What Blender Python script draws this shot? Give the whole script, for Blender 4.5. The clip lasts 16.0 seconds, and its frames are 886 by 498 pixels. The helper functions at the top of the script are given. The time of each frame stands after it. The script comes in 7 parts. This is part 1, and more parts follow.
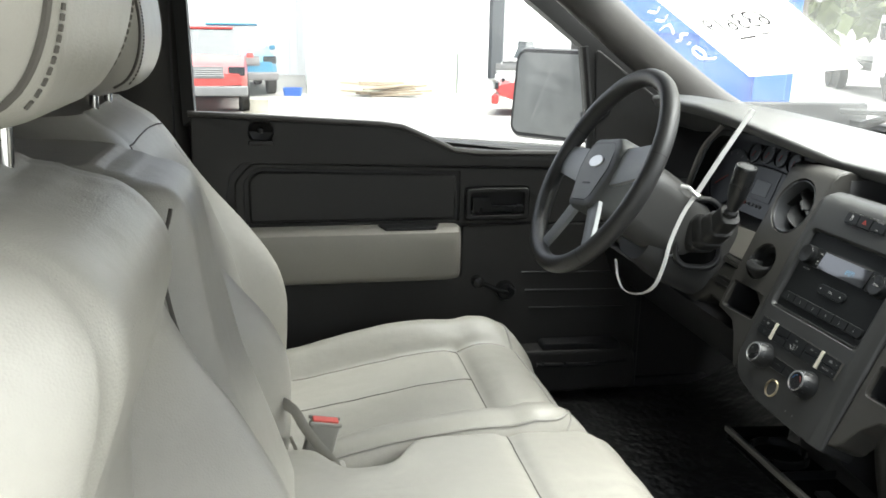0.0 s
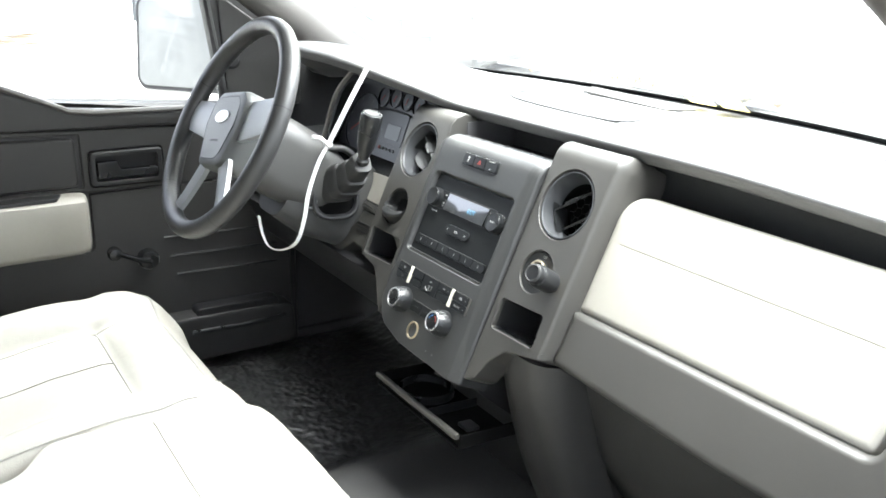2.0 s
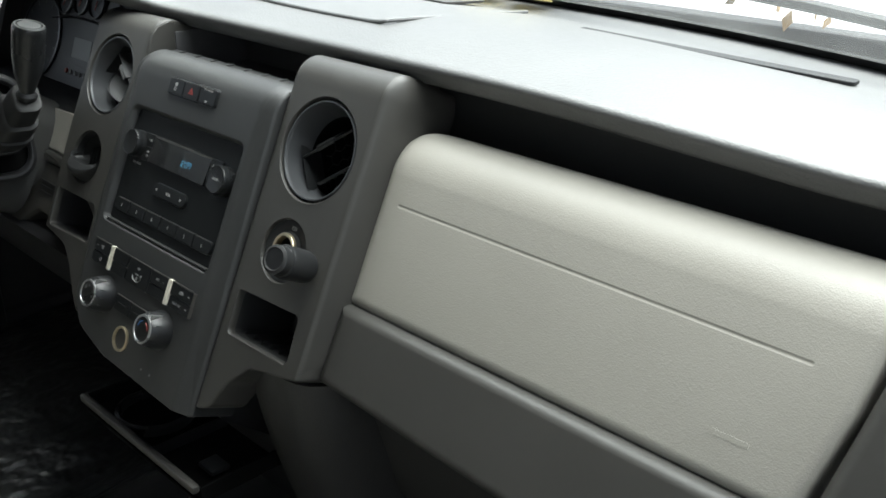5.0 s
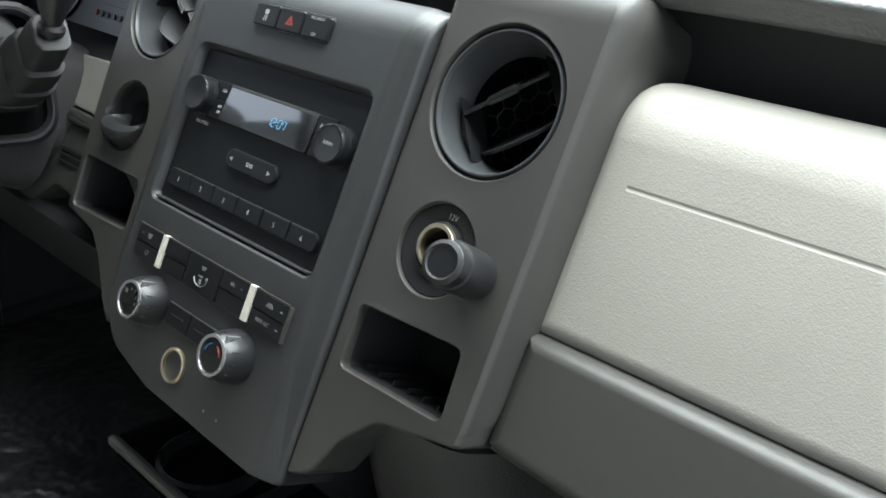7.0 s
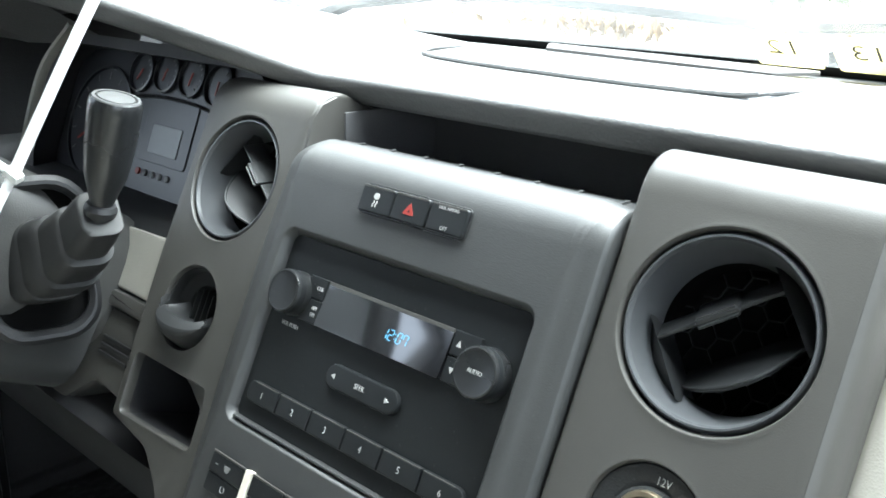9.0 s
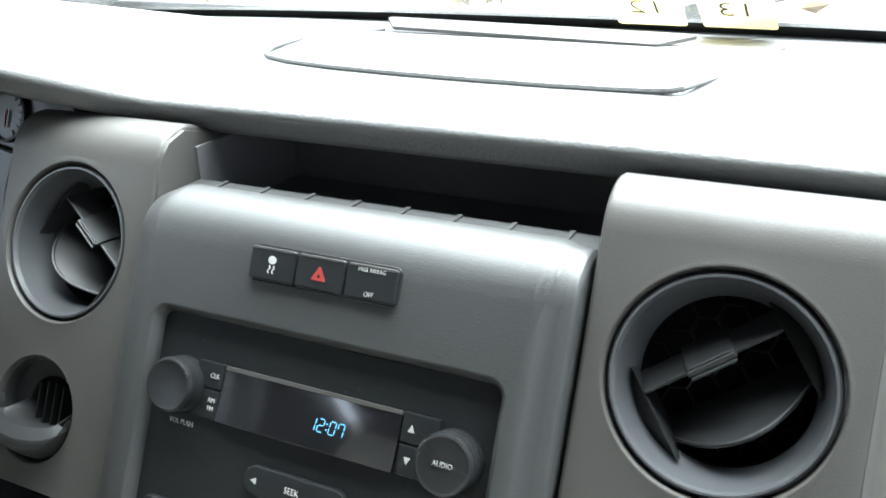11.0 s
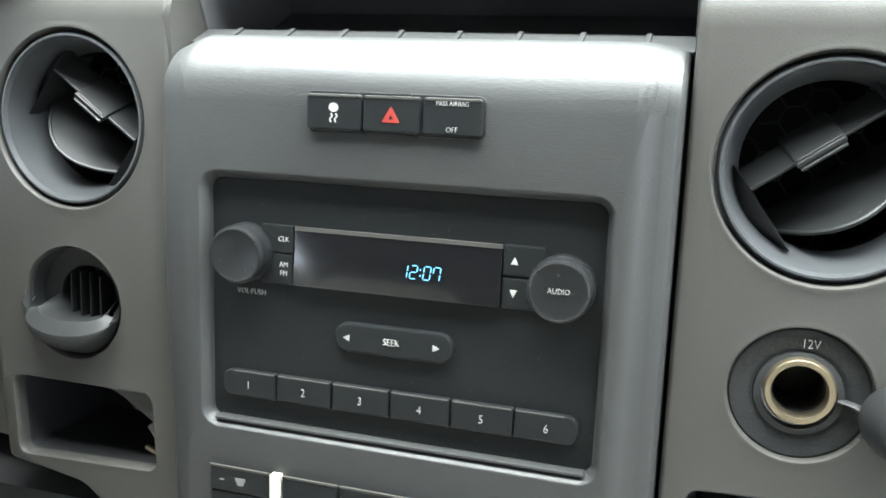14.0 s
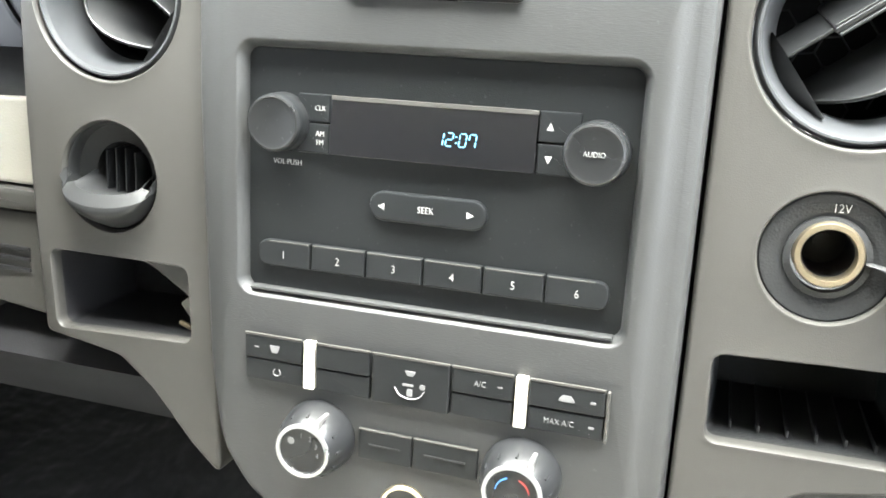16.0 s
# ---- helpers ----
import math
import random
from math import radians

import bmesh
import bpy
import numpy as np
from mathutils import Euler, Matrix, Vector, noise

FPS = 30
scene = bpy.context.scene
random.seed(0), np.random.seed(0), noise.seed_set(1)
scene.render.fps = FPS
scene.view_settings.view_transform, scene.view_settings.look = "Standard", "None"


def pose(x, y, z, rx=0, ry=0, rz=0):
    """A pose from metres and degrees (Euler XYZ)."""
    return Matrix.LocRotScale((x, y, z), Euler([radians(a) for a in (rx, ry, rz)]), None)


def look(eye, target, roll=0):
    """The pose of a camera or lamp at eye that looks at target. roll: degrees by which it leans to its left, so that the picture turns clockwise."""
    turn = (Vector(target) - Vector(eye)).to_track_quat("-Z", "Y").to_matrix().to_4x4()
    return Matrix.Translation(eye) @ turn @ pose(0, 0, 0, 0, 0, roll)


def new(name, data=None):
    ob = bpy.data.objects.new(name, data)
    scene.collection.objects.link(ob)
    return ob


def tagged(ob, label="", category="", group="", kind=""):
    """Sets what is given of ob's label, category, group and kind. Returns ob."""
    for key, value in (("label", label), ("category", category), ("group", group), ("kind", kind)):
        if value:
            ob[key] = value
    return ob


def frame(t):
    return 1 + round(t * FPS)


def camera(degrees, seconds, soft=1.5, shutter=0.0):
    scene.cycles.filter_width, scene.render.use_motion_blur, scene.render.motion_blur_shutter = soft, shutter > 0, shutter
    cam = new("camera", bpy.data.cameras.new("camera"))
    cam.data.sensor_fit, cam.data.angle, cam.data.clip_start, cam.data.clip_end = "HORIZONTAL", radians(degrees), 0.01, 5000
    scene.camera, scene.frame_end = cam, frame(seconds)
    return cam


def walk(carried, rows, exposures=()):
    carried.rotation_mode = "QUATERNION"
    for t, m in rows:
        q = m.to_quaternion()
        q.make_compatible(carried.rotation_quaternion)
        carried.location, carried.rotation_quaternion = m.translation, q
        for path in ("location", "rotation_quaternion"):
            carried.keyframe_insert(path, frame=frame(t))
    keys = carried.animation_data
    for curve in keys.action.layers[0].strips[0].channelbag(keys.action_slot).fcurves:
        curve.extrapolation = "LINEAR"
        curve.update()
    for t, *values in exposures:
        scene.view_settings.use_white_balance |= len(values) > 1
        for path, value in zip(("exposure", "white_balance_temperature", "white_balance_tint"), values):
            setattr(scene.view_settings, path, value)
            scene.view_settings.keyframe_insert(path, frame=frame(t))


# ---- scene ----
cam = camera(54.0, 16.0, soft=1.7)
PATH = [
    (0, (1.056, -0.743, 1.611), (-0.843, -0.373, 1.103), 1.1),
    (0.5, (1.05, -0.726, 1.611), (-0.817, -0.289, 1.041), 0.6),
    (1, (1.037, -0.705, 1.617), (-0.771, -0.084, 1.029), 0.7),
    (1.5, (1.029, -0.684, 1.619), (-0.677, 0.165, 1.012), 0.7),
    (2, (1.027, -0.66, 1.625), (-0.57, 0.371, 1.002), 1.1),
    (2.5, (1.015, -0.633, 1.629), (-0.462, 0.548, 0.978), 0.6),
    (3, (0.991, -0.613, 1.627), (-0.339, 0.705, 0.924), 0.7),
    (3.2, (0.982, -0.592, 1.623), (-0.303, 0.763, 0.908), 0.4),
    (5.3, (0.714, -0.372, 1.551), (-0.511, 0.967, 0.71), 1.0),
    (5.5, (0.67, -0.354, 1.535), (-0.547, 0.988, 0.687), 0.8),
    (6, (0.608, -0.339, 1.498), (-0.591, 1.034, 0.676), 1.2),
    (6.5, (0.568, -0.347, 1.484), (-0.62, 1.024, 0.643), 1.5),
    (7, (0.513, -0.329, 1.456), (-0.709, 1.035, 0.651), 3.5),
    (7.5, (0.479, -0.323, 1.453), (-0.789, 1.016, 0.68), 2.1),
    (8, (0.443, -0.313, 1.461), (-0.853, 1.038, 0.757), 1.8),
    (8.5, (0.389, -0.303, 1.468), (-0.897, 1.082, 0.812), 2.3),
    (9, (0.34, -0.289, 1.48), (-0.925, 1.138, 0.877), 2.0),
    (9.5, (0.298, -0.271, 1.482), (-0.881, 1.217, 0.853), 2.2),
    (9.7, (0.29, -0.269, 1.484), (-0.845, 1.256, 0.863), 1.8),
    (11.8, (0.182, -0.246, 1.53), (-0.516, 1.409, 0.65), -3.8),
    (12, (0.171, -0.248, 1.529), (-0.498, 1.404, 0.623), -4.5),
    (12.5, (0.159, -0.248, 1.53), (-0.436, 1.395, 0.558), -5.7),
    (13, (0.149, -0.251, 1.527), (-0.42, 1.365, 0.495), -5.2),
    (13.5, (0.143, -0.261, 1.521), (-0.428, 1.324, 0.442), -6.0),
    (14, (0.14, -0.268, 1.515), (-0.438, 1.289, 0.401), -6.5),
    (14.5, (0.139, -0.277, 1.509), (-0.45, 1.27, 0.387), -5.9),
    (15, (0.133, -0.286, 1.504), (-0.443, 1.248, 0.358), -6.3),
    (15.5, (0.135, -0.293, 1.501), (-0.446, 1.221, 0.33), -6.6),
    (16, (0.133, -0.3, 1.488), (-0.447, 1.187, 0.283), -6.1),
]
EXPOSURES = [(0.0, 2.1, 6620, 9), (0.7, 2.5, 6620, 9), (1.5, 3.42, 6520, 11), (2.0, 3.55, 6400, 11), (2.5, 3.05, 6400, 11), (3.0, 2.6, 6400, 11), (5.5, 1.5, 6350, 7), (7.0, 2.35, 6180, 7), (8.0, 3.05, 6080, 6), (9.0, 3.25, 6050, 6), (12.5, 2.95, 6170, 7), (14.0, 3.55, 6300, 7), (15.0, 4.5, 6450, 8), (16.0, 4.75, 6650, 10)]
walk(cam, [(t, look(eye, target, roll)) for t, eye, target, roll in PATH], EXPOSURES)

# ---- world, sun, exposure ----
SUN_ELEV, SUN_TURN = 70.0, 14.0
world = bpy.data.worlds.new("overcast_sky")
scene.world = world
world.use_nodes = True
wn = world.node_tree
sky = wn.nodes.new("ShaderNodeTexSky")
sky.sky_type = "NISHITA"
sky.sun_disc = False
sky.sun_elevation, sky.sun_rotation = radians(SUN_ELEV), radians(SUN_TURN)
sky.air_density, sky.dust_density, sky.ozone_density = 1.0, 4.0, 1.0
wash = wn.nodes.new("ShaderNodeMixRGB")
wash.inputs[0].default_value = 0.75
wash.inputs[2].default_value = (3.0, 3.15, 3.3, 1)
wn.links.new(sky.outputs[0], wash.inputs[1])
wn.links.new(wash.outputs[0], wn.nodes["Background"].inputs[0])
wn.nodes["Background"].inputs[1].default_value = 0.15
sun_data = bpy.data.lights.new("sun", "SUN")
sun_data.energy, sun_data.angle, sun_data.color = 5.5, radians(80), (0.95, 1.0, 0.97)
sun = new("sun", sun_data)
sun.matrix_world = look((0, 0, 30), (-30 * math.sin(radians(SUN_TURN)) / math.tan(radians(SUN_ELEV)), -30 * math.cos(radians(SUN_TURN)) / math.tan(radians(SUN_ELEV)), 0))


# ---- materials ----
def material(name, colour, rough=0.5, metal=0.0, grain=0.0, grain_scale=900.0, vary=0.12, vary_scale=9.0, bump=0.0, bump_scale=60.0, spec=0.5, coat=0.0, spots=0.0, stretch=None):
    """A procedural surface: base colour varied at two scales, fine grain and a broader relief."""
    m = bpy.data.materials.new(name)
    m.use_nodes = True
    nt = m.node_tree
    b = nt.nodes["Principled BSDF"]
    b.inputs["Metallic"].default_value, b.inputs["Roughness"].default_value = metal, rough
    b.inputs["Specular IOR Level"].default_value, b.inputs["Coat Weight"].default_value = spec, coat
    co = nt.nodes.new("ShaderNodeTexCoord")
    n1, n2 = nt.nodes.new("ShaderNodeTexNoise"), nt.nodes.new("ShaderNodeTexNoise")
    n1.inputs["Scale"].default_value, n1.inputs["Detail"].default_value = vary_scale, 6
    n2.inputs["Scale"].default_value, n2.inputs["Detail"].default_value = vary_scale * 17, 3
    for n in (n1, n2):
        nt.links.new(co.outputs["Object"], n.inputs["Vector"])
    add = nt.nodes.new("ShaderNodeMath")
    add.operation = "MULTIPLY_ADD"
    add.inputs[1].default_value = 0.4
    nt.links.new(n2.outputs[0], add.inputs[0])
    nt.links.new(n1.outputs[0], add.inputs[2])
    ramp = nt.nodes.new("ShaderNodeValToRGB")
    ramp.color_ramp.elements[0].position, ramp.color_ramp.elements[1].position = 0.35, 1.0
    ramp.color_ramp.elements[0].color = (*[c * (1 - vary) for c in colour], 1)
    ramp.color_ramp.elements[1].color = (*[min(1, c * (1 + vary)) for c in colour], 1)
    nt.links.new(add.outputs[0], ramp.inputs[0])
    last = ramp.outputs[0]
    if spots:
        sp, cut = nt.nodes.new("ShaderNodeTexNoise"), nt.nodes.new("ShaderNodeValToRGB")
        sp.inputs["Scale"].default_value, sp.inputs["Detail"].default_value = 420, 1
        nt.links.new(co.outputs["Object"], sp.inputs["Vector"])
        cut.color_ramp.elements[0].position, cut.color_ramp.elements[1].position = 0.72, 0.78
        nt.links.new(sp.outputs[0], cut.inputs[0])
        mix = nt.nodes.new("ShaderNodeMixRGB")
        mix.inputs[2].default_value = (*[min(1, c + spots) for c in colour], 1)
        nt.links.new(cut.outputs[0], mix.inputs[0])
        nt.links.new(last, mix.inputs[1])
        last = mix.outputs[0]
    nt.links.new(last, b.inputs["Base Color"])
    rr = nt.nodes.new("ShaderNodeMapRange")
    rr.inputs[3].default_value, rr.inputs[4].default_value = max(0.02, rough - 0.07), min(1, rough + 0.09)
    nt.links.new(n1.outputs[0], rr.inputs[0])
    nt.links.new(rr.outputs[0], b.inputs["Roughness"])
    normal = None
    for amount, size, kind in ((bump, bump_scale, "ShaderNodeTexNoise"), (grain, grain_scale, "ShaderNodeTexVoronoi")):
        if amount:
            tex, bp = nt.nodes.new(kind), nt.nodes.new("ShaderNodeBump")
            tex.inputs["Scale"].default_value = size
            bp.inputs["Strength"].default_value, bp.inputs["Distance"].default_value = amount, 0.6 / size
            grid = co.outputs["Object"]
            if stretch:  # a grain drawn out along one way
                mp = nt.nodes.new("ShaderNodeMapping")
                mp.inputs["Scale"].default_value = stretch
                nt.links.new(grid, mp.inputs["Vector"])
                grid = mp.outputs[0]
            nt.links.new(grid, tex.inputs["Vector"])
            nt.links.new(tex.outputs[0], bp.inputs["Height"])
            if normal:
                nt.links.new(normal, bp.inputs["Normal"])
            normal = bp.outputs[0]
    if normal:
        nt.links.new(normal, b.inputs["Normal"])
    return m


def glow(name, colour, strength):
    m = bpy.data.materials.new(name)
    m.use_nodes = True
    b = m.node_tree.nodes["Principled BSDF"]
    b.inputs["Base Color"].default_value = (*[c * 0.1 for c in colour], 1)
    b.inputs["Emission Color"].default_value, b.inputs["Emission Strength"].default_value = (*colour, 1), strength
    return m


def glass(name, tint=(1, 1, 1), clear=0.94):
    """Thin clear glass: mostly see-through, with a real reflection."""
    m = bpy.data.materials.new(name)
    m.use_nodes = True
    nt = m.node_tree
    nt.nodes.remove(nt.nodes["Principled BSDF"])
    t, g, mix, f, p, r = (nt.nodes.new("ShaderNode" + k) for k in ("BsdfTransparent", "BsdfGlossy", "MixShader", "LayerWeight", "Math", "MapRange"))
    t.inputs[0].default_value = (*[clear * c for c in tint], 1)
    g.inputs["Roughness"].default_value = 0.02
    p.operation = "POWER"
    p.inputs[1].default_value = 5.0
    r.inputs[3].default_value, r.inputs[4].default_value = 0.03, 0.5
    nt.links.new(f.outputs["Facing"], p.inputs[0])
    nt.links.new(p.outputs[0], r.inputs[0])
    nt.links.new(r.outputs[0], mix.inputs[0])
    nt.links.new(t.outputs[0], mix.inputs[1])
    nt.links.new(g.outputs[0], mix.inputs[2])
    nt.links.new(mix.outputs[0], nt.nodes["Material Output"].inputs[0])
    return m


BIN = material("bin_liner_plastic", (0.075, 0.074, 0.076), 0.6, grain=0.2, grain_scale=900, vary=0.1)
PAD = material("dash_pad_vinyl", (0.105, 0.105, 0.103), 0.42, grain=0.2, grain_scale=440, bump=0.06, bump_scale=260, vary=0.08)
GREY = material("warm_grey_plastic", (0.0442, 0.0426, 0.0390), 0.42, grain=0.12, grain_scale=1500, vary=0.08, spec=0.4)
STACK = material("charcoal_stack_plastic", (0.0325, 0.0332, 0.033), 0.44, grain=0.13, grain_scale=1250, vary=0.10, spots=0.010, spec=0.42, stretch=(0.22, 1.7, 1.7))
DARK = material("dark_grey_plastic", (0.019, 0.0195, 0.02), 0.5, grain=0.25, grain_scale=800, vary=0.1, spec=0.25)
BLACK = material("black_plastic", (0.012, 0.012, 0.013), 0.45, grain=0.1, vary=0.2)
SATIN = material("satin_black_plastic", (0.012, 0.0125, 0.013), 0.27, vary=0.15, spots=0.03)
RADIO = material("radio_face_plastic", (0.0085, 0.0095, 0.01), 0.43, grain=0.2, grain_scale=1600, vary=0.12, spots=0.02, spec=0.25)
BUTTON = material("radio_button_plastic", (0.0105, 0.0115, 0.0122), 0.36, grain=0.1, grain_scale=1600, vary=0.1, spec=0.25)
LENS = material("display_lens", (0.006, 0.006, 0.007), 0.05, vary=0.1, coat=0.4)
LENS.node_tree.nodes["Principled BSDF"].inputs["IOR"].default_value = 2.1
KNOB = material("satin_knob_plastic", (0.0125, 0.013, 0.0138), 0.34, vary=0.1, spots=0.02)
# near-black that puts the shade of ducts, wells and drawer into the colour
VOID = material("recess_shade_black", (0.004, 0.004, 0.004), 0.9, vary=0.3, spec=0.05)
BARREL = material("vent_barrel_plastic", (0.044, 0.0458, 0.0485), 0.36, vary=0.08)
SCOOP = material("eyeball_vent_plastic", (0.018, 0.0185, 0.0188), 0.4, vary=0.1, spec=0.3)
LOUVRE = material("vent_louvre_plastic", (0.014, 0.0146, 0.0152), 0.36, vary=0.12, spec=0.35, spots=0.02)
BEIGE = material("stone_beige_plastic", (0.27, 0.256, 0.226), 0.46, grain=0.18, grain_scale=900, bump=0.07, bump_scale=420, vary=0.05)
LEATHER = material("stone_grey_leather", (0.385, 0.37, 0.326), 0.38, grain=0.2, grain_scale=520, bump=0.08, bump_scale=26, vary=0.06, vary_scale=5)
# LEATHER again with shade mixed into its colour, for skirts and welts
LEATHER_SIDE = material("shaded_side_leather", (0.31, 0.30, 0.268), 0.45, grain=0.25, grain_scale=520, bump=0.12, bump_scale=26, vary=0.06)
# stitching, coloured dark enough to carry the shade of the seams too
THREAD = material("stitching_and_seam_shade", (0.10, 0.092, 0.08), 0.8, vary=0.2)
WHEEL = material("steering_rim_vinyl", (0.034, 0.034, 0.0335), 0.4, grain=0.3, grain_scale=700, vary=0.1)
COLUMN = material("column_shroud_plastic", (0.045, 0.0445, 0.0425), 0.45, grain=0.2, grain_scale=900, vary=0.08)
HORN = material("grey_horn_pad_vinyl", (0.085, 0.088, 0.087), 0.42, grain=0.2, grain_scale=900, vary=0.08)
DOORTRIM = material("charcoal_door_trim", (0.030, 0.0295, 0.0288), 0.48, grain=0.3, grain_scale=800, vary=0.1, spec=0.35)
SPOKE = material("silver_grey_spoke_plastic", (0.25, 0.262, 0.268), 0.36, vary=0.08)
WHITE = material("white_nylon", (0.78, 0.78, 0.76), 0.4, vary=0.04)
INK = material("white_legend_ink", (0.32, 0.32, 0.31), 0.6, vary=0.05)
DIMINK = material("grey_legend_ink", (0.15, 0.15, 0.15), 0.6, vary=0.05)
PRINT = material("grey_print_on_paper", (0.05, 0.05, 0.052), 0.7, vary=0.1)
REDINK = material("red_legend_ink", (0.21, 0.022, 0.016), 0.5, vary=0.05)
BLUEINK = material("blue_legend_ink", (0.05, 0.2, 0.5), 0.5, vary=0.05)
CREAM = material("cream_indicator_strip", (0.6, 0.57, 0.48), 0.5, vary=0.08)
CHROME = material("bright_chrome", (0.75, 0.75, 0.74), 0.16, 1.0, vary=0.05)
SATINMETAL = material("satin_metal_ring", (0.5, 0.5, 0.5), 0.28, 0.8, vary=0.08)
BRASS = material("nickel_brass_socket", (0.55, 0.47, 0.33), 0.3, 1.0, vary=0.12)
BUCKLE = material("grey_buckle_plastic", (0.31, 0.30, 0.27), 0.45, vary=0.08)
REDBTN = material("red_buckle_button", (0.6, 0.09, 0.07), 0.4, vary=0.08)
WEB = material("grey_belt_webbing", (0.40, 0.385, 0.345), 0.8, grain=0.3, grain_scale=900, vary=0.15)
MAT = material("black_floor_rubber", (0.026, 0.0265, 0.0258), 0.32, bump=0.5, bump_scale=22, vary=0.4, vary_scale=6, spots=0.02)
CARPET = material("charcoal_carpet", (0.025, 0.025, 0.026), 0.9, grain=0.6, grain_scale=700, vary=0.2)
# kept dark so that roof and walls bounce less light
LINER = material("grey_headliner_cloth", (0.13, 0.125, 0.116), 0.9, grain=0.3, grain_scale=900, vary=0.06)
PILLAR = material("taupe_pillar_plastic", (0.048, 0.045, 0.042), 0.5, grain=0.25, grain_scale=700, vary=0.08)
RUBBER = material("black_seal_rubber", (0.012, 0.012, 0.012), 0.6, vary=0.2)
BODY = material("white_body_paint", (0.7, 0.7, 0.69), 0.25, vary=0.04, coat=0.5)
PANE = glass("clear_window_glass")
MIRRORGLASS = material("dusty_mirror_glass", (0.2, 0.205, 0.2), 0.38, 0.7, vary=0.25, vary_scale=14)
HANDLE = material("dark_taupe_handle_plastic", (0.022, 0.019, 0.0175), 0.45, grain=0.2, grain_scale=800, vary=0.1)


def translucent(name, colour):
    """Thin paper: half scatters back, half lets daylight through."""
    m = bpy.data.materials.new(name)
    m.use_nodes = True
    nt = m.node_tree
    d, t, mix, n, r = (nt.nodes.new("ShaderNode" + k) for k in ("BsdfDiffuse", "BsdfTranslucent", "MixShader", "TexNoise", "ValToRGB"))
    n.inputs["Scale"].default_value = 40
    r.color_ramp.elements[0].color, r.color_ramp.elements[1].color = (*[0.94 * c for c in colour], 1), (*colour, 1)
    nt.links.new(n.outputs[0], r.inputs[0])
    for b in (d, t):
        nt.links.new(r.outputs[0], b.inputs[0])
    mix.inputs[0].default_value = 0.6
    nt.links.new(d.outputs[0], mix.inputs[1])
    nt.links.new(t.outputs[0], mix.inputs[2])
    nt.links.new(mix.outputs[0], nt.nodes["Material Output"].inputs[0])
    return m


PAPER = translucent("white_paper", (0.88, 0.88, 0.86))
YELLOWPAPER = translucent("pale_yellow_sticker", (0.8, 0.74, 0.5))
LEAF = material("dry_leaf_litter", (0.2, 0.13, 0.06), 0.9, vary=0.4, vary_scale=60)
GLOWCLOCK = glow("clock_segments", (0.2, 0.65, 1.0), 0.16)


def dusty(name, dust=0.045):
    """Windshield glass under a thin film of dust that scatters daylight and stands in for glare."""
    m = glass(name)
    nt = m.node_tree
    out = nt.nodes["Material Output"]
    first = out.inputs[0].links[0].from_socket
    t, mix, n, r, co = (nt.nodes.new("ShaderNode" + k) for k in ("BsdfTranslucent", "MixShader", "TexNoise", "MapRange", "TexCoord"))
    t.inputs[0].default_value = (0.85, 0.86, 0.84, 1)
    n.inputs["Scale"].default_value, n.inputs["Detail"].default_value = 7, 8
    nt.links.new(co.outputs["Object"], n.inputs["Vector"])
    r.inputs[1].default_value, r.inputs[2].default_value = 0.3, 0.7
    r.inputs[3].default_value, r.inputs[4].default_value = dust * 0.6, dust * 1.4
    nt.links.new(n.outputs[0], r.inputs[0])
    nt.links.new(r.outputs[0], mix.inputs[0])
    nt.links.new(first, mix.inputs[1])
    nt.links.new(t.outputs[0], mix.inputs[2])
    nt.links.new(mix.outputs[0], out.inputs[0])
    return m


# dust film, strong enough to add the glare that pales the yard
SHIELDGLASS = dusty("dust_and_glare_glass")
GAUGE = material("gauge_face", (0.011, 0.012, 0.015), 0.3, vary=0.2)
GAUGELCD = material("grey_lcd_window", (0.15, 0.155, 0.16), 0.3, vary=0.05)


# ---- building helpers ----
def part(name, bm, mat, parent=None, label="", m=None, sharp=38, kind=""):
    """Links a bmesh as one mesh object, under a thing or a part when one is given."""
    if m is not None:
        bm.transform(m)
    bmesh.ops.recalc_face_normals(bm, faces=bm.faces)
    me = bpy.data.meshes.new(name)
    bm.to_mesh(me)
    bm.free()
    me.materials.append(mat)
    for p in me.polygons:
        p.use_smooth, p.material_index = True, 0
    me.set_sharp_from_angle(angle=radians(sharp))
    ob = new(name, me)
    if len(me.polygons) < 4000:
        ob.modifiers.new("even_normals", "WEIGHTED_NORMAL").keep_sharp = True
    if parent is not None:
        ob.parent = parent
        if parent.type == "EMPTY":
            ob.matrix_parent_inverse = parent.matrix_basis.inverted()
    return tagged(ob, label=label, kind=kind)


def thing(name, at, label, category, group="", kind=""):
    """An empty at the base of a thing, to parent its parts."""
    ob = new(name)
    ob.empty_display_size = 0.05
    ob.matrix_basis = Matrix.Translation(at)
    return tagged(ob, label, category, group, kind)


def rrect(w, h, r, cx=0.0, cy=0.0, seg=5):
    """A rounded rectangle, counter-clockwise."""
    pts = []
    for k, (sx, sy) in enumerate(((1, 1), (-1, 1), (-1, -1), (1, -1))):
        for i in range(seg + 1):
            a = radians(90 * k + 90 * i / seg)
            pts.append((cx + sx * (w / 2 - r) + r * math.cos(a), cy + sy * (h / 2 - r) + r * math.sin(a)))
    return pts


def disc(cx, cy, r, n=40, ry=None):
    ry = ry or r
    return [(cx + r * math.cos(2 * math.pi * i / n), cy + ry * math.sin(2 * math.pi * i / n)) for i in range(n)]


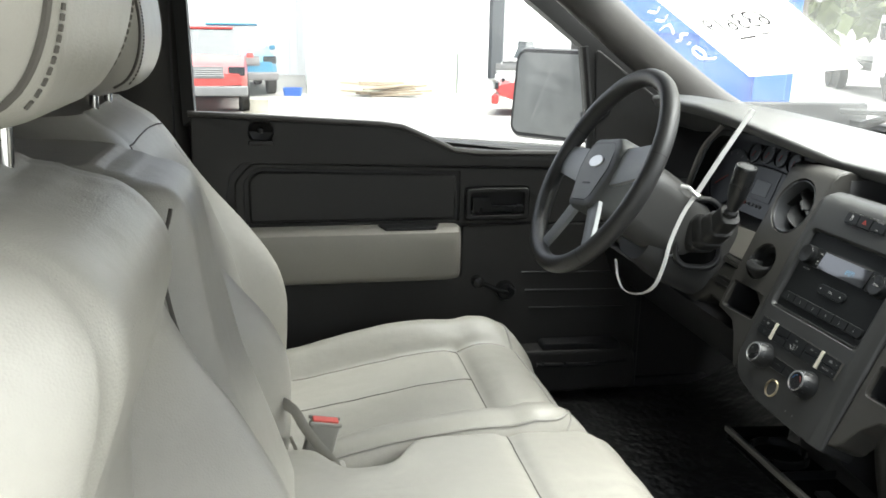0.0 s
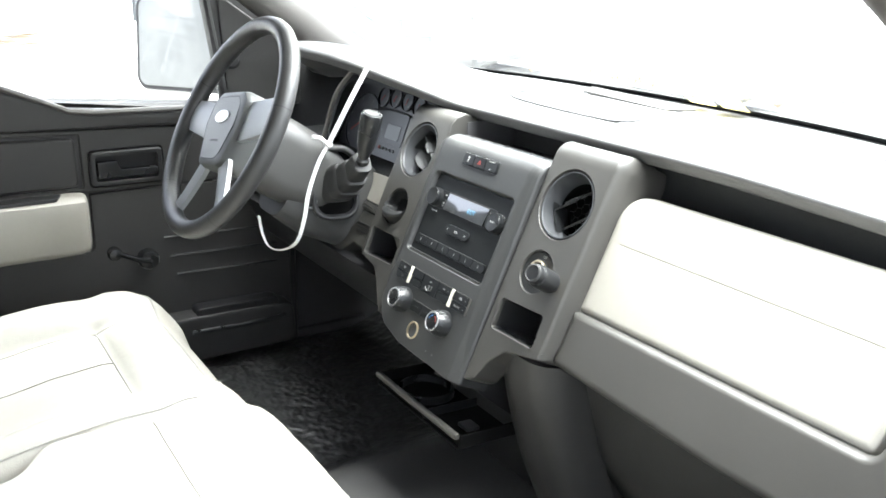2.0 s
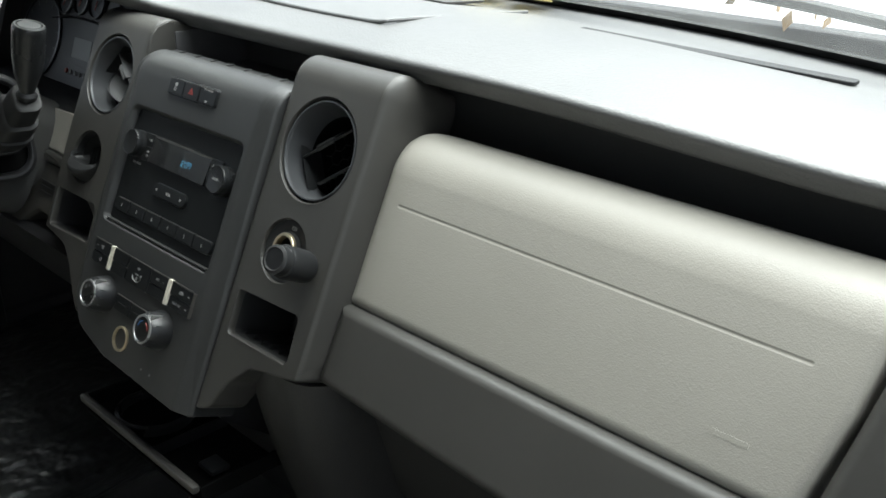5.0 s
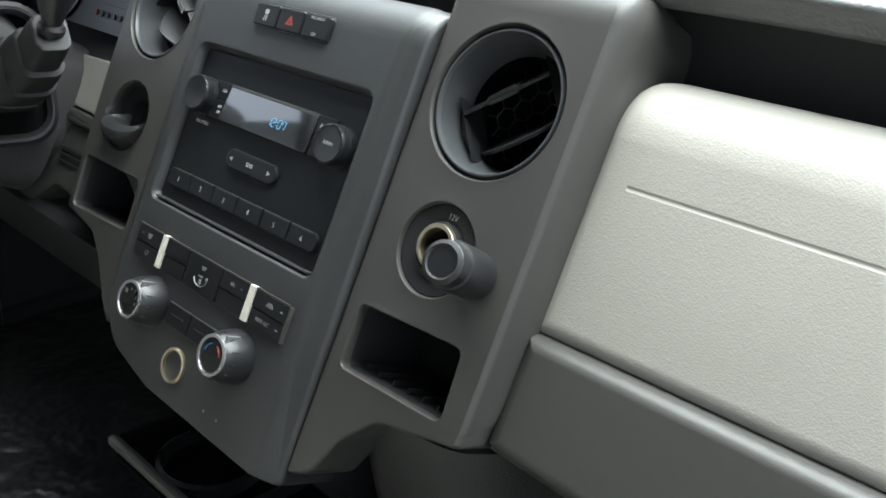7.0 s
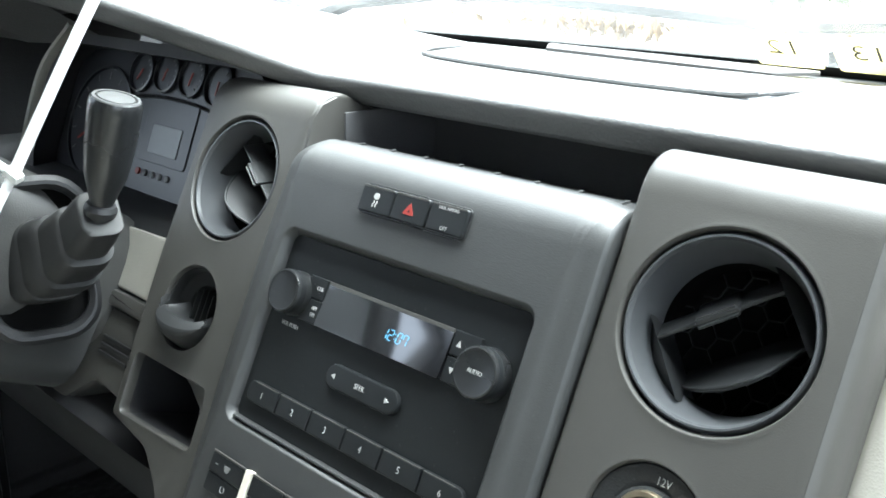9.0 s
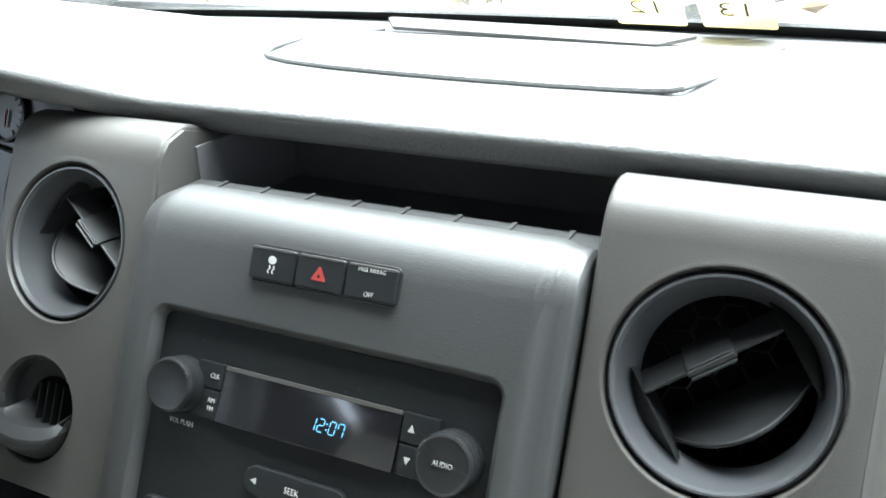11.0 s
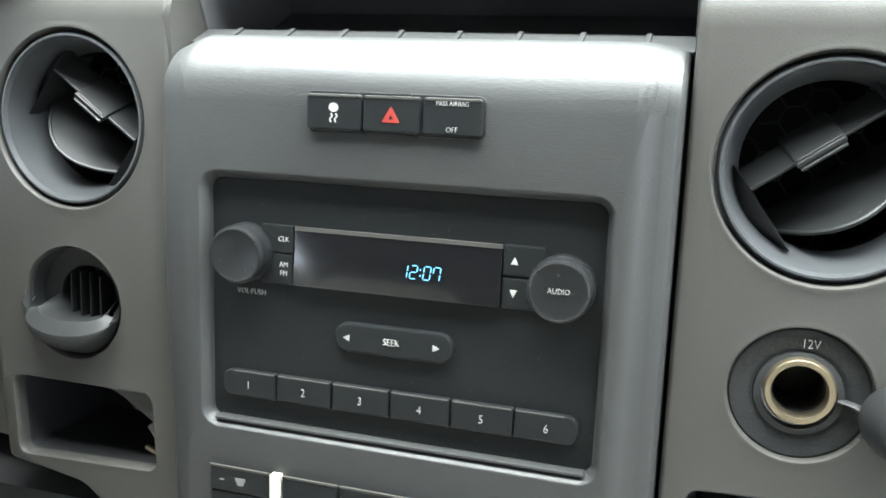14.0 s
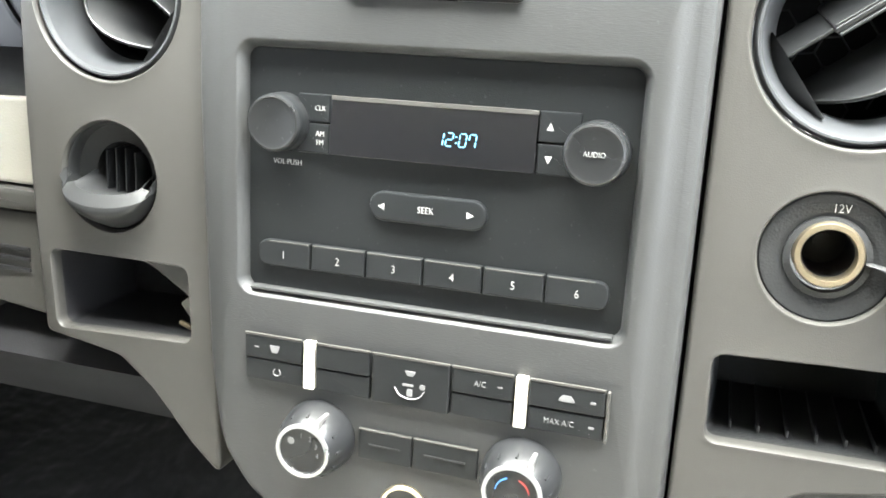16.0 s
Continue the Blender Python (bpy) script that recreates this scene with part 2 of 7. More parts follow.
def rounded(points, r, seg=5):
    """A polygon with its corners rounded; r is one radius or one for each corner."""
    out, n = [], len(points)
    for i, p in enumerate(points):
        rad = r[i] if isinstance(r, (list, tuple)) else r
        p, a, b = Vector(p), Vector(points[i - 1]), Vector(points[(i + 1) % n])
        if rad <= 0:
            out.append(tuple(p))
            continue
        da, db = (a - p).normalized(), (b - p).normalized()
        half = max(0.05, da.angle(db) / 2)
        cut = min(rad / math.tan(half), 0.48 * (a - p).length, 0.48 * (b - p).length)
        s, e = p + da * cut, p + db * cut
        for k in range(seg + 1):
            t = k / seg
            out.append(tuple(s * (1 - t) ** 2 + p * 2 * t * (1 - t) + e * t * t))
    return out


def inset(loop, d):
    """A counter-clockwise loop moved inwards by d (outwards when negative); corners tighter than d close to a point."""
    n = len(loop)
    pts = [Vector(p) for p in loop]
    dirs = []
    for i in range(n):
        e = pts[(i + 1) % n] - pts[i]
        dirs.append(e.normalized() if e.length > 1e-7 else dirs[-1] if dirs else Vector((1, 0)))
    out = []
    for i in range(n):
        e1, e2 = dirs[i - 1], dirs[i]
        n1, mid = Vector((-e1.y, e1.x)), Vector((-e1.y - e2.y, e1.x + e2.x))
        mid = mid.normalized() if mid.length > 1e-6 else n1
        out.append(pts[i] + mid * d / max(0.4, mid.dot(n1)))
    if d <= 0:
        return [tuple(p) for p in out]
    bad = [(out[(i + 1) % n] - out[i]).dot(dirs[i]) < 0 for i in range(n)]
    if not any(bad) or all(bad):
        return [tuple(p) for p in out]
    start = next(i for i in range(n) if not bad[i])
    i = start + 1
    while i < start + n:
        if not bad[i % n]:
            i += 1
            continue
        j = i
        while bad[j % n]:
            j += 1
        a, b = (i - 1) % n, j % n  # the sound edges on either side
        na, nb = Vector((-dirs[a].y, dirs[a].x)), Vector((-dirs[b].y, dirs[b].x))
        pa, pb = pts[a] + na * d, pts[b] + nb * d
        det = dirs[a].x * dirs[b].y - dirs[a].y * dirs[b].x
        if abs(det) > 1e-4:
            w = pb - pa
            x = pa + dirs[a] * ((w.x * dirs[b].y - w.y * dirs[b].x) / det)
            run = [k % n for k in range(i, j + 1)]
            mean = sum((pts[k] for k in run), Vector((0, 0))) / len(run)
            for k in run:
                out[k] = x + (pts[k] - mean) * 0.01
        i = j + 1
    return [tuple(p) for p in out]


def panel(outer, holes=(), front=0.0, edge=((0.0, -0.02), (0.0, -0.003), (0.001, -0.001), (0.003, 0.0)), hole_edge=((0.003, 0.0), (0.001, -0.001), (0.0, -0.003), (0.0, -0.02)), back=False):
    """A plate in the x-y plane that faces +z: edge and hole_edge are (inset, depth) steps of its rim and of its holes' rims."""
    bm = bmesh.new()

    def ring(loop, steps):
        rings = [[bm.verts.new((*p, front + z)) for p in inset(loop, d)] for d, z in steps]
        for a, b in zip(rings, rings[1:]):
            for i in range(len(a)):
                bm.faces.new((a[i - 1], a[i], b[i], b[i - 1]))
        return rings

    rims = [ring(outer, edge)]
    flat = [rims[0][-1]]
    for h in holes:
        rs = ring(h, [(-d, z) for d, z in hole_edge])
        flat.append(rs[0])
    edges = set()
    for loop in flat:
        for i in range(len(loop)):
            edges.add(bm.edges.get((loop[i - 1], loop[i])) or bm.edges.new((loop[i - 1], loop[i])))
    if len(flat) == 1:
        bm.faces.new(flat[0]).material_index = 1
    else:
        for f in bmesh.ops.triangle_fill(bm, edges=list(edges), use_beauty=True, normal=(0, 0, 1))["geom"]:
            if isinstance(f, bmesh.types.BMFace):
                f.material_index = 1
    if back:
        bm.faces.new(rims[0][0])
    return bm


def slab(outer, z0, z1, r=0.001):
    """A closed plate between two heights with a rounded front rim."""
    return panel(outer, front=z1, edge=((0, z0 - z1), (0, -r), (0.3 * r, -0.3 * r), (r, 0)), back=True)


def loft(rings, cap=True, closed=True):
    bm = bmesh.new()
    vs = [[bm.verts.new(p) for p in r] for r in rings]
    n = len(vs[0])
    for a, b in zip(vs, vs[1:]):
        for i in range(0 if closed else 1, n):
            bm.faces.new((a[i - 1], a[i], b[i], b[i - 1]))
    if cap:
        bm.faces.new(vs[0])
        bm.faces.new(vs[-1])
    return bm


def lathe(profile, n=40, cap=True):
    """Turns (radius, height) steps round z."""
    rings = [[(max(r, 1e-4) * math.cos(2 * math.pi * i / n), max(r, 1e-4) * math.sin(2 * math.pi * i / n), z) for i in range(n)] for r, z in profile]
    return loft(rings, cap)


def tube(points, r, n=10, flat=1.0, cap=True):
    """A round (or flattened) bar along points; r may be a list."""
    pts = [Vector(p) for p in points]
    rings, side = [], None
    for i, p in enumerate(pts):
        t = (pts[min(i + 1, len(pts) - 1)] - pts[max(i - 1, 0)]).normalized()
        side = side if side is not None else (Vector((0, 0, 1)) if abs(t.z) < 0.9 else Vector((1, 0, 0)))
        s = (side - t * side.dot(t)).normalized()
        side, q = s, t.cross(s)
        rad = r[i] if isinstance(r, (list, tuple)) else r
        rings.append([p + s * rad * math.cos(2 * math.pi * k / n) + q * rad * flat * math.sin(2 * math.pi * k / n) for k in range(n)])
    return loft(rings, cap)


def curve(points, steps=8):
    """A smooth line through points."""
    p = [Vector(q) for q in points]
    p = [2 * p[0] - p[1], *p, 2 * p[-1] - p[-2]]
    out = []
    for i in range(1, len(p) - 2):
        a, b, c, d = p[i - 1 : i + 3]
        for k in range(steps):
            t = k / steps
            out.append(0.5 * (2 * b + (c - a) * t + (2 * a - 5 * b + 4 * c - d) * t * t + (3 * b - 3 * c + d - a) * t**3))
    return out + [p[-2]]


def box(w, d, h, r=0.003, at=(0, 0, 0), seg=2):
    bm = bmesh.new()
    bmesh.ops.create_cube(bm, size=1)
    bm.transform(Matrix.Translation(at) @ Matrix.Diagonal((w, d, h, 1)))
    if r:
        bmesh.ops.bevel(bm, geom=bm.edges[:], offset=r, segments=seg, affect="EDGES", profile=0.5)
    return bm


def sheet(f, nu, nv, thick=0.0):
    """A surface f(u, v) for u, v in 0..1, given a thickness along its normals when asked."""
    bm = bmesh.new()
    g = [[bm.verts.new(f(i / nu, j / nv)) for j in range(nv + 1)] for i in range(nu + 1)]
    for i in range(nu):
        for j in range(nv):
            bm.faces.new((g[i][j], g[i + 1][j], g[i + 1][j + 1], g[i][j + 1]))
    if thick:
        bm.normal_update()
        bmesh.ops.solidify(bm, geom=bm.faces[:], thickness=thick)
    return bm


def join(*bms):
    out = bmesh.new()
    for b in bms:
        me = bpy.data.meshes.new("tmp")
        b.to_mesh(me)
        b.free()
        out.from_mesh(me)
        bpy.data.meshes.remove(me)
    return out


def moved(bm, m):
    bm.transform(m)
    return bm


def letters(text, size, at, thick=0.0002, mirror=False, align="CENTER"):
    """Words as a thin mesh in the x-y plane, from the built-in font."""
    cu = bpy.data.curves.new("letters", "FONT")
    cu.body, cu.size, cu.extrude, cu.align_x, cu.align_y = text, size, thick, align, "CENTER"
    cu.resolution_u = 2
    cu.offset = -0.014 * size
    ob = bpy.data.objects.new("letters", cu)
    scene.collection.objects.link(ob)
    bpy.context.view_layer.update()
    me = bpy.data.meshes.new_from_object(ob.evaluated_get(bpy.context.evaluated_depsgraph_get()))
    bm = bmesh.new()
    bm.from_mesh(me)
    bpy.data.objects.remove(ob)
    bpy.data.curves.remove(cu)
    bpy.data.meshes.remove(me)
    bm.transform(Matrix.Translation(at) @ Matrix.Diagonal((-1 if mirror else 0.86, 1, 1, 1)))
    return bm


def roll_back(bm, b0, radius, most=88):
    """Bends what lies above y = b0 backwards round a cylinder, as a moulding's rolled top."""
    for k in range(-1, 9):
        g = bm.verts[:] + bm.edges[:] + bm.faces[:]
        bmesh.ops.bisect_plane(bm, geom=g, plane_co=(0, b0 + (radius * radians(most) * k / 8 if k >= 0 else -0.003), 0), plane_no=(0, 1, 0))
    for f in bm.faces:
        if f.calc_center_median().y > b0:
            f.material_index = 0
    for v in bm.verts:
        s = v.co.y - b0
        if s > 0:
            a = min(s / radius, radians(most))
            rest, r = s - a * radius, max(0.002, radius + v.co.z)
            v.co.y = b0 + r * math.sin(a) + rest * math.cos(a)
            v.co.z = r * math.cos(a) - radius - rest * math.sin(a)
    return bm


# The centre stack's own frame: x to the right, y up along its face, z out of it. It leans back by TILT_BACK.
TILT_BACK = math.atan2(0.051, 0.109)
SU, SN = Vector((0, math.sin(TILT_BACK), math.cos(TILT_BACK))), Vector((0, -math.cos(TILT_BACK), math.sin(TILT_BACK)))
STK = Matrix(((1, 0, 0, 0), (0, SU.y, SN.y, 0), (0, SU.z, SN.z, 1.2), (0, 0, 0, 1)))


CLIMATE = STK @ Matrix.Diagonal((1.018, 1.0, 1, 1))  # the climate keys
SWITCHES = STK @ pose(0.0004, 0.0047, 0) @ Matrix.Diagonal((1.012, 1, 1, 1))


def on_stack(a, b, c=0.0, turn=0.0):
    return STK @ pose(a, b, c, 0, 0, turn)


# The driver's door frame: x along the truck, y up, z into the cab.
DOOR = Matrix(((0, 0, 1, -0.79), (1.052, 0, 0, 0.002), (0, 1.035, 0, -0.057), (0, 0, 0, 1)))


# ---- the cab: floor, roof, walls, pillars, glass ----
def prism_x(profile, x0, x1, r=0.0):
    """A closed y-z outline drawn out along x."""
    return loft([[(x, y, z) for y, z in profile] for x in (x0, x1)])


FLOOR_Z = 0.74
floor = part("floor", box(1.70, 2.1, 0.04, 0.004, (0, -0.40, FLOOR_Z - 0.02)), CARPET, label="charcoal cab floor pan under the rubber mat", kind="structure")
tagged(floor, category="floor")


def mat_height(u, v):
    x, y = -0.80 + 1.60 * u, -0.36 + 1.0 * v
    hump = 0.085 * math.exp(-((x / 0.19) ** 4)) * min(1, max(0, (y + 0.34) / 0.25))
    rise = 0.34 * max(0, (y - 0.24) / 0.4) ** 1.6
    wrinkle = 0.004 * noise.noise(Vector((x * 9, y * 13, 0))) + 0.0015 * noise.noise(Vector((x * 40, y * 33, 2)))
    return Vector((x, y, FLOOR_Z + 0.012 + hump + rise + wrinkle))


tagged(part("floor_mat", sheet(mat_height, 60, 50, 0.004), MAT, sharp=60), "wrinkled glossy black rubber floor mat over the tunnel", "floor mat")
hump_mat = thing("tunnel_mat", (0.06, -0.1, FLOOR_Z + 0.1), "smooth dark grey mat over the transmission tunnel", "floor mat")
part("sheet", sheet(lambda u, v: Vector((-0.14 + 0.36 * u, -0.24 + 0.34 * v, FLOOR_Z + 0.118 - 0.05 * abs(2 * u - 1) ** 4)), 14, 8, 0.004), DOORTRIM, hump_mat)

# roof, rear wall, firewall and the passenger's side, open only above its sill to cut light
ceiling = part("ceiling", box(1.62, 1.16, 0.04, 0.01, (0, -0.91, 1.95)), LINER, label="grey cloth headliner of the truck cab", kind="structure")
tagged(ceiling, category="ceiling")
# unseen wall without a rear window, to lessen light from behind
back_panel = slab(rrect(1.70, 1.26, 0.05, 0, 1.33), -0.03, 0, 0.005)
wall_rear = part("wall_rear", moved(back_panel, Matrix(((1, 0, 0, 0), (0, 0, -1, -1.46), (0, 1, 0, 0), (0, 0, 0, 1)))), LINER, label="cloth-trimmed unseen rear cab wall, windowless to cut fill light", kind="structure")
tagged(wall_rear, category="wall")
firewall = part("wall_front", box(1.70, 0.04, 0.72, 0.004, (0, 0.63, 1.04)), CARPET, label="dark padded firewall behind the dashboard", kind="structure")
tagged(firewall, category="wall")

# the lower doorway is walled up out of view, to hold back low light
side = panel(
    rounded([(-1.48, 0.66), (0.66, 0.66), (0.66, 1.34), (0.34, 1.42), (-0.34, 1.96), (-1.48, 1.97)], 0.02),
    [rounded([(-0.90, 1.24), (-0.06, 1.22), (-0.04, 1.26), (-0.06, 1.56), (-0.30, 1.78), (-0.90, 1.80)], 0.06)],
    edge=((0, -0.06), (0, 0)), hole_edge=((0.01, 0), (0, -0.01), (0, -0.06)),
)
wall_right = part("wall_right", moved(side, Matrix(((0, 0, -1, 0.865), (1, 0, 0, 0), (0, 1, 0, 0), (0, 0, 0, 1)))), PILLAR, label="plain unseen cab side, doorway closed below the sill to cut light", kind="structure")
tagged(wall_right, category="wall")


kick = part("wall_left_front", join(box(0.03, 0.58, 0.82, 0.01, (-0.835, 0.37, 1.03)), box(0.06, 1.2, 0.08, 0.01, (-0.835, -0.3, 0.73))), CARPET, label="dark kick panel and door sill by the pedals", kind="structure")
tagged(kick, category="wall")


# driver's side pillars
def pillar(points, radii, flat):
    return tube(curve(points, 6), [r for r in radii], 14, flat)


a_post = [(-0.756, 0.307, 1.385), (-0.752, 0.201, 1.444), (-0.739, 0.01, 1.575), (-0.711, -0.203, 1.735), (-0.683, -0.437, 1.899), (-0.661, -0.543, 1.961)]
trim_a = part("trim_a_pillar", tube(curve(a_post, 6), 0.046, 18, 0.62), PILLAR, label="taupe moulded A-pillar trim beside the windshield", kind="structure")
tagged(trim_a, category="pillar trim")
a_post_r = [(-x + 0.08, y, z) for x, y, z in a_post]
trim_ar = part("trim_a_pillar", tube(curve(a_post_r, 6), 0.036, 18, 0.6), HANDLE, label="taupe moulded A-pillar trim on the passenger side", kind="structure")
tagged(trim_ar, category="pillar trim")
trim_b = part("trim_b_pillar", loft([[(-0.86 + 0.055 * c, y, z) for c, y in ((0, -0.918), (0.6, -0.923), (1.0, -0.945), (1.0, -1.06), (0.6, -1.09), (0, -1.10))] for z in (0.76, 1.1, 1.4, 1.6, 1.9)]), PILLAR, label="dark B-pillar trim behind the driver's door", kind="structure")
tagged(trim_b, category="pillar trim")
wall_left = part("wall_left", box(0.05, 0.4, 1.2, 0.01, (-0.85, -1.28, 1.32)), LINER, label="cab side trim behind the B-pillar", kind="structure")
tagged(wall_left, category="wall")
belt = thing("seat_belt", (-0.80, -0.95, 1.0), "black lap and shoulder belt hanging along the pillar", "seat belt")
part("webbing", tube(curve([(-0.80, -0.94, 1.86), (-0.80, -0.945, 1.5), (-0.803, -0.95, 1.1), (-0.803, -0.95, 0.8)], 5), 0.022, 8, 0.06), RUBBER, belt)
part("guide_loop", box(0.02, 0.07, 0.05, 0.006, (-0.80, -0.94, 1.84)), BLACK, belt)


# ---- windshield ----
def shield_y(x):
    """Where the glass meets the dash, bowed towards the pillars."""
    return 0.50 - 0.17 * (abs(x) / 0.75) ** 2.4


def shield(u, v):
    x = -0.80 + 1.60 * u
    y0, z0 = shield_y(x), 1.4
    y1, z1 = -0.33 - 0.25 * (0.50 - y0), 1.93
    return Vector((x * (1 - 0.1 * v), y0 + (y1 - y0) * v, z0 + (z1 - z0) * v + 0.05 * v * (1 - v)))


window_1 = part("window_1", sheet(shield, 40, 16), SHIELDGLASS, label="clear curved laminated windshield with marker writing", kind="structure")
tagged(window_1, category="windshield")
window_1.visible_shadow = False


# out of view: covers the upper glass so less light reaches seats and stack
header = part("light_cut_header", sheet(lambda u, v: shield(u, 0.57 + 0.45 * v) + Vector((0, -0.012, -0.016)), 30, 6, 0.012), LINER, label="unseen grey header added low over the windshield to cut light", kind="structure")
tagged(header, category="trim")


def on_shield(x, v, lift=-0.006):
    """A frame on the inside of the windshield: x to the right, y up the glass."""
    u = (x / (1 - 0.1 * v) + 0.80) / 1.60
    p, q, s = shield(u, v), shield(u + 0.01, v), shield(u, v + 0.01)
    ex, ey = (q - p).normalized(), (s - p).normalized()
    ez = ex.cross(ey).normalized()
    ey = ez.cross(ex)
    if ez.y > 0:
        ez = -ez
    p = p + ez * abs(lift)
    return Matrix(((ex.x, ey.x, ez.x, p.x), (ex.y, ey.y, ez.y, p.y), (ex.z, ey.z, ez.z, p.z), (0, 0, 0, 1)))


def frit(u, v):
    p = shield(u, 0.022 * v)
    return p + Vector((0, -0.006, 0.004))


seal = part("trim_windshield_seal", sheet(frit, 40, 2, 0.003), RUBBER, label="black seal along the windshield base", kind="structure")
tagged(seal, category="seal")

# paper sheet on the glass with its number seen from behind, and marker strokes beside it
lot = thing("paper_sheet", on_shield(-0.4, 0.35).translation, "white paper sheet stuck on the windshield, number showing through", "paper")
LOT_M = on_shield(-0.485, 0.385) @ pose(0, 0, 0.002, 0, 0, 11)
part("sheet", slab(rrect(0.335, 0.29, 0.002), 0, 0.0006, 0.0002), PAPER, lot, m=LOT_M)
part("number", letters("633619", 0.066, (-0.018, 0.018, 0.0009), mirror=True), PRINT, lot, m=LOT_M)
part("printed_line", join(slab(rrect(0.05, 0.005, 0.001, -0.03, -0.026), 0.0007, 0.0011, 0.0002), slab(rrect(0.022, 0.004, 0.001, 0.03, -0.022), 0.0007, 0.0011, 0.0002)), PRINT, lot, m=LOT_M)
marks = thing("marker_writing", on_shield(-0.70, 0.3).translation, "white grease marker strokes on the glass", "writing")
STROKES = [  # x, place up the glass, then the stroke's own bends
    (-0.695, 0.283, [(0.014 * math.cos(radians(a)), 0.019 * math.sin(radians(a))) for a in range(20, 381, 24)]),
    (-0.690, 0.262, [(-0.022, -0.002), (0.0, 0.0), (0.024, 0.004)]),
    (-0.693, 0.318, [(-0.003, 0.0), (0.003, 0.001)]),
    (-0.695, 0.340, [(-0.022, -0.012), (-0.004, -0.006), (0.002, 0.010), (0.024, 0.012)]),
    (-0.705, 0.368, [(-0.026, 0.0), (0.010, 0.016), (0.004, -0.012)]),
    (-0.690, 0.410, [(-0.022, -0.006), (0.0, -0.008), (0.020, 0.008)]),
    (-0.685, 0.440, [(-0.020, -0.004), (0.0, -0.008), (0.018, 0.006)]),
]
for x, v, bends in STROKES:
    part("stroke", tube(curve([(a, b, 0) for a, b in bends], 4), 0.0036, 6, 0.3), WHITE, marks, m=on_shield(x, v) @ pose(0, 0, 0.001))
sticker = thing("inspection_sticker", on_shield(0.09, 0.06).translation, "pale yellow inspection stickers low on the windshield", "sticker")
for x, word in ((0.058, "12"), (0.126, "13")):
    st = part("label", slab(rrect(0.056, 0.05, 0.003), 0, 0.0005, 0.0002), YELLOWPAPER, sticker, m=on_shield(x, 0.06))
    part("number", letters(word, 0.03, (0, 0.004, 0.0008), mirror=True), PRINT, st, m=on_shield(x, 0.06))


# ---- dashboard ----
dash = thing("dashboard", (0, 0.2, 1.0), "charcoal dashboard with padded vinyl top and two grey vent pods", "dashboard")


def smooth(x, a, b):
    t = min(1, max(0, (x - a) / (b - a)))
    return t * t * (3 - 2 * t)


def hood(x):
    """How far the pad rises over the instrument cluster, 0..1."""
    ramp = min(1, max(0, (-0.175 - x) / 0.25))
    return smooth(x, -0.72, -0.60) * (1 - (1 - ramp) ** 1.6)


LIP_Y, LIP_Z = 0.143, 1.399


def pad_point(u, v):
    """The padded top: v runs from under the lip, round its nose and forwards to the windshield."""
    x = -0.84 + 1.68 * u
    h = hood(x)
    yl = LIP_Y - 0.135 * h + 0.02 * smooth(abs(x), 0.6, 0.78)
    zl = LIP_Z + 0.066 * h - 0.012 * smooth(x, 0.3, 0.75)
    yf = shield_y(x) + 0.02
    if v < 0.12:
        s = v / 0.12
        return Vector((x, yl + 0.10 * (1 - s) + 0.006, zl - 0.016 + 0.003 * s))
    if v < 0.4:  # an undercut front face, then a tight nose
        s = (v - 0.12) / 0.28
        if s < 0.4:
            k = s / 0.4
            return Vector((x, yl + 0.006 - 0.0125 * k, zl - 0.013 + 0.0155 * k))
        k = (s - 0.4) / 0.6
        return Vector((x, yl - 0.0065 * (1 - k) ** 2 - 0.0085 * 2 * k * (1 - k) + 0.006 * k * k, zl + 0.0025 * (1 - k) ** 2 + 0.0098 * 2 * k * (1 - k) + 0.0105 * k * k))
    s = (v - 0.4) / 0.6
    y = yl + 0.006 + (yf - yl) * s
    z = zl + 0.0105 + (1.408 - zl - 0.0105) * smooth(s, 0.0, 1.0) + 0.012 * math.sin(math.pi * min(1, s * 1.4)) * (1 - 0.5 * h)
    return Vector((x, y, z))


top_pad = part("top_pad", sheet(pad_point, 90, 40), PAD, dash, "pebble-grained charcoal vinyl top pad", sharp=70)

# raised rim, speaker grille and defrost slots on the pad
def pad_z(x, y):
    best = min((pad_point((x + 0.84) / 1.68, v / 60) for v in range(26, 61)), key=lambda p: abs(p.y - y))
    return best.z


rim_pts = [(-0.155, 0.40), (-0.155, 0.27), (-0.12, 0.215), (0.10, 0.205), (0.145, 0.23), (0.165, 0.40)]
part("tray_rim", tube(curve([(x, y, pad_z(x, y) + 0.0015) for x, y in rim_pts], 5), 0.0022, 8), PAD, dash)
speaker = part("speaker_slot", slab(rounded([(-0.13, 0.372), (0.090, 0.345), (0.110, 0.395), (-0.165, 0.425)], 0.006), 0, 0.003, 0.001), GREY, dash, "dark speaker grille slot", m=Matrix.Translation((0, 0, pad_z(0, 0.36) + 0.0005)))
part("defrost_slot", slab(rounded([(0.28, 0.33), (0.56, 0.30), (0.56, 0.315), (0.28, 0.345)], 0.004), 0, 0.003, 0.001), DARK, dash, m=Matrix.Translation((0, 0, pad_z(0.42, 0.34) + 0.0005)))

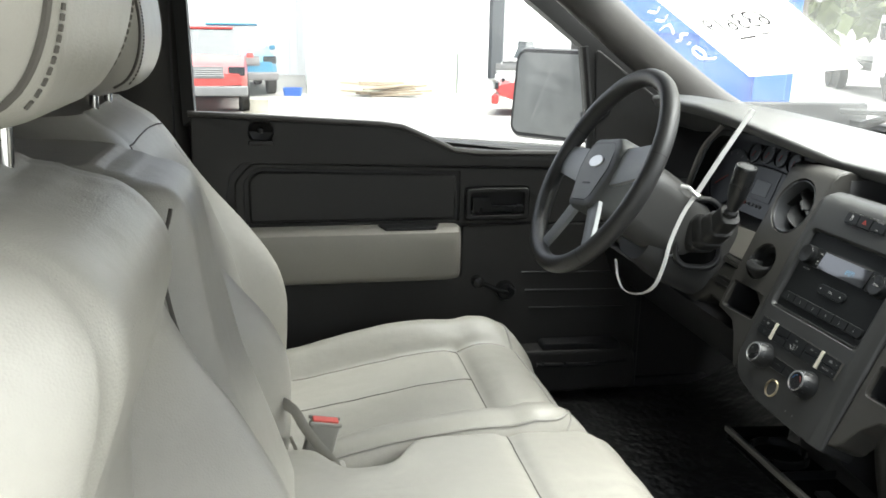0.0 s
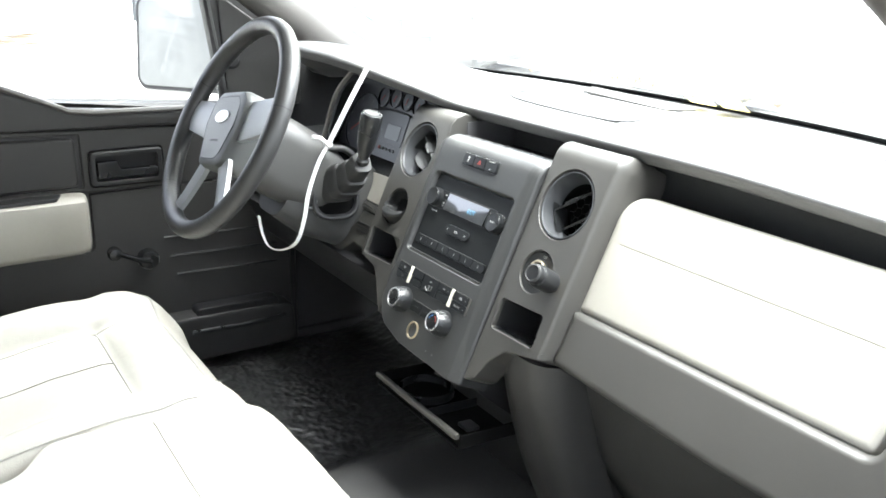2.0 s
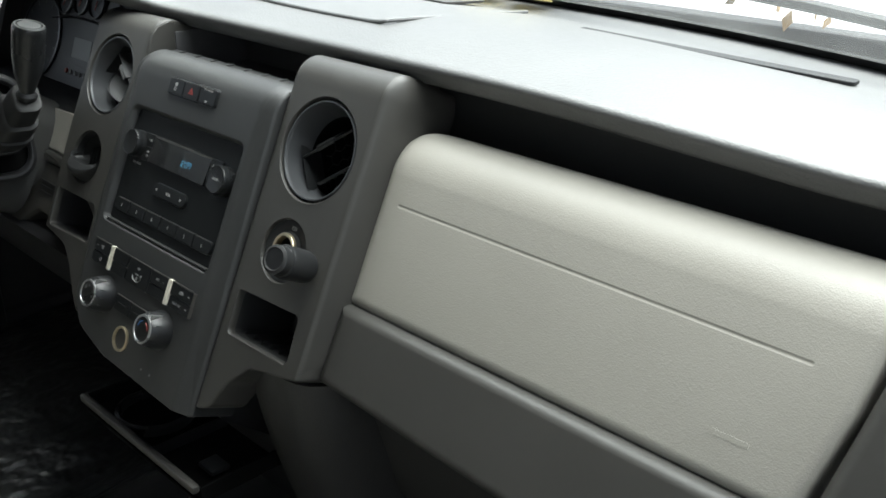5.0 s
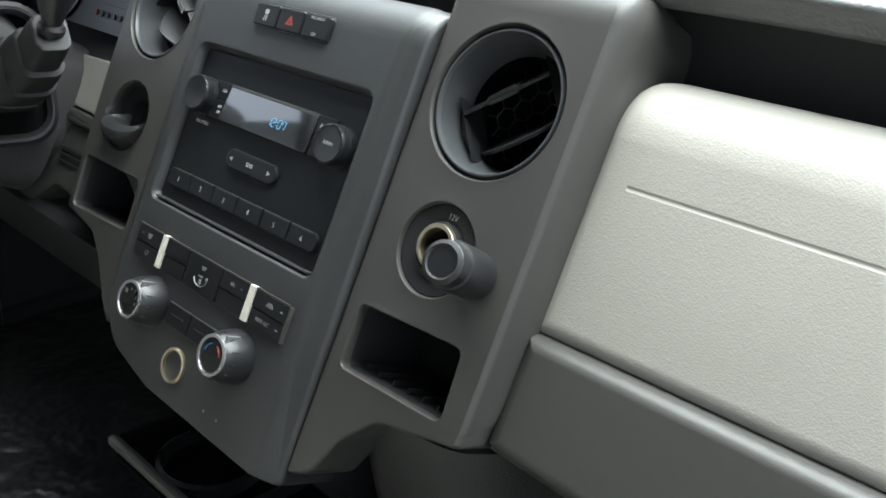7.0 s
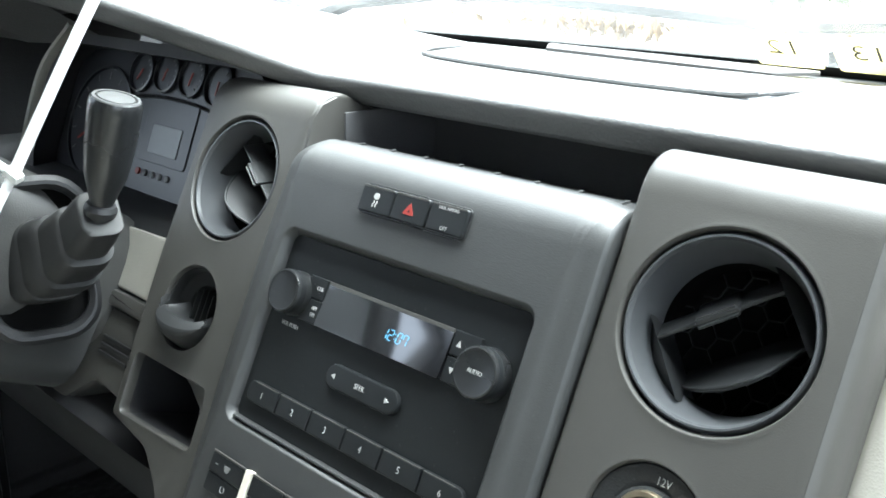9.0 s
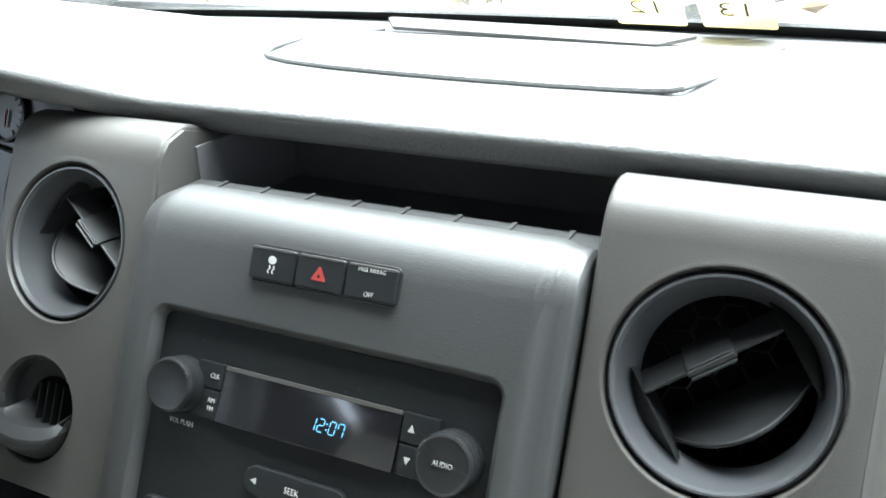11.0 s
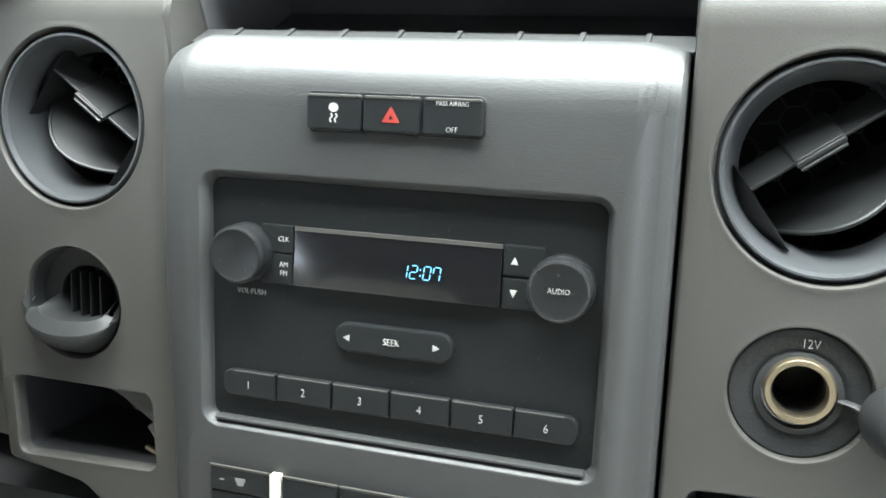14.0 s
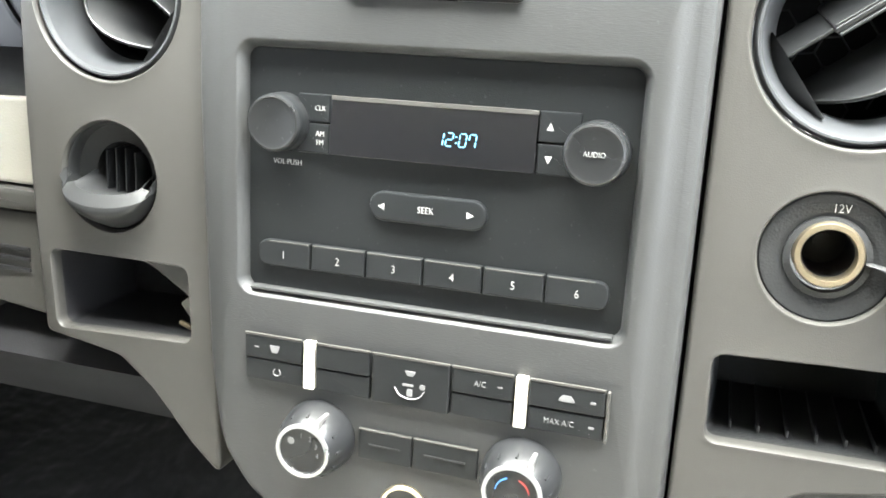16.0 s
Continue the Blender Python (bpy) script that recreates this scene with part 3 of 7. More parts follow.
# the recessed dark band under the lip and the bin above the stack
part("recess_band", prism_x([(0.20, 1.385), (0.205, 1.385), (0.205, 1.30), (0.20, 1.30)], 0.1340, 0.84), STACK, dash)
bin_ = part("storage_bin", box(0.256, 0.004, 0.085, 0.001, (0, 0.225, 1.360)), BIN, dash, "open charcoal storage bin over the radio")
for s in (-1, 1):
    part("bin_side", box(0.004, 0.10, 0.050, 0.001, (s * 0.129, 0.178, 1.358)), BIN, bin_)
part("bin_floor", box(0.256, 0.10, 0.004, 0.001, (0, 0.176, 1.336)), BIN, bin_)
part("bin_step", box(0.256, 0.004, 0.020, 0.001, (0, 0.129, 1.350)), DARK, bin_)
part("ribbed_ledge", box(0.256, 0.019, 0.004, 0.001, (0, 0.1195, 1.3612)), STACK, bin_)
for k in range(8):
    part("rib", box(0.0028, 0.0165, 0.0016, 0.0006, (-0.1065 + 0.0304 * k, 0.1200, 1.3637)), STACK, bin_)

# solid inner cheeks of the two pods, towards the bin
for s in (-1, 1):
    cheek = [(0.15, -0.02), (0.206, -0.0135), (0.218, -0.0175), (0.2275, -0.028), (0.230, -0.043), (0.230, -0.095), (0.15, -0.095)]
    part("pod_cheek", loft([[(s * a, b, c) for b, c in cheek] for a in (0.1285, 0.1335)]), GREY, dash, m=STK)

# outer flank of the passenger-side pod: rounds off the face and runs back under the pad
def flank_ring(a, d):
    arc = [(0.206 + (0.026 - d) * math.sin(radians(6 * k)), -0.0375 + (0.026 - d) * math.cos(radians(6 * k))) for k in range(16)]
    return [(a, b, c) for b, c in [(-0.044 + d, -0.0115 - d)] + arc + [(0.232 - d, -0.100), (-0.044 + d, -0.100)]]


part("pod_cheek", loft([flank_ring(a, d) for a, d in ((0.2445, 0.0004), (0.2460, 0.0), (0.2482, 0.0012), (0.2504, 0.0038), (0.2524, 0.0085), (0.2540, 0.0138), (0.2550, 0.0190), (0.2555, 0.0235))]), GREY, dash, m=STK)
# added slab that keeps daylight from leaking through the gaps round the stack
part("stack_light_block", slab(rrect(0.272, 0.30, 0.004, 0.0, 0.032), -0.050, -0.030, 0.001), VOID, dash, "black slab added behind the stack to stop light leaks", m=STK)

# centre stack panel: rolled top, radio opening, lower end curving in
C_OUT = rounded([(0.1265, 0.222), (-0.1290, 0.222), (-0.1310, 0.10), (-0.1240, -0.045), (-0.116, -0.09), (-0.093, -0.122), (-0.03, -0.136), (0.1265, -0.140)], [0.002, 0.016, 0.02, 0.05, 0.05, 0.04, 0.05, 0.005])
RADIO_HOLE = rrect(0.1985, 0.1258, 0.006, -0.0012, 0.0645)
stack = panel(C_OUT, [RADIO_HOLE], edge=((0, -0.05), (0, -0.003), (0.0008, -0.001), (0.0025, 0)), hole_edge=((0.0044, 0), (0.0032, -0.0006), (0.0010, -0.0040), (0.0, -0.0066), (-0.001, -0.018)))
for x in (0.107, 0.111, 0.115, 0.119, 0.123, -0.111, -0.115, -0.119, -0.124):
    bmesh.ops.bisect_plane(stack, geom=stack.verts[:] + stack.edges[:] + stack.faces[:], plane_co=(x, 0, 0), plane_no=(1, 0, 0))
for f in stack.faces:
    x = f.calc_center_median().x
    if x > 0.107 or x < -0.111:
        f.material_index = 0
for v in stack.verts:
    over = max(0, (v.co.x - 0.107) / 0.0195, (-0.111 - v.co.x) / 0.0180)
    if v.co.x > 0:
        over *= 1 - 0.7 * min(1, max(0, (v.co.y - 0.12) / 0.06))
    v.co.z -= (0.0125 if v.co.x > 0 else 0.007) * over ** 1.1
stack_panel = part("stack_panel", roll_back(stack, 0.168, 0.03), STACK, dash, "charcoal textured centre stack panel", m=STK)


def pod_panel(points, radii, holes, name, label, flank, c, edge_x):
    out = rounded(points, radii)
    bm = panel(out, holes, edge=((0, -0.044), (0, -0.003), (0.0008, -0.001), (0.0025, 0)), hole_edge=((0.0034, 0.0), (0.0022, 0.0005), (0.0010, 0.0003), (0.0003, -0.0010), (0.0, -0.0030), (0.0, -0.02)))
    for k in range(5):  # the outer flank turns away
        bmesh.ops.bisect_plane(bm, geom=bm.verts[:] + bm.edges[:] + bm.faces[:], plane_co=(flank * (edge_x + 0.0016 * k), 0, 0), plane_no=(1, 0, 0))
    for f in bm.faces:
        if f.calc_center_median().x * flank > edge_x:
            f.material_index = 0
    for v in bm.verts:
        over = v.co.x * flank - edge_x
        if over > 0:
            v.co.z -= 0.016 * (over / 0.008) ** 1.7
    return part(name, roll_back(bm, 0.206, 0.027), GREY, dash, label, m=STK @ pose(0, 0, c))


POD_C, POD_CL = -0.0115, -0.0135  # how far the two pods stand behind the stack
VENT_R, VENT_L, SOCKET, SMALL = (0.1878, 0.1467), (-0.1930, 0.1515), (0.1833, 0.0500), (-0.1945, 0.0500)
CUB_R = rounded([(0.2275, 0.0020), (0.1412, -0.0012), (0.1420, -0.0442), (0.2300, -0.0428)], 0.006)
CUB_L = rounded([(-0.1450, 0.0028), (-0.2375, 0.0030), (-0.2345, -0.0440), (-0.1425, -0.0405)], 0.006)
pod_panel([(0.2545, 0.290), (0.1285, 0.290), (0.1285, -0.02), (0.1275, -0.128), (0.147, -0.120), (0.162, -0.088), (0.186, -0.064), (0.2515, -0.0515)], [0.014, 0.003, 0.01, 0.003, 0.02, 0.03, 0.02, 0.008],
                  [disc(*VENT_R, 0.0482, 56), disc(*SOCKET, 0.0294, 40), CUB_R], "vent_pod", "warm grey satin vent pod with socket and cubby", 1, POD_C, 0.2450)
pod_panel([(-0.1325, 0.285), (-0.257, 0.285), (-0.256, 0.17), (-0.2475, 0.0), (-0.2445, -0.049), (-0.192, -0.057), (-0.170, -0.0745), (-0.144, -0.104), (-0.124, -0.122), (-0.1255, -0.03)], [0.003, 0.014, 0.03, 0.03, 0.006, 0.02, 0.03, 0.02, 0.004, 0.02],
                  [disc(*VENT_L, 0.0476, 56), disc(*SMALL, 0.0312, 40), CUB_L], "vent_pod", "warm grey satin vent pod with small vent and cubby", -1, POD_CL, 0.2490)


def cubby(loop, depth, c=0.0):
    """A hollow pocket behind an opening."""
    bm = bmesh.new()
    rings = [[bm.verts.new((*p, z)) for p in inset(loop, d)] for d, z in ((-0.0005, -0.004), (0.001, -0.015), (0.004, -depth))]
    for a, b in zip(rings, rings[1:]):
        for i in range(len(a)):
            bm.faces.new((a[i - 1], a[i], b[i], b[i - 1]))
    bm.faces.new(rings[-1])
    return bm


cub_r = part("cubby", cubby(CUB_R, 0.075), DARK, dash, "dark ribbed cubby", m=STK @ pose(0, 0, POD_C))
for k in range(6):
    part("rib", box(0.0012, 0.004, 0.06, 0.0004, (0.153 + 0.0130 * k, -0.0395, -0.042)), DARK, cub_r, m=STK @ pose(0, 0, POD_C))
cub_l = part("cubby", cubby(CUB_L, 0.07), BLACK, dash, "black cubby with debris", m=STK @ pose(0, 0, POD_CL))
part("torn_tab", slab(rounded([(-0.1425, 0.0030), (-0.1800, 0.0034), (-0.1680, -0.0012), (-0.1435, -0.0165)], [0.001, 0.001, 0.004, 0.001]), -0.0075, -0.0045, 0.0006), GREY, cub_l, "torn corner of the grey surround", m=STK @ pose(0, 0, POD_CL))
scrap = thing("wire_scrap", on_stack(-0.15, -0.035, -0.02).translation, "brass and tan wire connector scrap in the cubby", "debris")
part("connector", box(0.0075, 0.012, 0.006, 0.0012), LEATHER_SIDE, scrap, m=on_stack(-0.1585, -0.0290, POD_CL - 0.026, 38))
part("wire", tube(curve([(-0.156, -0.031, -0.026), (-0.150, -0.028, -0.020), (-0.146, -0.032, -0.016), (-0.147, -0.037, -0.014)], 5), 0.0013, 6), RUBBER, scrap, m=STK @ pose(0, 0, POD_CL))
for k, (x, y, t) in enumerate(((-0.1572, -0.0372, 70), (-0.1525, -0.0368, 115), (-0.1482, -0.0366, 35))):
    part("terminal", box(0.0030, 0.0085, 0.0030, 0.0010), (BRASS, RUBBER, SATINMETAL)[k], scrap, m=on_stack(x, y, POD_CL - 0.017 - 0.002 * k, t))
part("crumb", box(0.006, 0.0012, 0.001, 0.0004), SATINMETAL, scrap, m=on_stack(-0.176, -0.011, POD_CL - 0.05, 4))


# ---- round air vents ----
def air_vent(centre, c, r, tilt, label, m=None, face=0):
    """A barrel vent: lip ring, conical barrel, hub plate and turned louvres."""
    m = m or on_stack(*centre, c)
    v = thing("air_vent", m.translation, label, "air vent", "round dash vents")
    part("lip_ring", lathe([(r + 0.0008, -0.012), (r + 0.0006, -0.002), (r - 0.001, 0.0008), (r - 0.0020, 0.0008), (r - 0.0030, -0.002)], 56, False), BARREL, v, m=m)
    part("barrel", lathe([(r - 0.0029, -0.0019), (r - 0.0034, -0.006), (r - 0.0052, -0.014), (r - 0.0080, -0.022), (r - 0.0092, -0.026)], 56, False), BARREL, v, "smooth grey vent barrel", m=m)
    # duct and back wall carry their shade as near-black colour
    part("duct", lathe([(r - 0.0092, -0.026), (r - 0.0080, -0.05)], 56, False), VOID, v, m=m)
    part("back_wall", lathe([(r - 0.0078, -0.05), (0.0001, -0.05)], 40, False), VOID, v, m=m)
    q = m @ pose(0, 0, 0, 0, 0, tilt)
    w = r - 0.0062
    # flat cheeks that hold the louvres, cut off by a chord
    for s in (-1, 1):
        arc = [(s * w * 0.985 * math.cos(radians(t)), w * 0.985 * math.sin(radians(t))) for t in range(-34, 35, 4)]
        chord = [(s * w * 0.80, y * 1.0) for x, y in arc]
        rings = [[(x, y, z) for x, y in arc] + [(x, y, z2) for x, y in chord[::-1]] for z, z2 in ((-0.0185, -0.0125), (-0.0380, -0.0380))]
        part("cage_side", loft(rings), LOUVRE, v, "flat louvre cheek", m=q)
    # upper louvre, tipped up at its back, with its stepped thumb tab
    lm = q @ pose(0, w * 0.24, -0.012, 33, 0, 0)
    up = part("louvre", join(*[box(w * 0.56, 0.0022, 0.017, 0.0009, (s * w * 0.52, -0.0006, -0.0085)) for s in (-1, 1)]), LOUVRE, v, m=lm)
    part("thumb_tab", join(box(w * 0.56, 0.0034, 0.023, 0.0012, (0, 0.0004, -0.0078)), box(w * 0.52, 0.0016, 0.0028, 0.0007, (0, -0.0016, 0.0034)), box(w * 0.50, 0.0012, 0.0014, 0.0005, (0, 0.0024, 0.0020))), LOUVRE, up, "thumb tab with a ridge", m=lm)

    def bowed(u, t):
        a = 2 * u - 1
        z = -0.042 + (0.015 + 0.017 * (1 - a * a)) * (1 - t)
        return Vector((a * w * 0.80, -w * 0.36 - 0.62 * (z + 0.026), z))

    low = part("louvre", sheet(bowed, 24, 8, 0.0018), LOUVRE, v, "bowed lower louvre", m=q)
    part("louvre_edge", tube([bowed(k / 24, 0) for k in range(25)], 0.0010, 6), LOUVRE, low, m=q)
    cells = []
    for i in range(-4, 5):  # hexagonal grid deep in the duct
        for j in range(-4, 5):
            x, y = 0.0135 * (i + 0.5 * (j % 2)), 0.0117 * j
            if math.hypot(x, y) < w - 0.002:
                hexa = [(x + 0.0078 * math.sin(radians(t)), y + 0.0078 * math.cos(radians(t)), -0.046) for t in (0, 60, 120, 180)]
                cells.append(tube(hexa, 0.0006, 4))
    part("honeycomb_grid", join(*cells), LOUVRE, v, "hexagonal duct grid", m=q, kind="stuff")
    return v


air_vent(VENT_R, POD_C - 0.0020, 0.0466, 36, "round barrel air vent in the passenger-side stack pod, louvres turned up")
air_vent(VENT_L, POD_CL - 0.0020, 0.0460, -36, "round barrel air vent in the driver-side stack pod, louvres turned down")

# small ball vent under the left round vent
sv = thing("demister_vent", on_stack(*SMALL).translation, "small round eyeball vent with a scoop lip, open", "air vent")
M_SV = on_stack(*SMALL, POD_CL) @ Matrix.Scale(1.035, 4)
part("socket", lathe([(0.0302, -0.006), (0.0296, -0.003), (0.0288, -0.004), (0.0284, -0.011), (0.0184, -0.0135), (0.0178, -0.0150), (0.0172, -0.024), (0.001, -0.026)], 48, False), SCOOP, sv, "round eyeball face with an open throat", m=M_SV)


def lip(a, k):
    """The scoop's rim at angle a: outer edge at k 0, inner edge at k 1."""
    d = math.sin(a)
    return Vector(((0.0286 - 0.0072 * k) * math.cos(a), -0.0055 + (0.0095 - 0.0050 * k) * d + 0.0016 * k, 0.0005 + (0.0120 - 0.0055 * k) * (-d) ** 0.85 if d < 0 else 0.0005))


def scoop(u, t):
    a = math.pi * (1 + u)
    rim, edge = Vector((0.0290 * math.cos(a), 0.0290 * math.sin(a), -0.004)), lip(a, 0)
    p = rim.lerp(edge, t)
    p.z += 0.0062 * math.sin(math.pi * t) * (-math.sin(a)) ** 0.7 if 0 < u < 1 else 0
    return p


def shelf(u, t):
    a = math.pi * (1 + u)
    if t <= 0.5:
        return lip(a, 2 * t)
    p = lip(a, 1)
    return p.lerp(Vector((0.0170 * math.cos(a), 0.004 + 0.015 * math.sin(a), -0.020)), 2 * t - 1)


part("scoop", sheet(scoop, 32, 10, 0.0008), SCOOP, sv, "grey rounded scoop below the throat", m=M_SV)
part("scoop_lip", sheet(shelf, 32, 8, 0.0006), SCOOP, sv, "crescent scoop lip", m=M_SV)
# shade of the open throat, as a near-black disc
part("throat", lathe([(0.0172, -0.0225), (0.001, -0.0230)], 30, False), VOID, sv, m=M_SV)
for k in range(4):
    part("fin", box(0.0009, 0.032 - 0.004 * abs(k - 1.5), 0.012, 0.0003, (-0.0095 + 0.0063 * k, 0.0, -0.0165)), LOUVRE, sv, m=M_SV)

# ---- power socket with its cap hanging open ----
ps = thing("power_socket", on_stack(*SOCKET).translation, "12 volt socket with brass collar, rubber cap hanging open", "power socket")
M_PS = on_stack(*SOCKET, POD_C)
part("bezel", lathe([(0.0299, -0.008), (0.0294, -0.0035), (0.0284, -0.0028), (0.0215, -0.0034), (0.0180, -0.0050), (0.0165, -0.008)], 48, False), DARK, ps, "black round bezel", m=M_PS)
part("collar", lathe([(0.0150, -0.012), (0.0148, 0.0005), (0.0140, 0.0018), (0.0118, 0.0018), (0.0112, 0.0), (0.0111, -0.005)], 44, False), BRASS, ps, "worn nickel-brass collar", m=M_PS @ pose(0, 0.002, 0))
part("bore", lathe([(0.0111, -0.005), (0.0110, -0.035)], 36, False), BLACK, ps, m=M_PS @ pose(0, 0.002, 0))
part("tether_ring", lathe([(0.0186, -0.006), (0.0184, -0.0022), (0.0156, -0.0014), (0.0153, -0.006)], 40, False), DARK, ps, m=M_PS)
part("bottom", lathe([(0.0112, -0.034), (0.004, -0.034), (0.004, -0.031), (0.001, -0.031)], 24), BLACK, ps, m=M_PS @ pose(0, 0.002, 0))
part("legend", letters("12V", 0.0057, (0.003, 0.0222, -0.0030)), INK, ps, m=M_PS)
cap_m = M_PS @ pose(0.0375, -0.004, 0.006, -6, 8, 0)
part("tether", tube(curve([(0.0165, -0.001, -0.003), (0.0215, -0.0015, -0.0005), (0.027, -0.003, 0.003)], 5), 0.0028, 8, 0.4), DARK, ps, m=M_PS)
cap = part("cap", lathe([(0.0115, -0.004), (0.0140, -0.003), (0.0148, 0.0), (0.0150, 0.027), (0.0140, 0.0295), (0.0130, 0.030), (0.0127, 0.0385), (0.0115, 0.0395), (0.001, 0.0398)], 40), KNOB, ps, "black rubber socket cap", m=cap_m)
part("grip_ring", lathe([(0.0125, 0.0395), (0.0102, 0.0407), (0.0090, 0.0398)], 36, False), RUBBER, cap, m=cap_m)

# ---- switch strip over the radio ----
sw = thing("switch_strip", on_stack(0, 0.157).translation, "black strip of three dashboard switches with hazard triangle", "switch panel")
part("surround", slab(rrect(0.0855, 0.0192, 0.0035, -0.0015, 0.1573), -0.004, 0.0012, 0.0008), SATIN, sw, m=SWITCHES)
for k, x in enumerate((-0.0298, -0.0018, 0.0268)):
    key = part("switch", slab(rrect(0.0272, 0.0168, 0.0016, x, 0.1573), 0, 0.0036, 0.0012), BUTTON, sw, "black rocker switch", m=SWITCHES)
    # paler strip: the lit upper edge of the switch, put in as colour
    part("top_highlight", slab(rrect(0.0255, 0.0012, 0.0005, x, 0.1649), 0.0034, 0.0039, 0.0002), GREY, key, m=SWITCHES)
    if k == 0:
        part("symbol", join(slab(disc(x, 0.1595, 0.0024, 14, 0.0021), 0.0036, 0.0038, 0.0001), *(moved(tube([(0, 0.002, 0), (0.0006, 0.0007, 0), (-0.0006, -0.0007, 0), (0, -0.002, 0)], 0.0004, 6), Matrix.Translation((x + s, 0.1548, 0.0037))) for s in (-0.0012, 0.0012))), INK, key, m=SWITCHES)
    elif k == 1:
        part("symbol", panel(rounded([(x - 0.0044, 0.1537), (x + 0.0044, 0.1537), (x, 0.1611)], 0.0006), [rounded([(x - 0.0012, 0.1552), (x + 0.0012, 0.1552), (x, 0.1573)], 0.0001)], front=0.0039, edge=((0, -0.0003), (0, 0)), hole_edge=((0, 0), (0, -0.0003))), REDINK, key, "red hazard triangle", m=SWITCHES)
    else:
        part("legend", letters("PASS AIRBAG", 0.0030, (x, 0.1631, 0.0037)), INK, key, m=SWITCHES)
        part("legend", letters("OFF", 0.0036, (x, 0.1516, 0.0037)), INK, key, m=SWITCHES)

# ---- radio ----
rad = thing("car_radio", on_stack(0, 0.06).translation, "black car radio with blue clock, two knobs and six presets", "radio")
FM_ = STK @ pose(0, 0, -0.0075)
RM = FM_ @ Matrix.Diagonal((1.04, 1.02, 1, 1))
face = part("faceplate", slab(rrect(0.202, 0.1285, 0.003, -0.001, 0.0632), -0.01, 0, 0.001), RADIO, rad, "matt black radio faceplate", m=FM_)
RL = RM @ pose(0, 0.089, 0.0006, -6, 0, 0) @ pose(0, -0.089, 0)  # the window tips up a little
lens = part("display", slab(rounded([(-0.0515, 0.1035), (-0.0515, 0.0745), (0.0493, 0.0745), (0.0493, 0.1035)], 0.0008), 0, 0.0026, 0.0004), LENS, rad, "glossy black display window", m=RL)
# grey strip that draws a highlight along the window's top
part("lip_highlight", slab(rrect(0.1008, 0.0022, 0.0004, -0.0011, 0.1022), 0.0022, 0.0030, 0.0003), GREY, lens, m=RL)

SEG = {"0": "abcdef", "1": "bc", "2": "abged", "7": "abcf"}
SEG_AT = {"a": (0, 1, 0), "b": (0.5, 0.5, 90), "c": (0.5, -0.5, 90), "d": (0, -1, 0), "e": (-0.5, -0.5, 90), "f": (-0.5, 0.5, 90), "g": (0, 0, 0)}
for digit, x in (("1", 0.0042), ("2", 0.0088), ("0", 0.0152), ("7", 0.0198)):
    bits = []
    for s in SEG[digit]:
        sx, sy, turn = SEG_AT[s]
        bits.append(moved(box(0.0024, 0.0005, 0.0002, 0), pose(x + sx * 0.0032 + sy * 0.00035, 0.0868 + sy * 0.0031 / (1 if abs(sy) == 1 else 1), 0.0028, 0, 0, turn - (6 if turn else 0))))
    part("digit", join(*bits), GLOWCLOCK, lens, "lit blue clock digit", m=RL)
part("colon", join(*(moved(box(0.0007, 0.0007, 0.0002, 0), pose(0.0120, 0.0868 + s, 0.0028)) for s in (-0.0014, 0.0014))), GLOWCLOCK, lens, m=RL)


def knob(name, x, y, r, parent, label):
    k = part(name, lathe([(r * 1.02, 0.0), (r * 1.02, 0.004), (r, 0.006), (r * 0.985, 0.0115), (r * 0.94, 0.0132), (r * 0.88, 0.0136), (r * 0.8, 0.0131), (0.001, 0.0127)], 56), SATIN, parent, label, m=RM @ pose(x, y, 0))
    part("knurl_ring", lathe([(r * 1.0, 0.007), (r * 1.008, 0.009), (r * 0.99, 0.0112)], 56, False), BUTTON, k, m=RM @ pose(x, y, 0))
    return k


knob("volume_knob", -0.0775, 0.0888, 0.0142, rad, "round black volume knob")
ak = knob("audio_knob", 0.0768, 0.0868, 0.0142, rad, "round black audio knob")
part("legend", letters("AUDIO", 0.0036, (0.0768, 0.0868, 0.0131)), INK, ak, m=RM)
for y0, y1, words in ((0.1035, 0.0900, ("CLK",)), (0.0893, 0.0745, ("AM", "FM"))):
    b = part("button", slab(rounded([(-0.0522, y0), (-0.069, y0), (-0.069, y1), (-0.0522, y1)], 0.0008), 0, 0.0026, 0.0007), BUTTON, rad, "black radio button", m=RM)
    for k, w in enumerate(words):
        part("legend", letters(w, 0.0037, (-0.0570, (y0 + y1) / 2 + (0.0 if len(words) == 1 else 0.0023 - 0.0043 * k), 0.0028)), INK, b, m=RM)
for y0, y1, s in ((0.1035, 0.0895, 1), (0.0885, 0.0745, -1)):
    b = part("button", slab(rounded([(0.0685, y0), (0.0500, y0), (0.0500, y1), (0.0685, y1)], 0.0008), 0, 0.0026, 0.0007), BUTTON, rad, "black tuning button", m=RM)
    yc = (y0 + y1) / 2
    part("arrow", slab([(0.0534, yc - 0.0017 * s), (0.0568, yc - 0.0017 * s), (0.0551, yc + 0.0019 * s)][:: 1 if s > 0 else -1], 0.0026, 0.0028, 0.0001), INK, b, m=RM)
part("legend", letters("VOL·PUSH", 0.0040, (-0.0755, 0.0685, 0.0002)), INK, rad, m=RM)
sk = part("seek_bar", slab(rrect(0.0588, 0.0148, 0.0072, -0.0008, 0.0518, 8), 0, 0.0034, 0.0016), BUTTON, rad, "pill-shaped seek bar", m=RM)
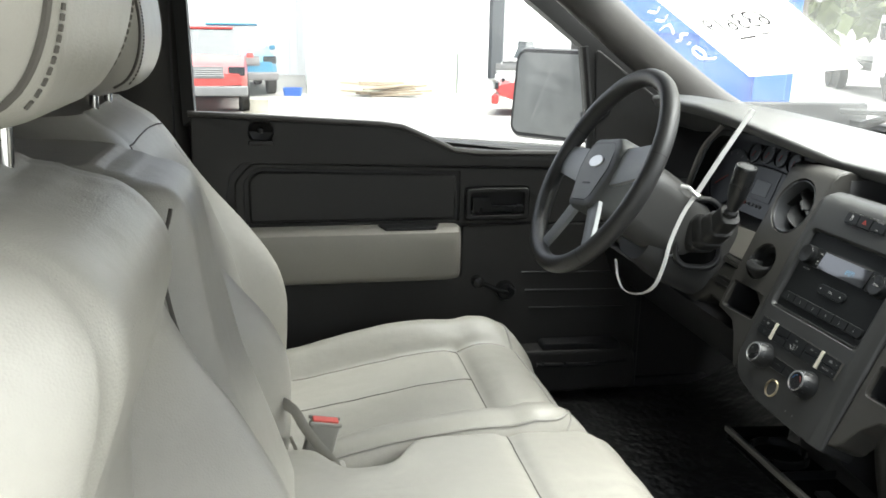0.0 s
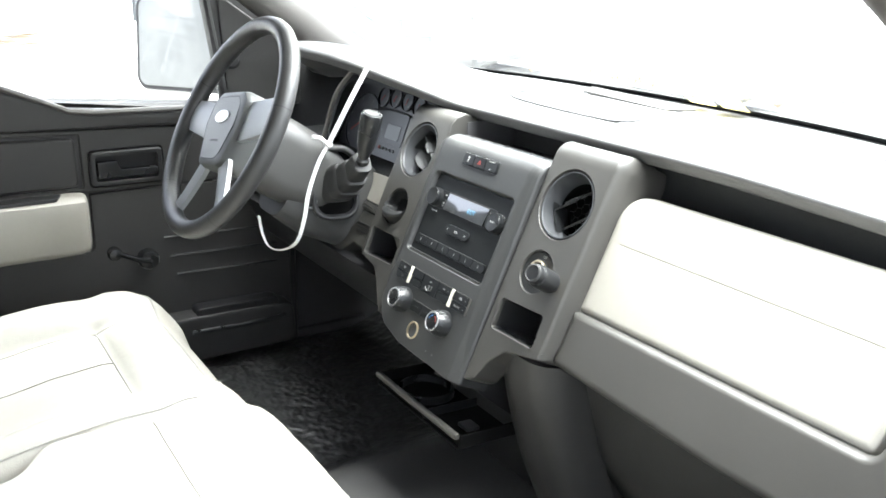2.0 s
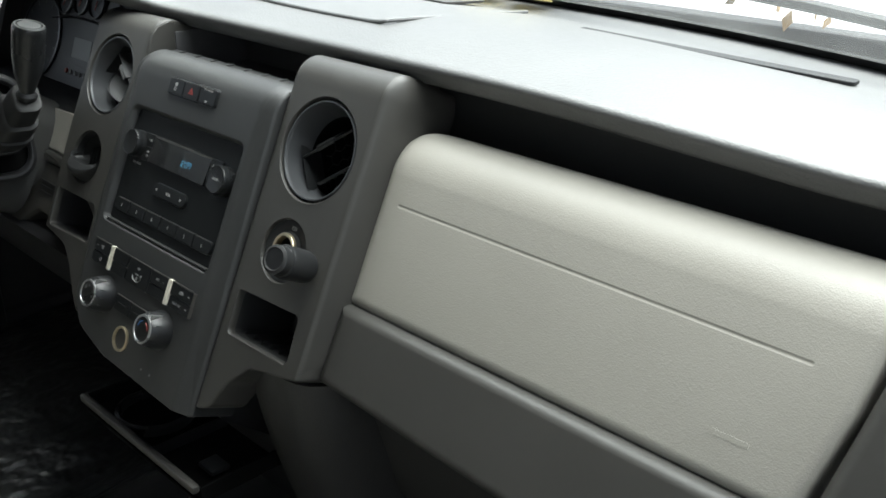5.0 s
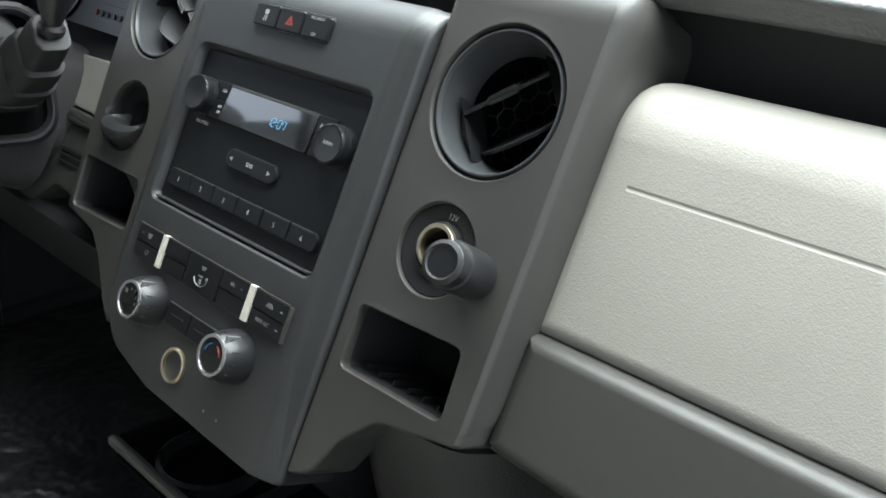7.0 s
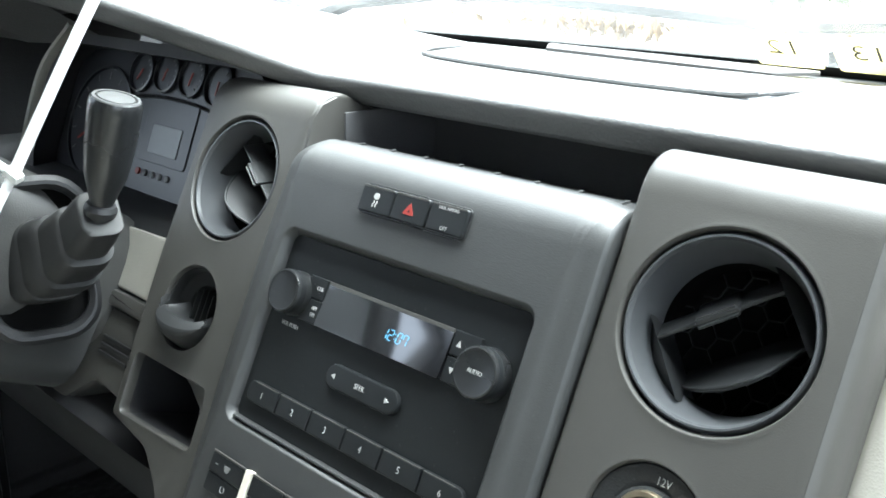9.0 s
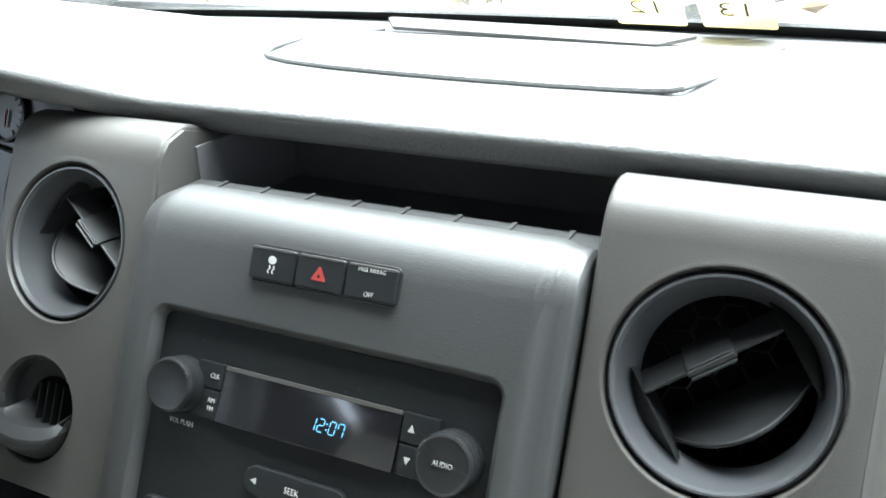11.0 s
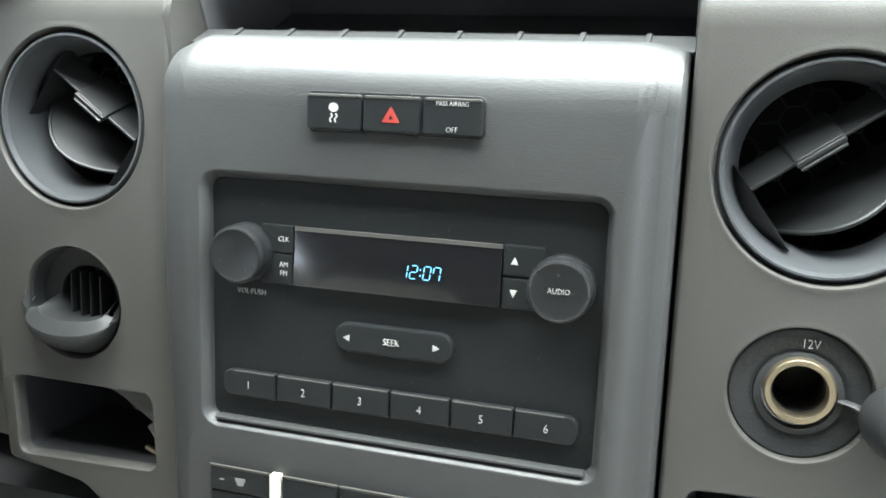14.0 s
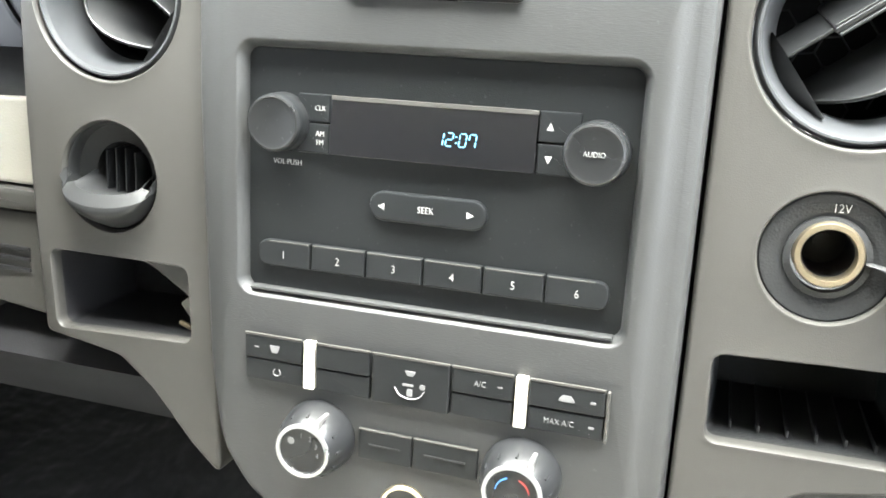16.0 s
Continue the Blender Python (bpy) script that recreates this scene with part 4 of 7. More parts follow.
for x, s in ((-0.0235, -1), (0.0205, 1)):
    part("arrow", slab([(x - 0.0014 * s, 0.0501), (x + 0.0020 * s, 0.0518), (x - 0.0014 * s, 0.0535)][:: 1 if s > 0 else -1], 0.0034, 0.0036, 0.0001), INK, sk, m=RM)
part("legend", letters("SEEK", 0.0046, (-0.0012, 0.0518, 0.0036)), INK, sk, m=RM)
edges_x = [-0.0905, -0.0608, -0.0312, -0.0014, 0.0284, 0.0583, 0.0882]
for k in range(6):
    x0, x1 = edges_x[k] + 0.0004, edges_x[k + 1] - 0.0004
    rl, rr_ = (0.0062 if k == 0 else 0.0006), (0.0062 if k == 5 else 0.0006)
    key = part("preset_button", slab(rounded([(x1, 0.0278), (x0, 0.0278), (x0, 0.0142), (x1, 0.0142)], [rr_, rl, rl, rr_]), 0, 0.0036, 0.0012), BUTTON, rad, "black preset button", m=RM)
    part("legend", letters(str(k + 1), 0.0058, ((x0 + x1) / 2, 0.0205, 0.0038)), INK, key, m=RM)
    # highlight on the button's upper edge, laid on as a grey strip
    part("top_highlight", slab(rrect(x1 - x0 - max(rl, rr_) - 0.001, 0.0008, 0.0003, (x0 + x1) / 2 + (rl - rr_) / 2, 0.0272), 0.0026, 0.0037, 0.0002), GREY, key, m=RM)
part("lower_ledge", slab(rrect(0.192, 0.0016, 0.0006, -0.001, 0.0020), -0.002, 0.0062, 0.0005), STACK, rad, m=FM_)

# ---- climate controls ----
cc = thing("climate_controls", on_stack(0, -0.06).translation, "black heater and air conditioner controls with two knobs", "climate control")
rows = [(-0.0955, -0.0625, "key"), (-0.0545, -0.0246, "key"), (-0.0232, 0.0178, "tall"), (0.0188, 0.0498, "key"), (0.0576, 0.0938, "key")]
for n, (x0, x1, kind_) in enumerate(rows):
    xc, w = (x0 + x1) / 2, x1 - x0
    if kind_ == "tall":
        k = part("mode_key", slab(rrect(w, 0.026, 0.001, xc, -0.0355), -0.003, 0.0034, 0.001), BUTTON, cc, "black airflow mode key", m=CLIMATE)
        bits = [slab(rounded([(xc - 0.003, -0.0285), (xc + 0.003, -0.0285), (xc + 0.0015, -0.0312), (xc - 0.0015, -0.0312)][::-1], 0.0004), 0.0034, 0.0037, 0.0001)]
        bits += [moved(tube(curve([(0.008 * math.cos(radians(a)), 0.0062 * math.sin(radians(a)), 0) for a in range(190, 351, 40)], 3), 0.0008, 6, 0.4), Matrix.Translation((xc, -0.0372, 0.0036)))]
        bits += [slab(disc(xc + 0.0066, -0.0362, 0.0015, 12), 0.0034, 0.0037, 0.0001), slab(rrect(0.006, 0.0014, 0.0006, xc - 0.001, -0.0362), 0.0034, 0.0037, 0.0001), slab(rrect(0.003, 0.004, 0.0008, xc, -0.0402), 0.0034, 0.0037, 0.0001)]
        part("symbol", join(*bits), DIMINK, k, m=CLIMATE)
    else:
        for m_, (yc, h) in enumerate(((-0.0292, 0.0128), (-0.0421, 0.0120))):
            k = part("key", slab(rrect(w, h, 0.0008, xc, yc), -0.003, 0.0034 - 0.0006 * m_, 0.0009), BUTTON, cc, "black climate key", m=CLIMATE)
            if n == 0 and m_ == 0:
                part("symbol", join(slab(rounded([(xc + 0.004, yc + 0.002), (xc - 0.002, yc + 0.002), (xc - 0.0005, yc - 0.002), (xc + 0.0025, yc - 0.002)], 0.0004), 0.0034, 0.0037, 0.0001), slab(rrect(0.0026, 0.0008, 0.0002, xc - 0.0095, yc), 0.0034, 0.0037, 0.0001)), DIMINK, k, m=CLIMATE)
            elif n == 0:
                part("symbol", moved(tube([(0.002 * math.cos(radians(a)), 0.002 * math.sin(radians(a)), 0) for a in range(120, 421, 30)], 0.0004, 6, 0.5), Matrix.Translation((xc + 0.002, yc, 0.0029))), DIMINK, k, m=CLIMATE)
            elif n == 3 and m_ == 0:
                part("legend", join(letters("A/C", 0.0044, (xc - 0.001, yc, 0.0036)), slab(rrect(0.0024, 0.0008, 0.0002, xc + 0.009, yc), 0.0034, 0.0037, 0.0001)), DIMINK, k, m=CLIMATE)
            elif n == 4 and m_ == 0:
                part("symbol", join(slab(rounded([(xc - 0.0045, yc - 0.0015), (xc + 0.0045, yc - 0.0015), (xc + 0.002, yc + 0.0018), (xc - 0.002, yc + 0.0018)], 0.0008), 0.0034, 0.0037, 0.0001), slab(rrect(0.0026, 0.0012, 0.0002, xc + 0.0125, yc), 0.0034, 0.0037, 0.0001)), DIMINK, k, m=CLIMATE)
            elif n == 4:
                part("legend", join(letters("MAX A/C", 0.0042, (xc - 0.003, yc, 0.0030)), slab(rrect(0.0026, 0.0012, 0.0002, xc + 0.0125, yc), 0.0028, 0.0031, 0.0001)), DIMINK, k, m=CLIMATE)
    # lit upper edge of the climate keys, as a paler strip
    part("key_highlight", slab(rrect(w, 0.0014, 0.0005, xc, -0.0222), 0.0026, 0.0037, 0.0003), GREY, cc, m=CLIMATE)
for x in (-0.0585, 0.0537):
    part("indicator_strip", slab(rrect(0.0058, 0.0265, 0.0008, x, -0.0352), -0.003, 0.0040, 0.0008), CREAM, cc, "cream indicator strip", m=CLIMATE)
# the same painted highlight down the right-hand side
part("side_highlight", slab(rrect(0.0014, 0.026, 0.0005, 0.0950, -0.0358), -0.003, 0.0036, 0.0004), GREY, cc, m=CLIMATE)
for x, name in ((-0.0525, "fan_knob"), (0.0565, "temperature_knob")):
    km = CLIMATE @ pose(x, -0.0745, 0) @ Matrix.Diagonal((0.9, 0.9, 1, 1))
    k = part(name, lathe([(0.0222, -0.004), (0.0222, 0.002), (0.0216, 0.006), (0.0204, 0.012), (0.0182, 0.0175), (0.0165, 0.0205), (0.0158, 0.0215), (0.0135, 0.0215), (0.0130, 0.0205), (0.001, 0.0203)], 48), KNOB, cc, "dark grey domed rotary knob", m=km, sharp=50)
    for a in range(0, 360, 30):
        part("grip_facet", box(0.0022, 0.0016, 0.012, 0.0006, (0.0208, 0, 0.008)), KNOB, k, m=km @ pose(0, 0, 0, 0, 0, a) @ pose(0, 0, 0, 0, -9, 0))
    part("bright_ring", lathe([(0.0163, 0.0205), (0.0162, 0.0222), (0.0142, 0.0224), (0.0138, 0.0208)], 44, False), SATINMETAL, k, "bright metal ring", m=km)
    part("dial_face", lathe([(0.0140, 0.0195), (0.0140, 0.0212), (0.001, 0.0212)], 40), SATIN, k, m=km)
    part("pointer", box(0.0026, 0.006, 0.012, 0.0006, (0.0085, 0.0165, 0.0145)), SATINMETAL, k, m=km)
    if name == "fan_knob":
        for n, (ang, word) in enumerate(((95, "1"), (60, "2"), (25, "3"), (-10, "4"))):
            part("legend", letters(word, 0.0044, (0.0092 * math.cos(radians(ang)), 0.0092 * math.sin(radians(ang)), 0.0214)), DIMINK, k, m=km)
        part("symbol", slab(disc(-0.0072, 0.0052, 0.0022, 7), 0.0212, 0.0215, 0.0001), DIMINK, k, m=km)
    else:
        for c0, c1, inkk in ((110, 170, BLUEINK), (10, 70, REDINK)):
            part("scale_arc", tube([(0.0092 * math.cos(radians(a)), 0.0092 * math.sin(radians(a)), 0.0214) for a in range(c0, c1 + 1, 10)], 0.0009, 6, 0.4), inkk, k, m=km)
for x0, x1 in ((-0.030, -0.0008), (0.0002, 0.034)):
    k = part("blank_key", slab(rrect(x1 - x0, 0.017, 0.0008, (x0 + x1) / 2, -0.0738), -0.003, 0.0022, 0.0008), BUTTON, cc, m=CLIMATE)
    part("slot_line", box(x1 - x0 - 0.012, 0.0009, 0.0008, 0, ((x0 + x1) / 2, -0.0735, 0.0024)), BLACK, k, m=CLIMATE)
    # paler strip for the light on the blank key's edge
    part("key_highlight", slab(rrect(x1 - x0, 0.001, 0.0004, (x0 + x1) / 2, -0.0657), 0.001, 0.0025, 0.0003), GREY, k, m=CLIMATE)

lighter = thing("lighter_socket", on_stack(-0.005, -0.105).translation, "empty cigar lighter socket with bright collar", "power socket")
LM = on_stack(-0.004, -0.107, 0)
part("collar", lathe([(0.0135, -0.004), (0.0135, 0.0018), (0.0128, 0.0026), (0.0112, 0.0022), (0.0108, -0.03)], 40, False), BRASS, lighter, m=LM)
part("bore", lathe([(0.0108, -0.028), (0.001, -0.028)], 24, False), BLACK, lighter, m=LM)
for s in (-0.004, 0.004):
    part("mark", slab(disc(s, 0, 0.0011, 10), 0, 0.0006, 0.0002), DIMINK, lighter, m=on_stack(0.052 + s, -0.122, 0))


# ---- passenger side of the dashboard ----
GC = -0.039  # how far the beige door lies behind the stack's face
glove = thing("airbag_cover_panel", (0.42, 0.05, 1.2), "stone beige grained passenger panel with a fine tear seam", "dash panel")
gl_out = rounded([(0.655, 0.0262), (0.670, 0.10), (0.684, 0.228), (0.2545, 0.228), (0.2510, 0.0262)], [0.010, 0.05, 0.03, 0.045, 0.003])
gl_seam = rounded([(0.637, 0.1206), (0.637, 0.1221), (0.277, 0.1238), (0.277, 0.1223)], 0.0006, 2)
gb = panel(gl_out, [gl_seam], edge=((0, -0.05), (0, -0.006), (0.002, -0.0025), (0.006, -0.0006), (0.010, 0)), hole_edge=((0.0012, 0), (0.0006, -0.0003), (0, -0.0006), (-0.0006, -0.0007)))
gb.faces.new([v for v in gb.verts if abs(v.co.z + 0.0007) < 1e-6])
part("panel", roll_back(gb, 0.151, 0.045), BEIGE, glove, m=STK @ pose(0, 0, GC))
part("badge_mark", slab(rrect(0.026, 0.004, 0.001, 0.605, 0.058), -0.0005, 0.0003, 0.0001), BEIGE, glove, m=STK @ pose(0, 0, GC))

# ledge and lower panel, in the same slope as the stack
part("lower_shelf", prism_x([(0.035, 1.15), (0.05, 1.13), (0.085, 0.99), (0.15, 0.90), (0.22, 0.885), (0.22, 1.15)], 0.262, 0.82), DOORTRIM, dash, "dark lower dash closing panel")

# outer pod with its round vent
OP = rounded([(0.835, 0.235), (0.698, 0.235), (0.6875, 0.19), (0.674, 0.10), (0.6625, 0.0265), (0.2520, 0.0265), (0.2500, -0.0500), (0.36, -0.0545), (0.52, -0.0600), (0.667, -0.0580), (0.75, -0.085), (0.80, -0.105)], [0.03, 0.03, 0.02, 0.04, 0.014, 0.004, 0.006, 0.02, 0.02, 0.03, 0.03, 0.01])
OUT_V = (0.7485, 0.1400)
op = panel(OP, [disc(*OUT_V, 0.0466, 48)], edge=((0, -0.06), (0, -0.013), (0.0012, -0.008), (0.004, -0.003), (0.008, -0.0006), (0.011, 0)), hole_edge=((0.003, 0.0), (0.001, -0.001), (0.0, -0.003), (0.0, -0.02)))
M_OP = STK @ pose(0, 0, -0.030)
part("vent_pod", roll_back(op, 0.190, 0.026), GREY, dash, "warm grey outer vent pod and ledge moulding", m=M_OP)
air_vent(OUT_V, 0, 0.0452, -38, "round barrel air vent at the passenger end of the dash", m=M_OP @ pose(*OUT_V, -0.001))
part("end_cap", prism_x([(0.08, 1.37), (0.02, 1.2), (-0.01, 1.06), (0.1, 0.98), (0.35, 0.98), (0.35, 1.39)], 0.832, 0.852), GREY, dash, "grey dash end cap")

# knee bolster leg under the pod, with its rounded cut-out
def leg(u, v):
    z = 1.130 - 0.365 * v
    y0 = 0.022 + 0.02 * v + 0.10 * v * v
    w0, w1 = 0.1305 + 0.035 * v, 0.2510 + 0.028 * v
    a = 2 * u - 1
    return Vector((w0 + (w1 - w0) * u, y0 + 0.05 * abs(a) ** 5, z))


part("knee_leg", sheet(leg, 16, 16, 0.02), DOORTRIM, dash, "dark tapered console leg")
part("leg_groove", tube([leg(0.62, 0.12 + 0.80 * k / 20) + Vector((0, -0.0005, 0)) for k in range(21)], 0.0022, 6), BLACK, dash)
part("leg_side", prism_x([(0.05, 1.08), (0.06, 0.9), (0.14, 0.76), (0.3, 0.76), (0.3, 1.08)], 0.17, 0.249), DARK, dash)
part("leg_rib", tube(curve([(0.245, 0.035, 1.13), (0.256, 0.05, 1.02), (0.271, 0.10, 0.88), (0.278, 0.13, 0.80)], 6), 0.006, 8), DARK, dash)
part("stack_base", prism_x([(-0.030, 1.075), (-0.01, 1.045), (0.06, 0.985), (0.10, 0.84), (0.3, 0.82), (0.3, 1.1), (0.03, 1.12)], -0.075, 0.1225), BLACK, dash, "black lower end of the centre stack")

# pulled-out ashtray and cup drawer
tray = thing("cup_drawer", (0.03, -0.03, 1.01), "black pull-out cup drawer hanging open under the stack", "drawer")
TM = pose(0.034, -0.012, 1.001, -3, 0, 0)
part("front_lip", box(0.232, 0.009, 0.009, 0.003, (0, -0.052, 0.0)), GREY, tray, "worn grey drawer lip", m=TM)
# floor, front and sides coloured near-black so the drawer stays in shade
part("drawer_floor", box(0.232, 0.10, 0.004, 0.001, (0, 0, -0.018)), VOID, tray, m=TM)
part("drawer_front", box(0.236, 0.004, 0.012, 0.001, (0, -0.046, -0.009)), VOID, tray, m=TM)
for s in (-1, 1):
    part("drawer_side", box(0.004, 0.105, 0.02, 0.001, (s * 0.115, 0.004, -0.009)), VOID, tray, m=TM)
part("divider", box(0.003, 0.095, 0.014, 0.001, (0.02, 0, -0.010)), SATIN, tray, m=TM)
part("cup_ring", lathe([(0.044, -0.017), (0.044, -0.006), (0.040, -0.004), (0.038, -0.017)], 36, False), SATIN, tray, m=TM @ pose(-0.05, 0, 0))
part("clip", box(0.026, 0.022, 0.006, 0.002, (0.088, -0.014, -0.004)), KNOB, tray, m=TM)

# ---- driver's side of the dashboard ----
part("driver_fascia", panel(rounded([(-0.249, 0.022), (-0.249, -0.050), (-0.305, -0.044), (-0.345, -0.076), (-0.44, -0.080), (-0.57, -0.076), (-0.82, -0.05), (-0.82, 0.022)][::-1], 0.012), edge=((0, -0.08), (0, -0.008), (0.004, -0.001), (0.008, 0))), GREY, dash, "grey knee panel under the steering column", m=STK @ pose(0, 0, -0.03))
for k in range(3):
    part("grille_slot", box(0.044, 0.0026, 0.002, 0.0006, (-0.290, -0.0045 - 0.0068 * k, -0.029)), BLACK, dash, m=STK)
part("beige_strip", slab(rounded([(-0.2530, 0.090), (-0.38, 0.086), (-0.36, 0.037), (-0.2500, 0.036)], 0.003), -0.05, -0.028, 0.003), BEIGE, dash, "stone beige trim strip", m=STK)
part("under_dash", prism_x([(-0.01, 1.125), (0.02, 1.05), (0.1, 1.0), (0.35, 0.95), (0.35, 1.15)], -0.82, -0.130), BLACK, dash, "black closing panel over the pedals")
part("trim_step", slab(rounded([(-0.2500, 0.0345), (-0.355, 0.0355), (-0.35, 0.021), (-0.2500, 0.020)], 0.002), -0.05, -0.0245, 0.004), GREY, dash, "grey ledge under the beige strip", m=STK)
part("column_fill", box(0.56, 0.16, 0.14, 0.02, (-0.53, 0.14, 1.20)), DARK, dash)

# instrument cluster
ic = thing("instrument_cluster", (-0.38, 0.12, 1.28), "black instrument cluster with small gauges and grey display", "instrument cluster")
IM = Matrix(((1, 0, 0, -0.399), (0, math.sin(0.36), -math.cos(0.36), 0.146), (0, math.cos(0.36), math.sin(0.36), 1.325), (0, 0, 0, 1)))
part("backing", slab(rrect(0.37, 0.175, 0.05, -0.020, -0.006), -0.02, 0, 0.004), GAUGE, ic, "dark smoky gauge face", m=IM)
part("surround", panel(rrect(0.395, 0.185, 0.06, -0.024, -0.012), [rrect(0.355, 0.155, 0.045, -0.024, -0.008)], front=0.026, edge=((0, -0.06), (0, 0)), hole_edge=((0, 0), (0.004, -0.03))), BLACK, ic, "black cluster shroud", m=IM)
for k in range(4):
    at = IM @ pose(-0.070 + 0.044 * k, 0.055 + 0.004 * (k in (1, 2)), 0)
    g = part("small_gauge", lathe([(0.0205, 0.0), (0.0205, 0.004), (0.0185, 0.0045), (0.0180, 0.0012), (0.001, 0.0012)], 32), GAUGE, ic, "small round gauge", m=at)
    part("needle", box(0.0015, 0.013, 0.001, 0, (0, 0.003, 0.003)), REDINK, g, m=at @ pose(0, 0, 0, 0, 0, 150 + 9 * k))
    for a in range(0, 121, 24):
        part("tick", box(0.0036, 0.0012, 0.0006, 0, (0.0145, 0, 0.0018)), DIMINK, g, m=at @ pose(0, 0, 0, 0, 0, a - 60))
part("gauge_divider", tube(curve([(-0.098, 0.026, 0.003), (-0.04, 0.034, 0.003), (0.03, 0.034, 0.003), (0.09, 0.026, 0.003)], 5), 0.0018, 6), BLACK, ic, m=IM)
for x, y, r in ((-0.128, -0.004, 0.060), (0.128, -0.004, 0.060)):
    g = part("dial", lathe([(r, 0), (r, 0.003), (r * 0.95, 0.0035), (r * 0.94, 0.001), (0.001, 0.001)], 44), GAUGE, ic, "large round dial", m=IM @ pose(x, y, 0))
    for a in range(-40, 221, 26):
        part("tick", box(0.007, 0.0012, 0.0006, 0, (r * 0.82, 0, 0.0018)), DIMINK, g, m=IM @ pose(x, y, 0, 0, 0, a))
    part("needle", box(r * 0.7, 0.0022, 0.001, 0, (r * 0.3, 0, 0.003)), REDINK, g, m=IM @ pose(x, y, 0, 0, 0, 215))
part("lcd_frame", slab(rrect(0.082, 0.062, 0.004, 0.0, 0.002), 0, 0.0014, 0.0006), GAUGE, ic, "dark display frame", m=IM)
part("lcd", slab(rrect(0.050, 0.028, 0.002, 0.0, -0.006), 0.0014, 0.0024, 0.0006), GAUGELCD, ic, "pale grey display window", m=IM)
for k in range(5):
    part("warning_lamp", slab(disc(-0.034 + 0.013 * k, -0.040, 0.0034, 10), 0, 0.002, 0.0005), REDINK if k == 0 else DIMINK, ic, m=IM)
part("bezel_arc", tube(curve([(-0.165, 0.085, 0.036), (-0.195, 0.03, 0.040), (-0.190, -0.06, 0.040)], 6), 0.006, 8, 0.6), BEIGE, ic, m=IM)

# ---- steering column, wheel, gear lever ----
WA = radians(28.7)
WC = Vector((-0.385, -0.184, 1.3606))
WM = Matrix(((1, 0, 0, WC.x), (0, math.sin(WA), -math.cos(WA), WC.y), (0, math.cos(WA), math.sin(WA), WC.z), (0, 0, 0, 1)))  # x right, y up the rim, z towards the driver
column = thing("steering_column", (-0.385, -0.05, 1.28), "grey steering column shroud with wiper stalk", "steering column")


def shroud_ring(z, w, h, dy):
    return [(x, y + dy, z) for x, y in rrect(w, h, min(w, h) * 0.3, 0, 0, 4)]


part("shroud", loft([shroud_ring(-0.035, 0.10, 0.10, 0), shroud_ring(-0.05, 0.125, 0.13, -0.006), shroud_ring(-0.10, 0.13, 0.14, -0.012), shroud_ring(-0.20, 0.14, 0.13, -0.016), shroud_ring(-0.27, 0.14, 0.12, -0.016)]), COLUMN, column, "charcoal grey column shroud", m=WM)
part("tilt_skirt", loft([shroud_ring(-0.13, 0.11, 0.115, -0.05), shroud_ring(-0.19, 0.13, 0.13, -0.055), shroud_ring(-0.26, 0.14, 0.13, -0.05)]), STACK, column, m=WM)
part("wiper_stalk", tube(curve([(-0.06, 0.02, -0.075), (-0.11, 0.03, -0.07), (-0.165, 0.04, -0.06)], 5), [0.006] * 6 + [0.009, 0.0105, 0.0105, 0.0105, 0.009], 12), BLACK, column, m=WM)
IGN = Matrix.Translation((-0.327, -0.066, 1.230)) @ Vector((0.62, -0.72, 0.30)).to_track_quat("Z", "Y").to_matrix().to_4x4()
ign = part("ignition_bezel", lathe([(0.0150, -0.030), (0.0150, -0.002), (0.0135, 0.001), (0.0110, 0.0005), (0.0100, -0.008), (0.001, -0.008)], 32), SPOKE, column, "bright ignition lock ring", m=IGN)
part("key_slot", box(0.002, 0.012, 0.002, 0.0005, (0, 0, -0.0075)), BLACK, ign, m=IGN)

wheel = thing("steering_wheel", WC, "dark vinyl steering wheel with silver-grey spokes", "steering wheel")
R = 0.184
rim = part("rim", loft([[((R + 0.0155 * math.cos(b)) * math.cos(a), (R + 0.0155 * math.cos(b)) * math.sin(a), 0.0165 * math.sin(b)) for b in [2 * math.pi * k / 14 for k in range(14)]] for a in [2 * math.pi * i / 90 for i in range(91)]], cap=False), WHEEL, wheel, "black grained rim", m=WM)
for a in (18, 162, 228, 312):
    part("rim_seam", loft([[((R + 0.0159 * math.cos(b)) * math.cos(t), (R + 0.0159 * math.cos(b)) * math.sin(t), 0.0169 * math.sin(b)) for b in [2 * math.pi * k / 14 for k in range(14)]] for t in (radians(a), radians(a + 0.5))], cap=False), BLACK, rim, m=WM)


def spoke(a, w0, w1, r0=0.05):
    """A dished spoke from the hub to the rim at angle a."""
    c, s = math.cos(radians(a)), math.sin(radians(a))
    rings = []
    for t in (0, 0.35, 0.7, 1.0):
        r = r0 + (R - 0.004 - r0) * t
        w = w0 + (w1 - w0) * t
        z = -0.004 - 0.010 * t * (1 - t)
        rings.append([(c * r - s * x, s * r + c * x, z + h) for x, h in ((-w / 2, -0.005), (w / 2, -0.005), (w / 2, 0.003), (w / 4, 0.0065), (-w / 4, 0.0065), (-w / 2, 0.003))])
    return loft(rings)


WH = WM @ pose(0, 0, 0, 0, 0, 10)  # the wheel stands a little turned
for a, w0, w1 in ((8, 0.070, 0.056), (172, 0.070, 0.056), (240, 0.034, 0.026), (300, 0.034, 0.026)):
    part("spoke", spoke(a, w0, w1), SPOKE, wheel, "silver-grey spoke", m=WH)
